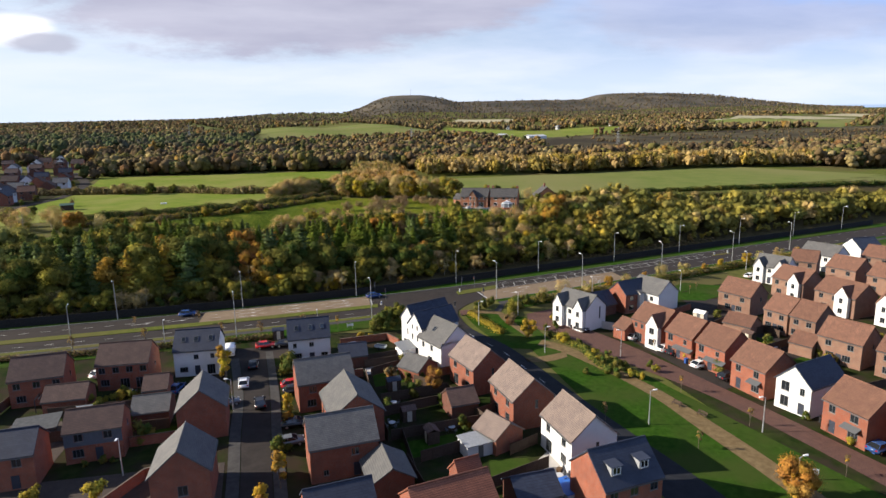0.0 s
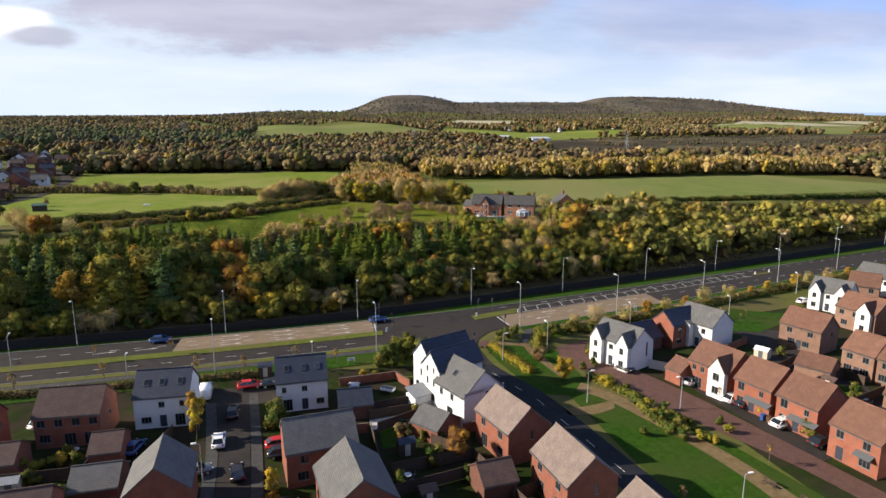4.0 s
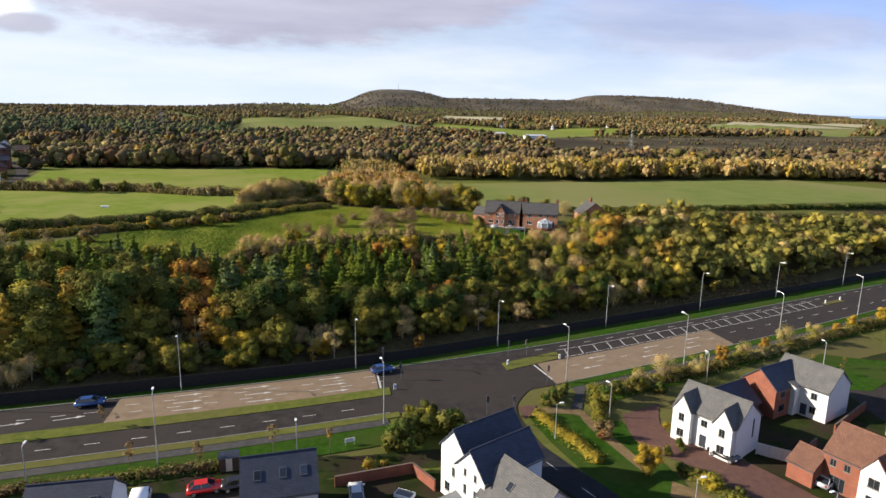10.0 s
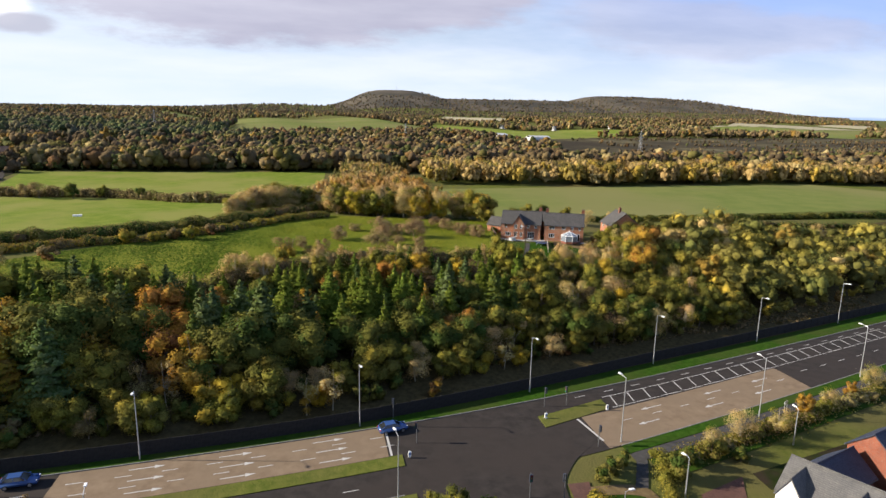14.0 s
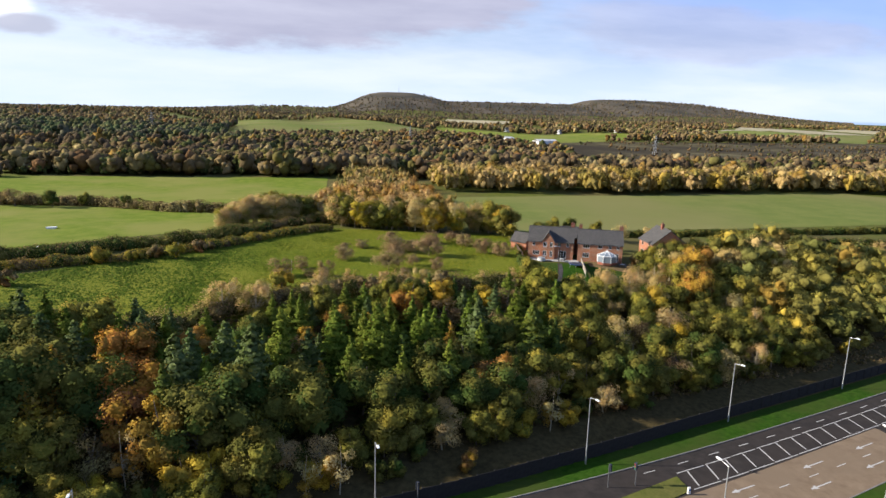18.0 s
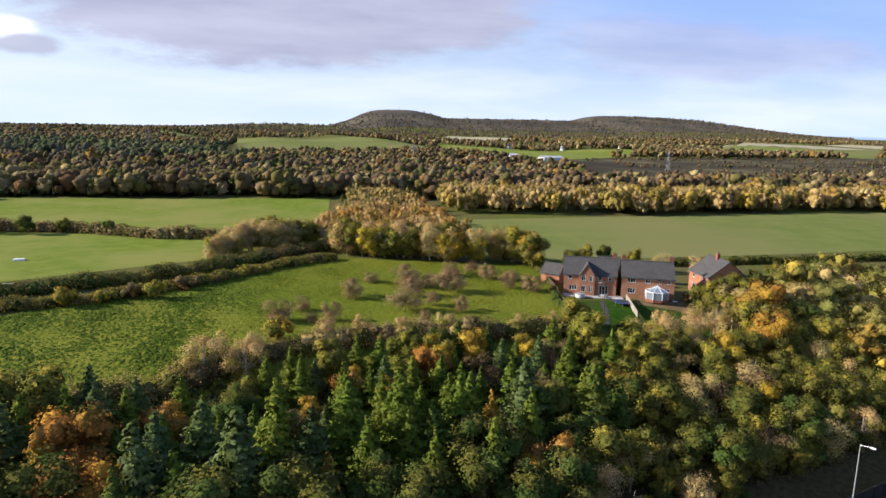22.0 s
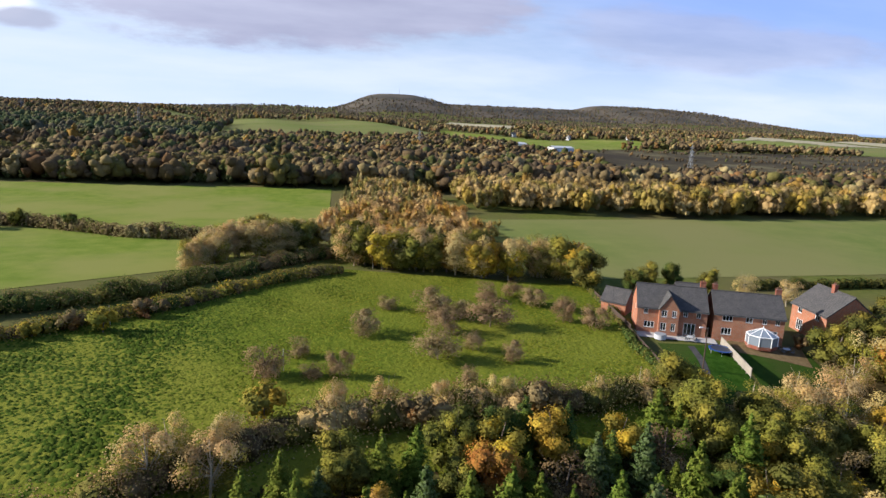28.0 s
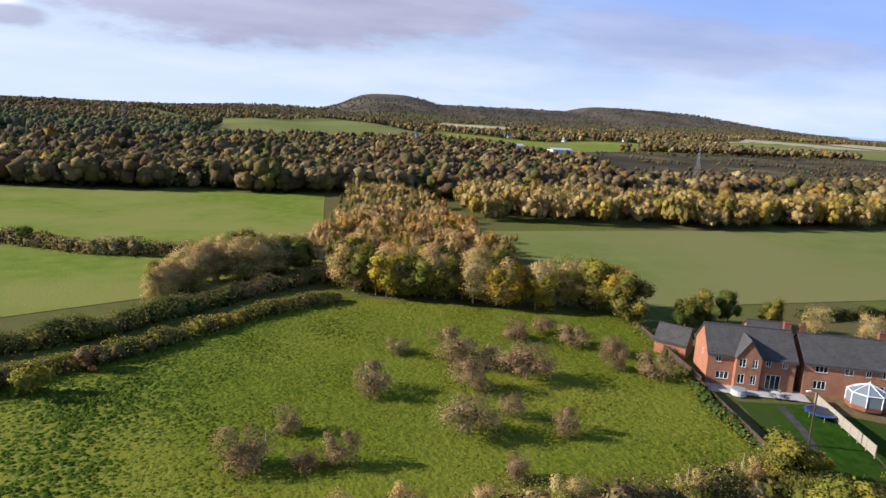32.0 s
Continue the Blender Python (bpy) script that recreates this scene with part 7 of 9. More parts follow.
def lamp_post(h, arm, label, name="street_lamp"):
    root = thing(name, label, "street lamp", pose(0, 0, -500), "street lamps")
    bm = bmesh.new()
    tube(bm, (0, 0, -0.3), (0, 0, 1.2), 0.11, 0.11, 10)
    part("base", bm, STEEL, root)
    bm = bmesh.new()
    tube(bm, (0, 0, 1.2), (0, 0, h), 0.085, 0.05, 10)
    part("pole", bm, STEEL, root)
    bm = bmesh.new()
    tube(bm, (0, 0, h - 0.05), (0, -arm, h + 0.18), 0.04, 0.035, 8)
    part("arm", bm, STEEL, root)
    bm = bmesh.new()
    box(bm, -0.15, 0.15, -arm - 0.62, -arm + 0.05, h + 0.12, h + 0.26)
    bmesh.ops.bevel(bm, geom=bm.edges[:], offset=0.04, segments=2, affect="EDGES")
    ln = part("lantern", bm, WHITE_PAINT, root, "pale grey flat lantern head")
    bm = bmesh.new()
    box(bm, -0.11, 0.11, -arm - 0.55, -arm - 0.1, h + 0.10, h + 0.12)
    part("lens", bm, UPVC, ln)
    return root


tall = lamp_post(10.0, 1.1, "tall galvanised street lamp on the main road")
short = lamp_post(5.6, 0.5, "short galvanised street lamp on the estate")
for x in (-141, -111, -81, -51.2, -21.5, 8.3, 38.1, 66.5, 96.3, 125.5, 156, 187, 218):
    y = y_far(x) + barrier_off(x) - 1.0
    copy_thing(tall, pose(x, y, ground_z(x, y), 0, 0, 8 if x < 20 else 16))
for x, y in ((-114, 121), (-84, 124.5), (-52.8, 127.5), (-19.6, 129.4), (11.2, 135.0), (45.5, 145.6), (71.4, 148.8), (102.0, 159.4), (134, 170), (166, 182)):
    copy_thing(tall, pose(x, y, ground_z(x, y), 0, 0, 190))
for x, y, a in ((45.3, 107.0, 90), (50.6, 74.3, 90), (66.1, 68.5, -90), (-26.8, 76.4, 0), (59.6, 101.7, -90), (36.3, 128.1, 90), (47.5, 132.7, 200), (71.0, 141.1, 180), (99.1, 144.1, 180), (131.2, 159.2, 180), (-14.9, 93.8, -90), (-1.5, 128.5, 0), (58.6, 53.0, 90), (-34, 126.5, 180)):
    copy_thing(short, pose(x, y, ground_z(x, y), 0, 0, a))
for t_ in (tall, short):
    for o in (*t_.children_recursive, t_):
        bpy.data.objects.remove(o)


def bollard(x, y):
    root = thing("keep_left_bollard", "white lit traffic bollard on an island", "bollard", pose(x, y, ground_z(x, y) + 0.1), "traffic bollards")
    bm = bmesh.new()
    box(bm, -0.22, 0.22, -0.12, 0.12, 0, 0.95)
    bmesh.ops.bevel(bm, geom=bm.edges[:], offset=0.06, segments=2, affect="EDGES")
    part("shell", bm, WHITE_PAINT, root)
    bm = bmesh.new()
    tube(bm, (0, -0.125, 0.62), (0, -0.14, 0.62), 0.15, 0.15, 14)
    part("sign_disc", bm, material("blue_sign", (0.02, 0.09, 0.35), rough=0.5), root, "blue round sign face")


for x, y in ((14.4, 146.8), (37.2, 154.2), (48.2, 155.2), (134.6, 180.4), (141.2, 182.4)):
    bollard(x, y)


def signal(x, y, a, label="traffic signal on a grey post by the junction"):
    root = thing("traffic_signal", label, "traffic light", pose(x, y, ground_z(x, y), 0, 0, a), "traffic signals")
    bm = bmesh.new()
    tube(bm, (0, 0, -0.2), (0, 0, 3.4), 0.06, 0.055, 8)
    part("post", bm, GREY_FRAME, root)
    bm = bmesh.new()
    box(bm, -0.2, 0.2, -0.28, -0.06, 2.3, 3.3)
    hd = part("signal_head", bm, DOOR_DARK, root)
    for k, c in enumerate(((0.25, 0.02, 0.01), (0.28, 0.14, 0.01), (0.01, 0.16, 0.06))):
        bm = bmesh.new()
        tube(bm, (0, -0.28, 3.12 - 0.31 * k), (0, -0.31, 3.12 - 0.31 * k), 0.1, 0.1, 10)
        part("signal_lens", bm, SIGNAL_COLOURS[k], hd)


SIGNAL_COLOURS = [material("signal_" + n, c, rough=0.4) for n, c in (("red", (0.25, 0.02, 0.01)), ("amber", (0.28, 0.14, 0.01)), ("green", (0.01, 0.16, 0.06)))]
for x, y, a in ((13.6, 158.6, 180), (38.6, 158.4, 100), (42.4, 158.2, 280), (16.0, 150.6, 260), (41.6, 145.0, 100), (27.6, 135.2, 0), (31.8, 134.4, 180)):
    signal(x, y, a)


def notice(x, y, a, w, h, z, label, cat="sign board"):
    root = thing("sign_board", label, cat, pose(x, y, ground_z(x, y), 0, 0, a), "sign boards")
    for s in (-1, 1):
        bm = bmesh.new()
        tube(bm, (s * w * 0.4, 0, -0.2), (s * w * 0.4, 0, z + h), 0.04, 0.04, 6)
        part("post", bm, STEEL, root)
    bm = bmesh.new()
    box(bm, -w / 2, w / 2, -0.07, -0.04, z, z + h)
    b = part("board", bm, WHITE_PAINT, root, "blank-looking white board")
    for k in range(3):
        bm = bmesh.new()
        box(bm, -w * 0.38, w * (0.36 - 0.08 * k), -0.078, -0.071, z + h * (0.70 - 0.24 * k), z + h * (0.80 - 0.24 * k))
        part("text_bar", bm, GREY_FRAME, b)


notice(5.8, 130.0, 10, 1.5, 0.6, 0.5, "low white name board on two posts")
notice(63.8, 56.0, -20, 1.0, 0.8, 0.8, "white notice board on the green")
notice(76.9, 149.5, 200, 0.9, 0.5, 1.5, "small white sign beside the footway")


def bench(x, y, a):
    root = thing("bench", "brown timber bench beside the gravel path", "bench", pose(x, y, ground_z(x, y), 0, 0, a), "benches on the green")
    for k in range(3):
        bm = bmesh.new()
        box(bm, -0.85, 0.85, -0.24 + 0.17 * k, -0.10 + 0.17 * k, 0.42, 0.46)
        part("seat_slat", bm, TIMBER, root)
    for k in range(2):
        bm = bmesh.new()
        box(bm, -0.85, 0.85, 0.28, 0.31, 0.58 + 0.17 * k, 0.70 + 0.17 * k)
        part("back_slat", bm, TIMBER, root)
    for s in (-0.7, 0.7):
        for yy in (-0.2, 0.26):
            bm = bmesh.new()
            box(bm, s - 0.04, s + 0.04, yy - 0.04, yy + 0.04, -0.05, 0.42 if yy < 0 else 0.88)
            part("leg", bm, TIMBER, root)


bench(58.4, 79.3, -70)
bench(60.2, 75.0, -72)


# ---------------------------------------------------------------- cars
def car_paint(name, c):
    return material(name, c, rough=0.25, spec=0.6)


PAINTS = {"white": car_paint("white_car_paint", (0.72, 0.72, 0.72)), "silver": car_paint("silver_car_paint", (0.42, 0.44, 0.46)), "black": car_paint("black_car_paint", (0.02, 0.02, 0.024)), "blue": car_paint("blue_car_paint", (0.03, 0.07, 0.20)), "red": car_paint("red_car_paint", (0.42, 0.02, 0.02)), "grey": car_paint("grey_car_paint", (0.12, 0.13, 0.14))}
HEADLAMP, TAILLAMP = material("headlamp_glass", (0.55, 0.56, 0.58), rough=0.15), material("tail_lamp", (0.25, 0.01, 0.01), rough=0.2)


def body_shell(bm, prof, half, tuck):
    """A hull lofted over its side outline; upper points lean in."""
    rows = []
    for sgn in (-1, 1):
        rows.append([bm.verts.new((x, sgn * (half - tuck * max(z - 0.85, 0)), z)) for x, z in prof])
    n = len(prof)
    bm.faces.new(rows[0])
    bm.faces.new(rows[1][::-1])
    for i in range(n):
        bm.faces.new((rows[0][i], rows[1][i], rows[1][(i + 1) % n], rows[0][(i + 1) % n]))
    bmesh.ops.recalc_face_normals(bm, faces=bm.faces)


def make_car(colour, van=False):
    word = "van" if van else "car"
    root = thing(word, f"{colour} parked {'panel van' if van else 'hatchback car'} with dark windows", word, pose(0, 0, -500), "parked vehicles")
    paint = PAINTS[colour]
    bm = bmesh.new()
    if van:
        prof = [(-2.5, 0.35), (2.4, 0.35), (2.5, 0.75), (2.35, 1.05), (1.7, 1.25), (1.05, 2.1), (0.8, 2.25), (-2.4, 2.25), (-2.5, 2.1)]
        hull_top = 0.06
    else:
        prof = [(-2.1, 0.32), (2.1, 0.32), (2.18, 0.62), (2.05, 0.82), (1.1, 0.95), (-1.75, 0.98), (-2.12, 0.9), (-2.16, 0.6)]
        hull_top = 0.0
    body_shell(bm, prof, 0.9 if not van else 0.98, hull_top)
    bmesh.ops.bevel(bm, geom=bm.edges[:], offset=0.05, segments=2, affect="EDGES")
    part("body", bm, paint, root, smooth=True)
    if not van:
        bm = bmesh.new()
        body_shell(bm, [(1.15, 0.93), (0.38, 1.40), (-1.25, 1.43), (-1.92, 0.96)], 0.86, 0.32)
        part("cabin_glass", bm, GLASS, root, "dark tinted windows all round")
        bm = bmesh.new()
        box(bm, -1.22, 0.36, -0.64, 0.64, 1.40, 1.46)
        bmesh.ops.bevel(bm, geom=bm.edges[:], offset=0.025, segments=1, affect="EDGES")
        part("roof", bm, paint, root)
        for s in (-1, 1):
            bm = bmesh.new()
            tube(bm, (1.12, s * 0.85, 0.95), (0.40, s * 0.68, 1.42), 0.035, 0.03, 5)
            part("windscreen_pillar", bm, paint, root)
            bm = bmesh.new()
            tube(bm, (-0.35, s * 0.85, 0.95), (-0.40, s * 0.68, 1.42), 0.04, 0.035, 5)
            part("door_pillar", bm, paint, root)
            bm = bmesh.new()
            tube(bm, (-1.85, s * 0.84, 0.97), (-1.28, s * 0.67, 1.43), 0.06, 0.05, 5)
            part("rear_pillar", bm, paint, root)
            bm = bmesh.new()
            box(bm, 0.86, 1.02, s * 0.98 - 0.1, s * 0.98 + 0.1, 0.93, 1.07)
            part("wing_mirror", bm, paint, root)
    else:
        bm = bmesh.new()
        slab(bm, [(1.72, -0.82, 1.30), (1.72, 0.82, 1.30), (1.12, 0.76, 2.06), (1.12, -0.76, 2.06)], 0.03)
        part("windscreen", bm, GLASS, root)
        for s in (-1, 1):
            bm = bmesh.new()
            box(bm, 0.55, 1.35, s * 0.955 - 0.02, s * 0.955 + 0.02, 1.3, 1.85)
            part("side_window", bm, GLASS, root)
    fx, rx = (2.15, -2.15) if not van else (2.46, -2.5)
    for s in (-1, 1):
        bm = bmesh.new()
        box(bm, fx - 0.14, fx - 0.02, s * 0.66 - 0.16, s * 0.66 + 0.16, 0.64, 0.80)
        part("headlight", bm, HEADLAMP, root)
        bm = bmesh.new()
        box(bm, rx + 0.0, rx + 0.10, s * 0.70 - 0.13, s * 0.70 + 0.13, 0.68, 0.90)
        part("tail_light", bm, TAILLAMP, root)
        for wx in ((1.35, -1.3) if not van else (1.55, -1.55)):
            bm = bmesh.new()
            tube(bm, (wx, s * 0.74, 0.32), (wx, s * 0.93, 0.32), 0.32, 0.32, 16)
            w = part("wheel", bm, RUBBER, root, "black rubber tyre")
            bm = bmesh.new()
            tube(bm, (wx, s * 0.925, 0.32), (wx, s * 0.945, 0.32), 0.21, 0.20, 12)
            part("rim", bm, ALLOY, w, "silver alloy wheel rim")
    return root


fleet = {c: make_car(c) for c in PAINTS}
fleet["van"] = make_car("white", True)
LANE = -68
for c, x, y, a in (
    ("white", -14.6, 104.0, 96), ("red", -12.6, 123.0, 8), ("black", -8.6, 123.2, 8), ("black", -10.6, 94.6, 100), ("red", -5.6, 101.6, 10), ("black", -5.0, 98.8, 8), ("grey", -16.2, 96.0, 20), ("white", -44.8, 92.7, 70),
    ("silver", 66.4, 113.2, 20), ("silver", 67.6, 110.4, 20), ("white", 70.2, 102.6, 18), ("black", 71.0, 100.4, 18), ("white", 72.0, 93.2, 14), ("black", 73.4, 87.0, 12), ("black", 58.2, 118.8, -66), ("blue", 78.4, 60.2, 12),
    ("white", 127.8, 152.6, 20), ("van", -19.7, 121.2, 95), ("blue", -26.4, 104.2, 80), ("white", -43.0, 115.0, 60), ("grey", -4.6, 80.0, 10), ("black", -4.2, 85.8, 5), ("white", 113.0, 121.0, 20), ("grey", 111.0, 117.4, 20), ("silver", 116.0, 113.0, 20), ("black", -14.0, 113.0, 95), ("silver", 6.0, 119.0, 90),
    ("blue", 13.0, 154.6, 12), ("blue", -34.4, 149.2, 6),
):
    copy_thing(fleet[c], pose(x, y, ground_z(x, y) + 0.05, 0, 0, a))
for r in fleet.values():
    for o in (*r.children_recursive, r):
        bpy.data.objects.remove(o)


# ---------------------------------------------------------------- garden walls, fences, garden plants
def fence_run(p, q, h=1.75, mat=TIMBER, label="weathered brown close-board garden fence", brick=False):
    a, b = Vector(p), Vector(q)
    ln = (b - a).length
    ang = math.degrees(math.atan2(b.y - a.y, b.x - a.x))
    root = thing("garden_wall" if brick else "garden_fence", label, "wall" if brick else "fence", pose(a.x, a.y, ground_z(a.x, a.y), 0, 0, ang), "garden boundaries")
    if brick:
        bm = bmesh.new()
        box(bm, 0, ln, -0.11, 0.11, -0.3, h)
        part("wall", bm, BRICK, root)
        bm = bmesh.new()
        box(bm, -0.03, ln + 0.03, -0.14, 0.14, h, h + 0.08)
        part("coping", bm, BRICK_DARK, root)
        return
    n = max(1, round(ln / 1.83))
    w = ln / n
    bm = bmesh.new()
    box(bm, 0.06, w - 0.06, -0.02, 0.02, 0.05, h)
    box(bm, 0.05, w - 0.05, -0.04, 0.04, h, h + 0.04)
    me = bpy.data.meshes.new("fence_panel")
    bm.to_mesh(me)
    bm.free()
    me.materials.append(mat)
    bm = bmesh.new()
    box(bm, -0.05, 0.05, -0.05, 0.05, -0.2, h + 0.08)
    pm = bpy.data.meshes.new("fence_post")
    bm.to_mesh(pm)
    bm.free()
    pm.materials.append(mat)
    for k in range(n):
        shared("fence_panel", me, root, pose(k * w, 0, 0))
        shared("fence_post", pm, root, pose(k * w, 0, 0))
    shared("fence_post", pm, root, pose(ln, 0, 0))


for p, q in (((9, 103), (16, 106.5)), ((8, 103), (8.6, 92)), ((10, 91), (22, 93)), ((8.6, 92), (10, 78)), ((10, 86), (24, 89.5)), ((10.5, 78), (26, 80)), ((14, 71), (28, 75)), ((12, 71), (14, 60)), ((20, 62), (31, 66)), ((-45, 97.5), (-31, 98)), ((-41, 88.5), (-24, 89.5)), ((-54, 97), (-54, 112)), ((-31, 98), (-30.5, 106)), ((-24, 99), (-22, 108)),
             ((86, 112), (94, 116)), ((84, 104), (98, 108)), ((86, 96), (98, 100)), ((85, 86), (97, 88)), ((88, 76), (100, 78)), ((86, 96), (89, 76)), ((95, 116), (98, 104)), ((110, 112), (118, 96)), ((7.6, 110), (15, 111.5))):
    fence_run(p, q)
for p, q in (((63.6, 119.0), (69.6, 113.2)),):
    fence_run(p, q, 1.8, RENDER_GREY, "pale grey close-board fence beside the white house")
for p, q in (((3.4, 121.6), (13.8, 123.0)), ((13.8, 123), (16, 118.5)), ((-19.2, 76.0), (-23.5, 74.8)), ((-23.5, 74.8), (-27.0, 68.0)), ((-28.4, 84.6), (-21.8, 85.2)), ((68.0, 115.8), (73.8, 119.0)), ((80, 122), (92, 128)), ((-0.5, 103), (7.5, 103.5)), ((22, 100.5), (26, 101.5))):
    fence_run(p, q, 1.5, label="red brick garden wall with coping", brick=True)
# play of shrubs and small trees on the estate
for k, x, y, h in (("ybush", 54.2, 100.6, 1.3), ("bush", 54.6, 98.4, 1.4), ("ybush", 56.8, 91.6, 1.3), ("bush", 54.4, 92.4, 1.5), ("bush", 55.8, 95.6, 1.6), ("bush", 54.2, 110.2, 1.0), ("ybush", 54.6, 107.4, 1.0), ("bush", 50.6, 121.0, 1.1), ("bush", 53.6, 94.4, 1.5), ("ybush", 57.8, 90.2, 1.2), ("bush", 51.6, 114.6, 1.2), ("ybush", 52.6, 112.8, 1.1), ("bush", 56.2, 97.8, 1.4), ("bush", 57.2, 95.0, 1.4), ("ybush", 55.0, 103.8, 1.1), ("bush", 56.8, 101.6, 1.2),
                   ("column", -18.6, 109.4, 5.4), ("column", -18.2, 105.8, 5.0), ("column", -5.2, 86.6, 4.8), ("column", -5.0, 68.6, 5.0), ("column", -6.4, 60.0, 5.0), ("bush", -6.6, 108.0, 3.0), ("bush", -6.9, 111.0, 2.4), ("rust", 19.6, 93.6, 3.8), ("bush", 16.0, 92.6, 2.2),
                   ("ybush", -36.6, 72.6, 1.9), ("ybush", -28.5, 71.4, 1.8), ("bush", -26.8, 85.6, 2.4), ("bush", -30.3, 90.4, 2.6), ("ybush", -33.6, 92.0, 2.0), ("bush", -37, 97, 2.0), ("bush", -35, 103.6, 1.6), ("bush", -22.5, 91.0, 2.0), ("orange", 57.8, 52.6, 5.2), ("yellow", 45.1, 116.9, 3.8), ("rbush", 44.0, 127.2, 2.0), ("bush", 38.2, 136.8, 1.7), ("bush", 40.5, 138.1, 1.8), ("bush", 42.4, 139.7, 1.8), ("bush", 16, 131.2, 2.6), ("bush", 19, 131, 2.6), ("bush", 21.8, 130, 2.2), ("bush", 12.6, 131, 2.2), ("olive", 15, 133, 2.8), ("bush", 18.4, 97.7, 1.6), ("bush", 15.6, 99.5, 1.4), ("bush", 49.2, 94.6, 1.2), ("bush", -30.6, 80.4, 0.9), ("bush", -29.2, 80.2, 0.8), ("bush", -33.0, 80.0, 0.7), ("bush", -5.7, 78.0, 2.2), ("ybush", -40.5, 101.0, 1.8), ("ybush", -38.0, 101.2, 1.6), ("ybush", -35.5, 101.5, 1.6), ("bush", -33.2, 101.6, 1.5), ("bush", 20.2, 88.0, 1.6), ("bush", 22.0, 79.0, 1.8), ("ybush", 24.4, 73.0, 1.4), ("bush", 10.6, 88.4, 1.6), ("bush", 16.0, 106.6, 1.8), ("bush", 26.0, 96.0, 1.6), ("rbush", 12.4, 101.0, 1.6), ("bush", 62.7, 95.8, 1.1), ("ybush", 62.2, 92.8, 1.1), ("bush", 53.4, 122.0, 1.4), ("ybush", 51.5, 112.3, 1.8), ("bush", 52.0, 138.4, 2.2), ("bush", 56.2, 139.6, 2.0), ("bush", 60.0, 138.4, 1.8), ("bush", 49.0, 136.4, 2.6),
                   ("olive", 17.4, 131.6, 4.0), ("bush", 14.4, 129.0, 3.2), ("bush", 20.4, 130.2, 3.2), ("bush", 11.6, 128.0, 2.4), ("bush", 22.6, 128.4, 2.6), ("ybush", 8.0, 124.6, 1.2), ("ybush", 10.2, 125.0, 1.0), ("bush", 63.4, 121.4, 0.9), ("bush", 56.0, 124.8, 0.9), ("ybush", 54.8, 128.0, 0.9), ("bush", 72.0, 96.4, 1.6), ("bush", 73.6, 89.4, 2.2), ("ybush", 71.4, 97.6, 1.4), ("bush", 69.0, 105.6, 1.2), ("bush", 75.4, 70.6, 1.0), ("ybush", 76.0, 62.6, 1.2), ("bush", 92.0, 100.0, 2.0), ("bush", 98.4, 92.0, 2.4), ("ybush", 97.0, 89.0, 2.0), ("bush", 90.0, 82.0, 2.0), ("bush", 94.0, 120.0, 1.6), ("olive", 108.0, 90.0, 4.0)):
    plant(k, x, y, h * 1.25)
for x, y, h in ((62.0, 83.8, 3.2), (53.8, 66.1, 3.2), (65.4, 70.5, 3.2), (68.4, 55.7, 3.2), (44.6, 77.0, 3.4), (68.0, 103.4, 2.6), (-22.7, 128.0, 4.6), (-13.8, 127.0, 4.6), (-4.8, 129.0, 4.8), (-38, 127.0, 4.6), (-52, 126, 4.4), (95, 142, 2.6), (100, 141, 2.6), (104, 144, 2.6), (98, 145.5, 2.6), (90, 141.5, 2.6), (-30, 141.5, 3.6), (-44, 140.0, 3.6), (3, 128, 4.2)):
    plant("sapling", x, y, h)
for x, k in ((57, "straw"), (63, "beige"), (71, "straw"), (79, "gold"), (85, "straw"), (92, "gold"), (99, "straw"), (107, "straw"), (116, "gold"), (124, "yellow"), (135, "yellow"), (142, "straw"), (151, "straw"), (160, "gold"), (172, "straw")):
    y = y_far(x) + near_edge(x) - 6.4 - 1.2 * math.sin(x)
    plant(k, x, y, rng.uniform(3.4, 5.2))

# lean-to, trailer and small garden things by the white houses
lt = thing("lean_to", "glazed grey lean-to against the white house", "lean-to", pose(16.6, 111.4, EST, 0, 0, 26))
bm = bmesh.new()
box(bm, -1.6, 1.6, -1.4, 1.4, 0, 2.2)
part("wall", bm, UPVC, lt)
bm = bmesh.new()
slab(bm, [(-1.8, -1.6, 2.2), (1.8, -1.6, 2.2), (1.8, 1.5, 3.2), (-1.8, 1.5, 3.2)], 0.08)
part("roof", bm, LEAD, lt)
for k in range(3):
    window(lt, pose(-1.05 + 1.05 * k, -1.42, 0.9), 0.9, 1.1)
tl = thing("trailer", "small white box trailer with grey cover", "trailer", pose(11.9, 117.4, EST, 0, 0, -35))
bm = bmesh.new()
box(bm, -1.2, 1.2, -0.7, 0.7, 0.5, 0.95)
part("box", bm, WHITE_PAINT, tl)
bm = bmesh.new()
box(bm, -1.1, 1.1, -0.6, 0.6, 0.951, 1.0)
part("cover", bm, GREY_FRAME, tl)
for s in (-1, 1):
    bm = bmesh.new()
    tube(bm, (0, s * 0.72, 0.3), (0, s * 0.9, 0.3), 0.3, 0.3, 12)
    part("wheel", bm, RUBBER, tl)

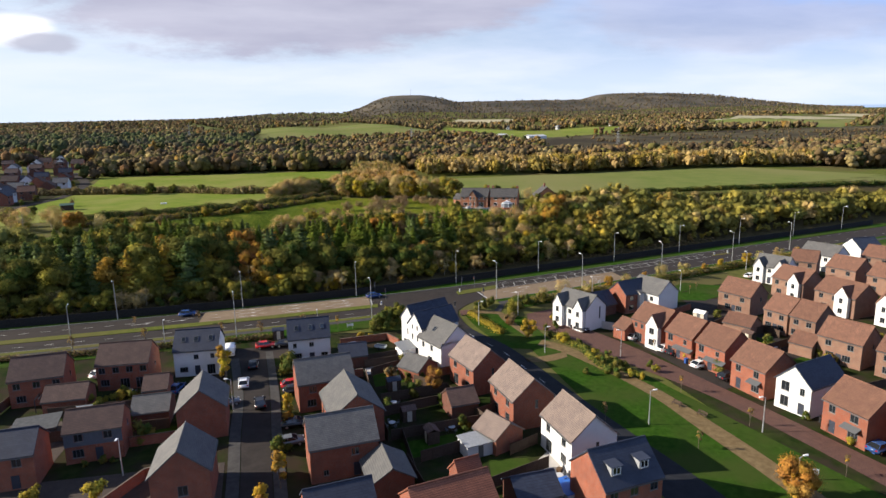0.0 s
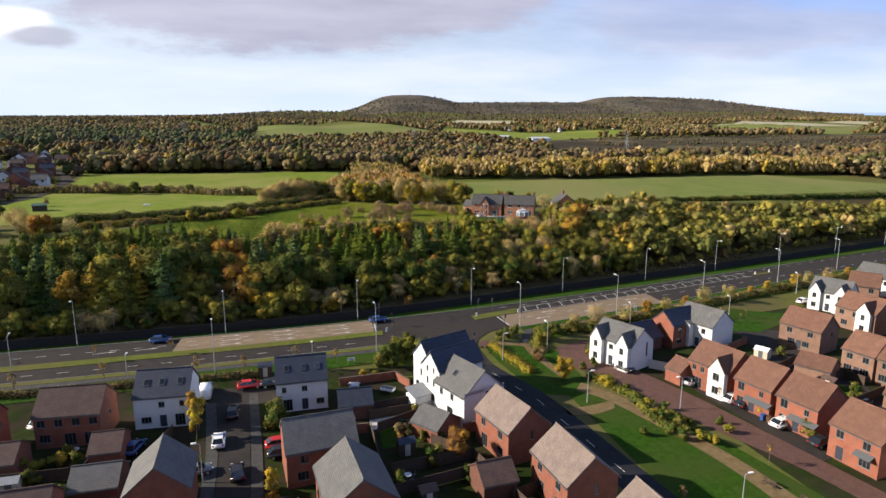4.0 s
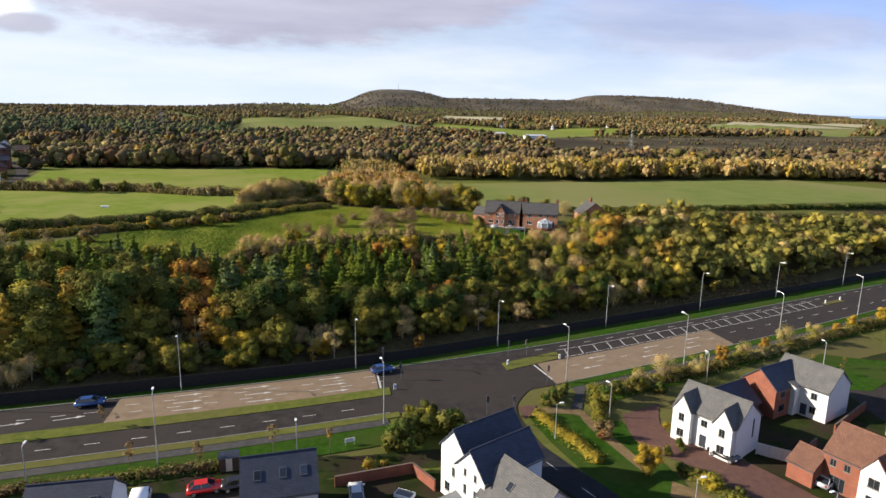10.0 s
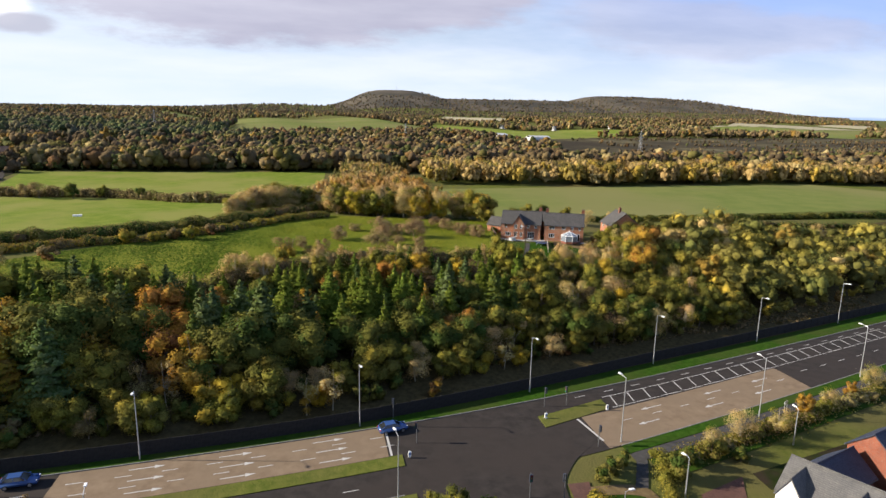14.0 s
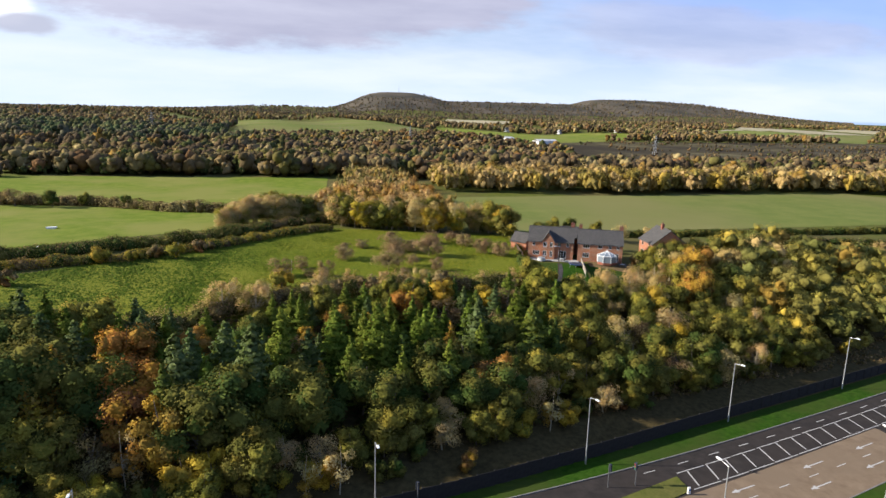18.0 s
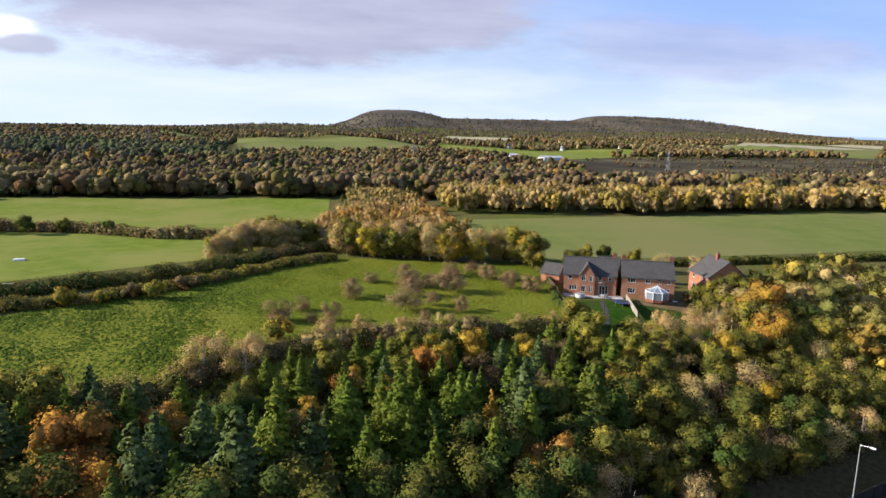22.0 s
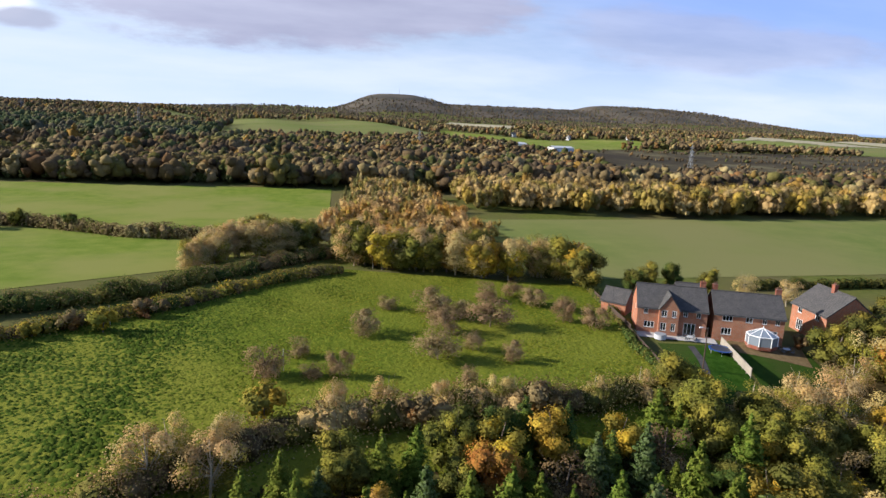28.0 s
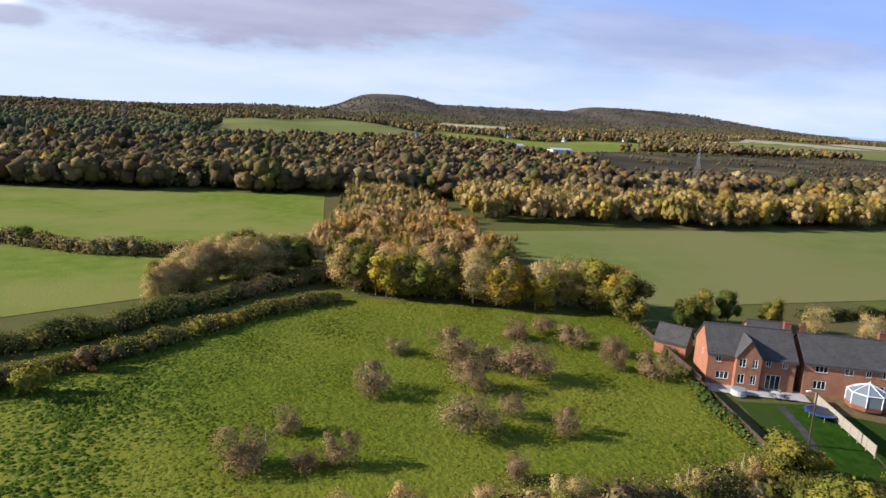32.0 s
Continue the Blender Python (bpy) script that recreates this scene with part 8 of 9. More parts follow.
# ---------------------------------------------------------------- the farmhouses beyond the wood
FB = 13.5
farm_front = {"front": [(-4.3, 3.3, 0.7, 1.0), (2.2, 3.3, 0.7, 1.0), (4.3, 3.3, 0.7, 1.0), (-3.6, 0.9, 1.7, 1.1), (3.0, 0.12, 1.9, 2.1)], "left": [(0.8, 3.2, 0.6, 0.9)], "right": []}
BAYW = [(-0.8, 3.2, 0.9, 1.2), (0.8, 3.2, 0.7, 1.2), (-0.8, 0.8, 0.9, 1.4), (0.8, 0.8, 0.7, 1.4)]
house("red brick detached house with bay and dark tiled roof", (62.2, 239.0), -24, 11.4, 7.8, 4.5, 7.6, BRICK_FARM, SLATE_FARM, farm_front, frame=UPVC, group="houses beyond the wood", chimneys=[(5.3, 0.3, 0.9)], gablets=[(-0.6, 3.2, 0.9, 4.6, 7.0, BRICK_FARM, BAYW)], base=FB)
house("red brick detached house with a white conservatory", (73.5, 234.1), -24, 11.0, 7.8, 4.5, 7.4, BRICK_FARM, SLATE_FARM, {"front": [(-3.4, 3.3, 1.6, 1.1), (0.0, 3.3, 1.1, 1.1), (2.4, 3.3, 0.7, 1.0), (4.4, 3.3, 0.7, 1.0), (-3.4, 0.9, 1.6, 1.2), (3.6, 0.12, 1.9, 2.1)]}, frame=UPVC, group="houses beyond the wood", chimneys=[(5.2, 0.3, 0.9), (-5.0, 0.3, 0.8)], base=FB)
house("red brick house with a steep rear gable among trees", (90.5, 232.6), 80, 9.6, 8.6, 4.6, 8.0, BRICK_FARM, SLATE_FARM, both(9.6), frame=UPVC, group="houses beyond the wood", base=FB, chimneys=[(0, 0.3, 0.8)])
house("small brick garage with hipped-looking slate roof", (58.0, 249.4), -48, 4.8, 4.6, 2.4, 4.4, BRICK_FARM, SLATE_FARM, {}, name="garage", frame=UPVC, group="houses beyond the wood", base=FB)
house("low rear wing with dark tiled roof", (69.2, 243.6), -24, 5.0, 5.4, 4.4, 6.8, BRICK_FARM, SLATE_FARM, {}, name="garage", frame=UPVC, group="houses beyond the wood", base=FB)


def conservatory(x, y, a, zb):
    root = thing("conservatory", "white framed conservatory with a glass hipped roof", "conservatory", pose(x, y, zb, 0, 0, a))
    n, r = 8, 2.4
    ring = [(r * math.cos(math.pi * 2 * (k + 0.5) / n), r * 0.9 * math.sin(math.pi * 2 * (k + 0.5) / n)) for k in range(n)]
    for k in range(n):
        p, q = ring[k], ring[(k + 1) % n]
        bm = bmesh.new()
        slab(bm, [(*p, 0.0), (*q, 0.0), (*q, 0.6), (*p, 0.6)], 0.12)
        part("dwarf_wall", bm, BRICK, root)
        bm = bmesh.new()
        slab(bm, [(*p, 0.6), (*q, 0.6), (*q, 2.1), (*p, 2.1)], 0.04)
        part("pane", bm, CONS_GLASS, root)
        bm = bmesh.new()
        tube(bm, (*p, 0.55), (*p, 2.15), 0.07, 0.07, 6)
        part("mullion", bm, UPVC, root)
        bm = bmesh.new()
        tube(bm, (*p, 2.15), (*q, 2.15), 0.08, 0.08, 6)
        part("eaves_beam", bm, UPVC, root)
        bm = bmesh.new()
        tube(bm, (*p, 2.15), (0, 0, 3.3), 0.06, 0.06, 6)
        part("rafter", bm, UPVC, root)
        bm = bmesh.new()
        f = bm.faces.new([bm.verts.new(v) for v in ((*p, 2.16), (*q, 2.16), (0, 0, 3.28))])
        ext = bmesh.ops.extrude_face_region(bm, geom=[f])
        bmesh.ops.translate(bm, verts=[v for v in ext["geom"] if isinstance(v, bmesh.types.BMVert)], vec=(0, 0, -0.03))
        part("roof_pane", bm, CONS_GLASS, root)
    bm = bmesh.new()
    tube(bm, (0, 0, 3.2), (0, 0, 3.7), 0.12, 0.02, 8)
    part("finial", bm, UPVC, root)


CONS_GLASS = material("conservatory_glass", (0.17, 0.20, 0.23), rough=0.1, spec=0.7)
conservatory(72.6, 228.0, -24, FB)
patch("gravel_terrace", [(67.4, 226.4), (77.0, 221.6), (80.0, 227.4), (69.4, 232.6)], GRAVEL, 0.11, "golden gravel terrace behind the house", "terrace", 2.0)
patch("patio", [(54.4, 235.0), (66.2, 230.2), (67.6, 233.4), (55.4, 238.2)], STONE, 0.10, "pale stone patio behind the house", "patio", 2.0)
patch("farm_lawn", [(50.5, 214), (62, 212), (66.5, 229.5), (56.0, 231.6)], LAWN, 0.08, "mown back lawn with a path", "lawn", 2.0)
patch("farm_lawn_east", [(62.5, 212), (76, 210), (80, 227), (67.4, 229)], LAWN, 0.08, "mown back lawn beside a pale fence", "lawn", 2.0)
ribbon("garden_path", [(60.3, 229.8), (58.2, 224), (55.0, 217)], [(61.4, 229.6), (59.2, 223.6), (56.0, 216.6)], FOOTWAY, 0.12, "narrow grey garden path", "path")
fence_run((66.9, 230.4), (62.0, 217.2), 1.3, TIMBER_GREY, "weathered timber fence between the back gardens")
fence_run((57.4, 258), (53.4, 236), 1.4, TIMBER, "dark timber fence beside the meadow")
fence_run((53.4, 236), (49.6, 219.5), 1.2, TIMBER, "weathered post and panel fence beside the meadow")
tr = thing("trampoline", "round blue trampoline on the back lawn", "trampoline", pose(64.0, 226.6, ground_z(64, 226.6)))
bm = bmesh.new()
tube(bm, (0, 0, 0.75), (0, 0, 0.80), 1.7, 1.7, 20)
part("mat", bm, DOOR_DARK, tr)
bm = bmesh.new()
for k in range(20):
    a0, a1 = 2 * math.pi * k / 20, 2 * math.pi * (k + 1) / 20
    slab(bm, [(1.5 * math.cos(a0), 1.5 * math.sin(a0), 0.85), (1.5 * math.cos(a1), 1.5 * math.sin(a1), 0.85), (1.9 * math.cos(a1), 1.9 * math.sin(a1), 0.82), (1.9 * math.cos(a0), 1.9 * math.sin(a0), 0.82)], 0.03)
bmesh.ops.remove_doubles(bm, verts=bm.verts, dist=0.002)
part("pad", bm, PAINTS["blue"], tr, "blue edge padding")
for k in range(6):
    a0 = math.pi * k / 3
    bm = bmesh.new()
    tube(bm, (1.7 * math.cos(a0), 1.7 * math.sin(a0), -0.1), (1.7 * math.cos(a0), 1.7 * math.sin(a0), 0.8), 0.03, 0.03, 6)
    part("leg", bm, STEEL, tr)
ht = thing("hot_tub", "round grey covered hot tub on the patio", "hot tub", pose(57.6, 233.6, ground_z(57.6, 233.6) + 0.1))
bm = bmesh.new()
tube(bm, (0, 0, 0), (0, 0, 0.75), 1.0, 1.0, 18)
part("tub", bm, RENDER_GREY, ht)
bm = bmesh.new()
tube(bm, (0, 0, 0.75), (0, 0, 0.85), 1.02, 0.95, 18)
part("cover", bm, LEAD, ht)
tp = thing("utility_pole", "grey wooden pole with a lamp head in the garden", "utility pole", pose(56.9, 221.0, ground_z(56.9, 221.0)))
bm = bmesh.new()
tube(bm, (0, 0, -0.3), (0, 0, 6.6), 0.11, 0.08, 8)
part("pole", bm, TIMBER, tp)
bm = bmesh.new()
tube(bm, (0, 0, 6.5), (-0.9, 0.2, 6.7), 0.04, 0.04, 6)
part("arm", bm, STEEL, tp)
bm = bmesh.new()
box(bm, -1.3, -0.7, 0.08, 0.3, 6.62, 6.76)
part("lantern", bm, WHITE_PAINT, tp)
for x, y, k, h in ((58.6, 203.0, "straw", 7.0), (66.9, 205.7, "straw", 8.0), (62.6, 208.2, "straw", 7.5), (51.1, 200.7, "yellow", 6.0), (83.2, 206.0, "orange", 10.0), (86.4, 208.6, "orange", 8.5), (74, 206, "straw", 7.5), (79, 216, "straw", 6), (84, 222, "bush", 3), (88, 224, "brown", 5), (72, 262, "olive", 6.5), (78, 262, "green", 6.5), (84, 258, "olive", 6), (90, 254, "beige", 6), (97, 250, "beige", 6), (104, 247, "olive", 5), (66, 258, "green", 6), (96, 240, "brown", 5), (101, 233, "olive", 5), (107, 236, "green", 5), (98, 224, "beige", 5.5), (112, 240, "olive", 6), (120, 240, "lime", 6), (80, 228, "rbush", 2.0), (82, 244, "green", 4), (53, 216, "ybush", 2.6), (50.5, 211, "fir", 5), (47, 214, "bush", 2.4)):
    plant(k, x, y, h)
hut = thing("field_shelter", "small brown timber field shelter by the trees", "shed", pose(17.4, 283.0, ground_z(17.4, 283.0), 0, 0, -12))
bm = bmesh.new()
box(bm, -1.6, 1.6, -1.2, 1.2, 0, 1.8)
part("wall", bm, TIMBER, hut)
bm = bmesh.new()
slab(bm, [(-1.8, -1.5, 1.8), (1.8, -1.5, 1.8), (1.8, 1.4, 2.3), (-1.8, 1.4, 2.3)], 0.06)
part("roof", bm, LEAD, hut)
for x, y in ((-31, 246.5), (-3.5, 226.0)):
    r = thing("field_post", "single weathered timber post in the grass", "post", pose(x, y, ground_z(x, y)), "field posts")
    bm = bmesh.new()
    tube(bm, (0, 0, -0.2), (0, 0, 3.2), 0.06, 0.05, 6)
    part("post", bm, TIMBER_PALE, r)


# ---------------------------------------------------------------- far things
GALV_OLD = material("weathered_galvanising", (0.20, 0.21, 0.22), rough=0.7)


def pylon(x, y, h, label):
    root = thing("pylon", label, "pylon", pose(x, y, ground_z(x, y), 0, 0, 20), "lattice pylons")
    bm = bmesh.new()
    k = h / 26
    lv = [(0, 2.6), (8, 1.5), (16, 0.8), (22, 0.6), (26, 0.1)]
    for (z0, w0), (z1, w1) in zip(lv, lv[1:]):
        c0 = [(sx * w0 * k, sy * w0 * k, z0 * k) for sx, sy in ((1, 1), (-1, 1), (-1, -1), (1, -1))]
        c1 = [(sx * w1 * k, sy * w1 * k, z1 * k) for sx, sy in ((1, 1), (-1, 1), (-1, -1), (1, -1))]
        for i in range(4):
            tube(bm, c0[i], c1[i], 0.09, 0.09, 4)
            tube(bm, c0[i], c1[(i + 1) % 4], 0.05, 0.05, 4)
            tube(bm, c0[(i + 1) % 4], c1[i], 0.05, 0.05, 4)
    part("lattice", bm, GALV_OLD, root)
    for z in (16, 19.5, 23):
        bm = bmesh.new()
        tube(bm, (-4.2 * k, 0, z * k), (4.2 * k, 0, z * k), 0.14, 0.14, 4)
        tube(bm, (-4.2 * k, 0, z * k), (0, 0, (z + 1.6) * k), 0.09, 0.09, 4)
        tube(bm, (4.2 * k, 0, z * k), (0, 0, (z + 1.6) * k), 0.09, 0.09, 4)
        part("cross_arm", bm, GALV_OLD, root)


pylon(292, 573, 24, "grey lattice pylon standing on the heath")
pylon(-185, 855, 26, "grey lattice pylon among far woods")
pylon(-420, 1150, 26, "far grey lattice pylon on the wooded rise")
pylon(95, 700, 22, "grey lattice pylon half hidden by trees")
for x, y, L, label in ((297, 846, 34, "long low white farm shed on the slope"), (262, 900, 16, "small white outbuilding on the slope")):
    r = thing("barn", label, "barn", pose(x, y, ground_z(x, y), 0, 0, 22), "far farm buildings")
    bm = bmesh.new()
    box(bm, -L / 2, L / 2, -6, 6, -1, 4.5)
    part("wall", bm, RENDER if "white" in label else RENDER_GREY, r)
    for s in (-1, 1):
        bm = bmesh.new()
        slab(bm, [(-L / 2 - 0.4, s * 6.4, 4.3), (L / 2 + 0.4, s * 6.4, 4.3), (L / 2 + 0.4, 0, 6.6), (-L / 2 - 0.4, 0, 6.6)], 0.2)
        part("roof", bm, RENDER, r)
for x, y, a in ((430, 1420, 10), (520, 1330, 40), (455, 1500, -10), (-350, 1350, 0), (-395, 1370, 20), (-320, 1385, 10), (620, 1260, 20)):
    house("far white cottage with a grey roof", (x, y), a, 14, 9, 5.5, 9.5, RENDER, TILE_GREY, {}, group="far cottages")
# the older estate on the far left
k = 0
for row, y0 in enumerate((306, 326, 346, 370, 396, 426, 460, 498, 540)):
    for col in range(4):
        x = -150 - max(y0 - 372, 0) * 0.42 - (13 + row) * col
        y = y0 + 6 * col + 4 * (k % 3)
        k += 1
        wall, roof, lab = [(BRICK, TILE_BROWN, "brick house of the older estate with brown tiled roof"), (BRICK_DARK, TILE_RED, "dark brick house of the older estate with red roof"), (RENDER, TILE_GREY, "white rendered house of the older estate"), (BRICK, SLATE, "brick house of the older estate with slate roof"), (BRICK_DARK, TILE_BROWN, "dark brick house of the older estate")][(k * 3 + row) % 5]
        house(lab, (x, y), (8, 98, 15, 102)[(k + row) % 4], 7.6, 6.6, 4.6, 7.2, wall, roof, {"front": std(7.6, 2)}, group="older estate houses")
for i, (x, y) in enumerate(((-171, 497), (-176, 491), (-188, 495), (-203, 504), (-219, 516), (-173, 383), (-184, 387), (-154, 317), (-261, 563), (-211, 477))):
    wall, roof, lab = [(BRICK_FARM, TILE_BROWN, "red brick house of the older estate by the street"), (RENDER, TILE_BROWN, "white rendered house of the older estate with a brown roof"), (BRICK, TILE_BROWN, "brick house of the older estate with a dark roof"), (RENDER, SLATE, "white rendered house of the older estate with a slate roof")][i % 4]
    house(lab, (x, y), (12, -75, 8, 98)[i % 4], 8.4, 7.0, 5.0, 8.0, wall, roof, {"front": std(8.4, 2), "left": [(0, 3.2, 1.0, 1.0)], "right": [(0, 3.2, 1.0, 1.0)]}, group="older estate houses")
for x, y, kind, h in ((-139, 300, "green", 3), (-142, 320, "bush", 3), (-146, 356, "olive", 4), (-158, 310, "bush", 3), (-150, 384, "lime", 4), (-166, 372, "green", 5), (-180, 410, "olive", 5)):
    plant(kind, x, y, h)
shelter = thing("field_shelter", "small timber field shelter with a dark green roof", "shelter", pose(-110.5, 276, ground_z(-110.5, 276), 0, 0, 20))
bm = bmesh.new()
box(bm, -2.4, 2.4, -1.6, 1.6, -0.2, 2.2)
part("wall", bm, TIMBER, shelter)
bm = bmesh.new()
slab(bm, [(-2.7, -1.9, 2.2), (2.7, -1.9, 2.2), (2.7, 1.9, 2.8), (-2.7, 1.9, 2.8)], 0.08)
part("roof", bm, DARK_GREEN, shelter)
for x, y, w in ((-64.5, 257.9, 4.2), (-74, 286, 2.6)):
    trough = thing("water_trough", "low white sheeted trough lying in the paddock grass", "trough", pose(x, y, ground_z(x, y), 0, 0, 10))
    bm = bmesh.new()
    box(bm, -w / 2, w / 2, -0.7, 0.7, -0.1, 0.5)
    bmesh.ops.bevel(bm, geom=list(bm.edges), offset=0.08, segments=2, affect="EDGES")
    part("tank", bm, WHITE_PAINT, trough)
mast = thing("radio_mast", "thin radio mast on the far hilltop", "mast", pose(560, 4290, ground_z(560, 4290)))
bm = bmesh.new()
tube(bm, (0, 0, -5), (0, 0, 42), 1.6, 0.6, 6)
part("mast", bm, STEEL, mast)


# ---------------------------------------------------------------- back-garden and front-yard clutter
def shed(x, y, a, w, d, mat, roof, label, flat_roof=False):
    root = thing("garden_shed", label, "shed", pose(x, y, ground_z(x, y), 0, 0, a), "garden sheds")
    bm = bmesh.new()
    box(bm, -w / 2, w / 2, -d / 2, d / 2, -0.1, 1.95)
    part("wall", bm, mat, root)
    if flat_roof:
        bm = bmesh.new()
        slab(bm, [(-w / 2 - 0.2, -d / 2 - 0.2, 2.05), (w / 2 + 0.2, -d / 2 - 0.2, 2.05), (w / 2 + 0.2, d / 2 + 0.2, 2.25), (-w / 2 - 0.2, d / 2 + 0.2, 2.25)], 0.1)
        part("roof", bm, roof, root)
    else:
        for s in (-1, 1):
            bm = bmesh.new()
            slab(bm, [(-w / 2 - 0.12, s * (d / 2 + 0.15), 1.9), (w / 2 + 0.12, s * (d / 2 + 0.15), 1.9), (w / 2 + 0.12, 0, 2.5), (-w / 2 - 0.12, 0, 2.5)], 0.05)
            part("roof_slope", bm, roof, root)
    bm = bmesh.new()
    box(bm, -0.4, 0.4, -d / 2 - 0.03, -d / 2, 0.0, 1.8)
    part("door", bm, TIMBER_PALE if mat is TIMBER else GREY_FRAME, root)


shed(22.2, 72.2, 14, 4.2, 3.2, RENDER_GREY, LEAD, "pale grey garden room with a flat roof", True)
shed(13.8, 84.2, 10, 2.2, 1.8, TIMBER, TILE_BROWN, "brown timber garden shed with felt roof")
shed(12.6, 96.4, 10, 2.4, 1.8, TIMBER, SLATE, "brown timber garden shed by the fence")
shed(16.4, 76.6, -80, 2.2, 1.8, TIMBER, TILE_BROWN, "small timber shed behind the terrace")
shed(-38.6, 95.8, 5, 2.2, 1.8, TIMBER_PALE, LEAD, "pale timber garden shed")
shed(-10.2, 127.2, 5, 2.4, 1.9, TIMBER, SLATE, "dark timber shed by the parking bays")
shed(90.6, 104.0, -70, 2.2, 1.8, TIMBER, TILE_BROWN, "small timber shed between gardens")
shed(92.4, 86.0, -70, 2.2, 1.8, TIMBER, SLATE, "small timber shed between gardens")
shed(89.2, 119.6, -60, 2.6, 2.0, TIMBER_PALE, UPVC, "pale timber summerhouse with white roof")
cp = thing("carport", "open carport with a flat grey roof over a car", "carport", pose(-43.6, 90.6, ground_z(-43.6, 90.6), 0, 0, 12))
bm = bmesh.new()
slab(bm, [(-3.2, -2.6, 2.4), (3.2, -2.6, 2.4), (3.2, 2.6, 2.7), (-3.2, 2.6, 2.7)], 0.14)
part("roof", bm, FELT, cp)
for sx in (-3, 3):
    for sy in (-2.4, 2.4):
        bm = bmesh.new()
        tube(bm, (sx, sy, -0.1), (sx, sy, 2.45), 0.07, 0.07, 6)
        part("post", bm, TIMBER, cp)
pg = thing("pergola", "dark slatted pergola against a brick house", "pergola", pose(-46.6, 101.8, ground_z(-46.6, 101.8), 0, 0, 8))
for k in range(7):
    bm = bmesh.new()
    box(bm, -1.7 + 0.55 * k, -1.6 + 0.55 * k, -1.5, 1.5, 2.3, 2.45)
    part("slat", bm, DOOR_DARK, pg)
for sx in (-1.7, 1.8):
    for sy in (-1.4, 1.4):
        bm = bmesh.new()
        box(bm, sx - 0.06, sx + 0.06, sy - 0.06, sy + 0.06, -0.1, 2.3)
        part("post", bm, DOOR_DARK, pg)


BIN = {c: material(c + "_bin_plastic", v, rough=0.6) for c, v in (("green", (0.02, 0.07, 0.03)), ("black", (0.015, 0.015, 0.016)), ("blue", (0.02, 0.06, 0.22)), ("brown", (0.08, 0.045, 0.02)))}


def bin_(x, y, c, a):
    root = thing("wheelie_bin", f"{c} plastic wheelie bin beside a house", "bin", pose(x, y, ground_z(x, y), 0, 0, a), "wheelie bins")
    bm = bmesh.new()
    v = box(bm, -0.29, 0.29, -0.34, 0.34, 0.05, 0.98)
    bmesh.ops.scale(bm, vec=(0.86, 0.82, 1), verts=[q for q in v if q.co.z < 0.5])
    part("body", bm, BIN[c], root)
    bm = bmesh.new()
    slab(bm, [(-0.31, -0.38, 1.0), (0.31, -0.38, 1.0), (0.31, 0.38, 1.08), (-0.31, 0.38, 1.08)], 0.05)
    part("lid", bm, BIN[c], root)
    for s in (-0.25, 0.25):
        bm = bmesh.new()
        tube(bm, (s - 0.03, 0.3, 0.1), (s + 0.03, 0.3, 0.1), 0.1, 0.1, 8)
        part("wheel", bm, RUBBER, root)


for i, (x, y) in enumerate(((-32.5, 101.6), (-31.7, 101.4), (-30.9, 98.9), (-40.6, 104.6), (9.4, 72.0), (9.6, 70.6), (8.6, 79.0), (29.4, 89.0), (30.2, 88.6), (33.6, 75.4), (34.2, 75.0), (31.8, 64.0), (12.8, 104.6), (13.6, 104.4), (70.4, 95.6), (70.8, 94.8), (73.0, 86.6), (76.8, 69.0), (77.0, 59.8), (99.0, 98.6), (99.6, 99.4), (110.4, 125.0), (66.2, 117.4), (-22.4, 107.4), (-7.9, 113.0))):
    bin_(x, y, ("green", "black", "blue", "brown")[i % 4], 20 * i)


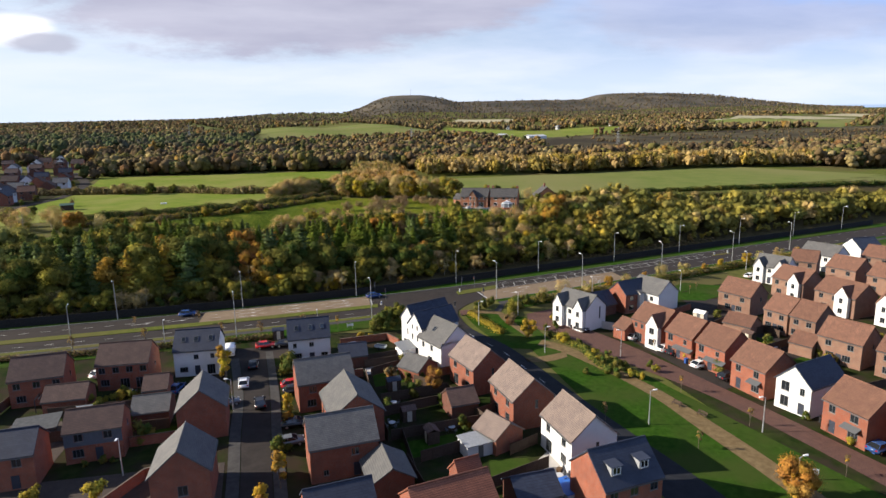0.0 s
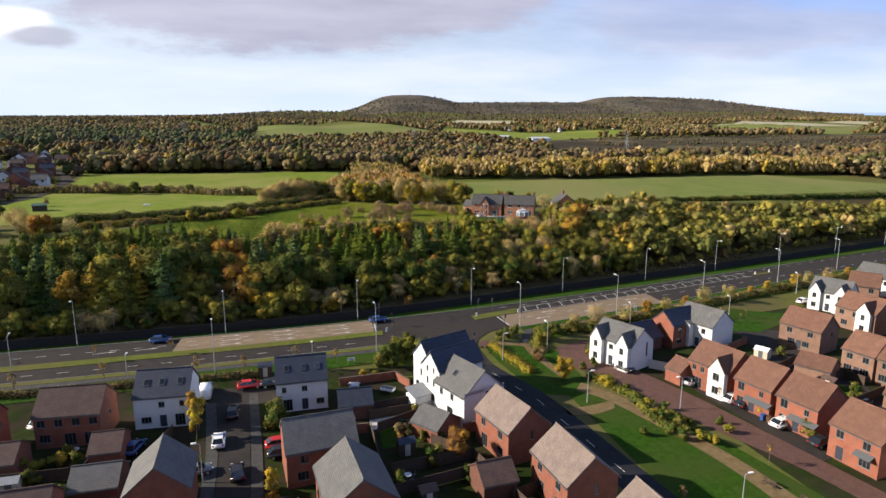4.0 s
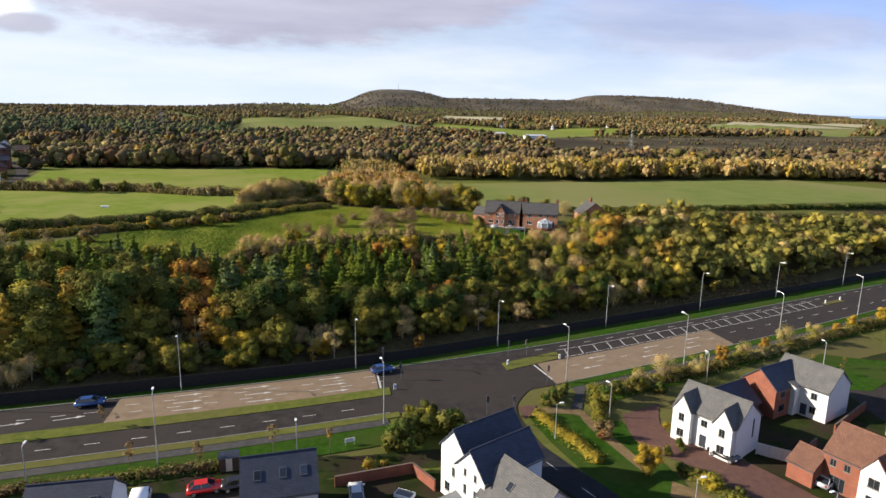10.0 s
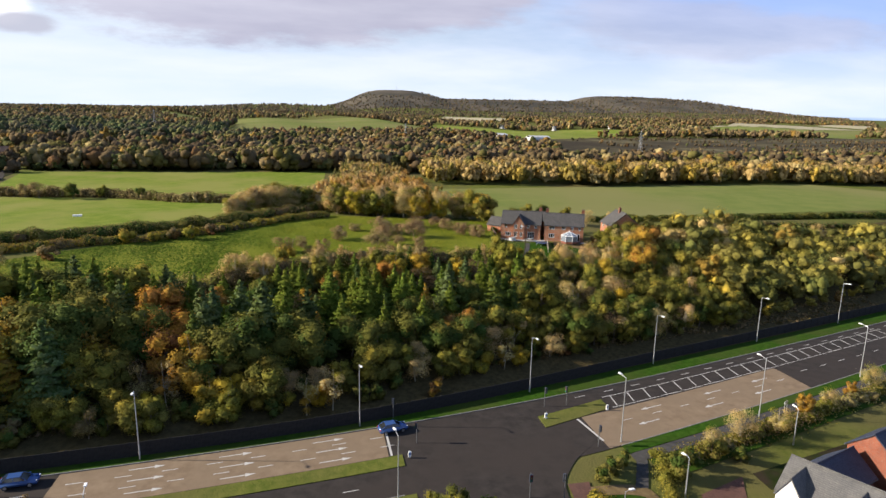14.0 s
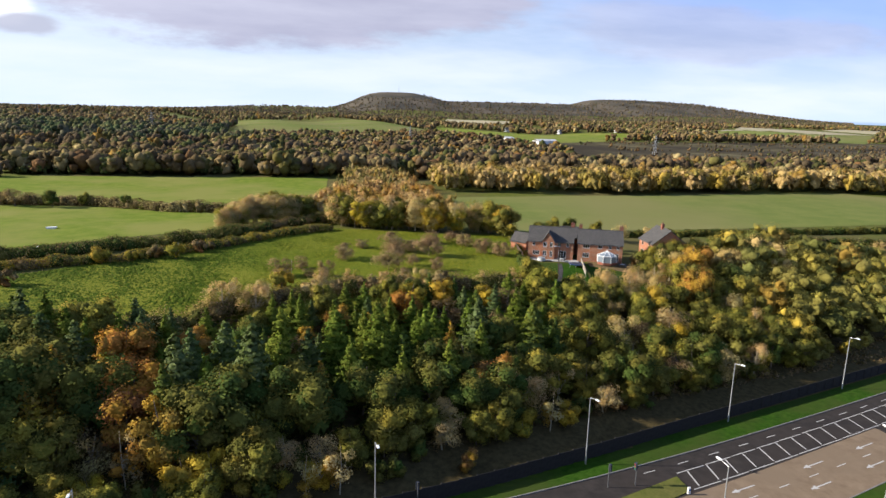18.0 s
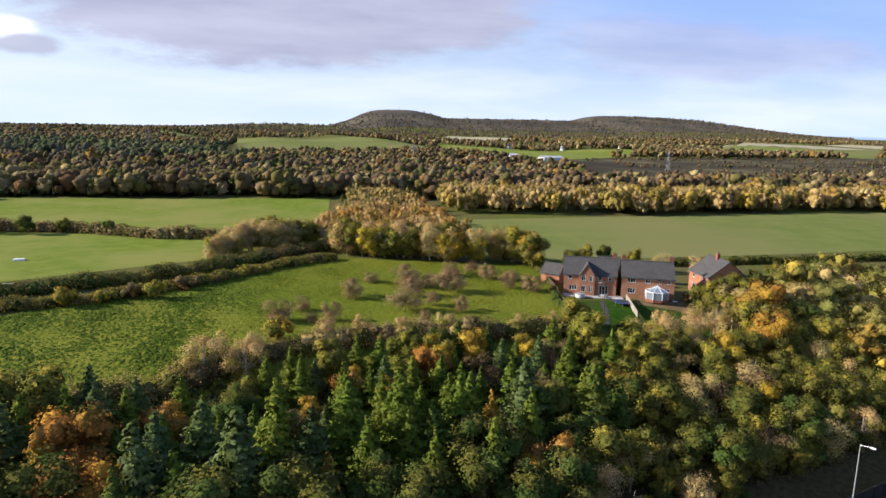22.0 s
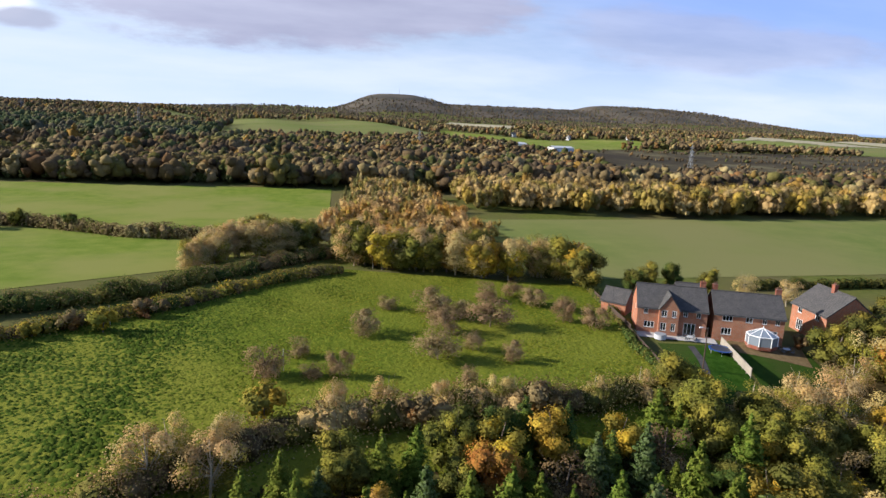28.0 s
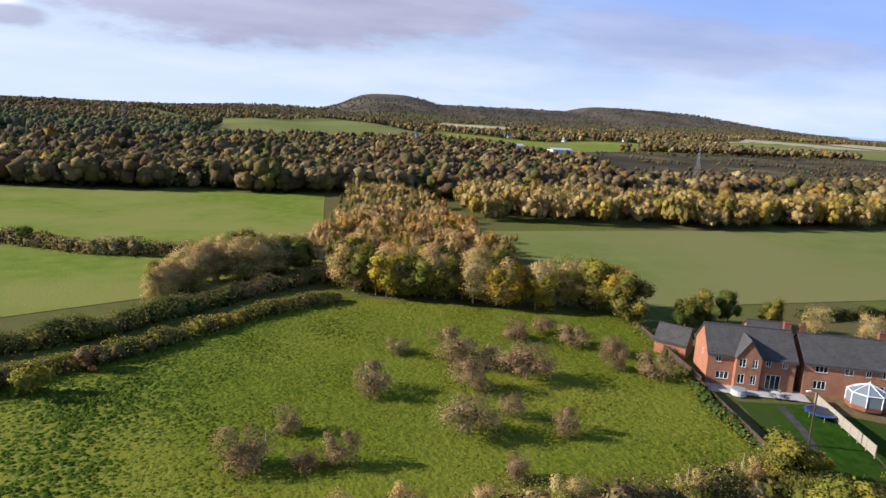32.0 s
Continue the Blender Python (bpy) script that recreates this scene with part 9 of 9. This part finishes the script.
def patio_set(x, y):
    root = thing("garden_table", "round grey garden table with a stem base", "table", pose(x, y, ground_z(x, y)), "garden tables")
    bm = bmesh.new()
    tube(bm, (0, 0, 0.70), (0, 0, 0.74), 0.55, 0.55, 16)
    part("tabletop", bm, RENDER_GREY, root)
    bm = bmesh.new()
    tube(bm, (0, 0, -0.05), (0, 0, 0.70), 0.05, 0.05, 8)
    part("stem", bm, GREY_FRAME, root)
    for k in range(4):
        a = k * math.pi / 2 + 0.4
        ch = thing("garden_chair", "dark grey metal garden chair at a table", "chair", pose(x + 0.95 * math.cos(a), y + 0.95 * math.sin(a), ground_z(x, y), 0, 0, math.degrees(a) - 90), "garden chairs")
        bm = bmesh.new()
        box(bm, -0.22, 0.22, -0.22, 0.22, 0.42, 0.46)
        part("seat", bm, GREY_FRAME, ch)
        bm = bmesh.new()
        box(bm, -0.22, 0.22, 0.20, 0.24, 0.46, 0.88)
        part("backrest", bm, GREY_FRAME, ch)
        for sx in (-0.19, 0.19):
            for sy in (-0.19, 0.19):
                bm = bmesh.new()
                tube(bm, (sx, sy, -0.05), (sx, sy, 0.42), 0.018, 0.018, 5)
                part("leg", bm, GREY_FRAME, ch)


for x, y in ((-34.6, 105.0), (11.0, 82.4), (12.0, 89.6), (31.4, 63.0), (62.4, 232.4), (76.0, 226.2), (92.0, 98.0), (20.0, 79.0)):
    patio_set(x, y)
for p, q in (((5.6, 106.0), (5.8, 97.4)), ((8.0, 107.4), (15.4, 108.6)), ((16.6, 98.0), (21.8, 92.8)), ((21.8, 92.8), (25.6, 79.8)), ((24.4, 82.2), (29.4, 84.0)), ((26.8, 70.2), (31.6, 72.4)), ((12.2, 78.6), (12.8, 66.4))):
    fence_run(p, q, 1.7, TIMBER, "weathered brown close-board garden fence")
tarp = thing("covered_pool", "low garden pool under a bright blue tarpaulin", "pool", pose(31.4, 60.4, ground_z(31.4, 60.4), 0, 0, 100))
bm = bmesh.new()
box(bm, -1.9, 1.9, -1.1, 1.1, -0.1, 0.7)
bmesh.ops.bevel(bm, geom=list(bm.edges), offset=0.12, segments=2, affect="EDGES")
part("side", bm, RENDER_GREY, tarp)
bm = bmesh.new()
box(bm, -1.95, 1.95, -1.15, 1.15, 0.702, 0.76)
bmesh.ops.subdivide_edges(bm, edges=list(bm.edges), cuts=3, use_grid_fill=True)
for v in bm.verts:
    v.co.z += 0.05 * math.sin(3.1 * v.co.x) * math.cos(2.3 * v.co.y) if v.co.z > 0.73 else 0.0
part("cover", bm, TARP, tarp, "bright blue tarpaulin cover")
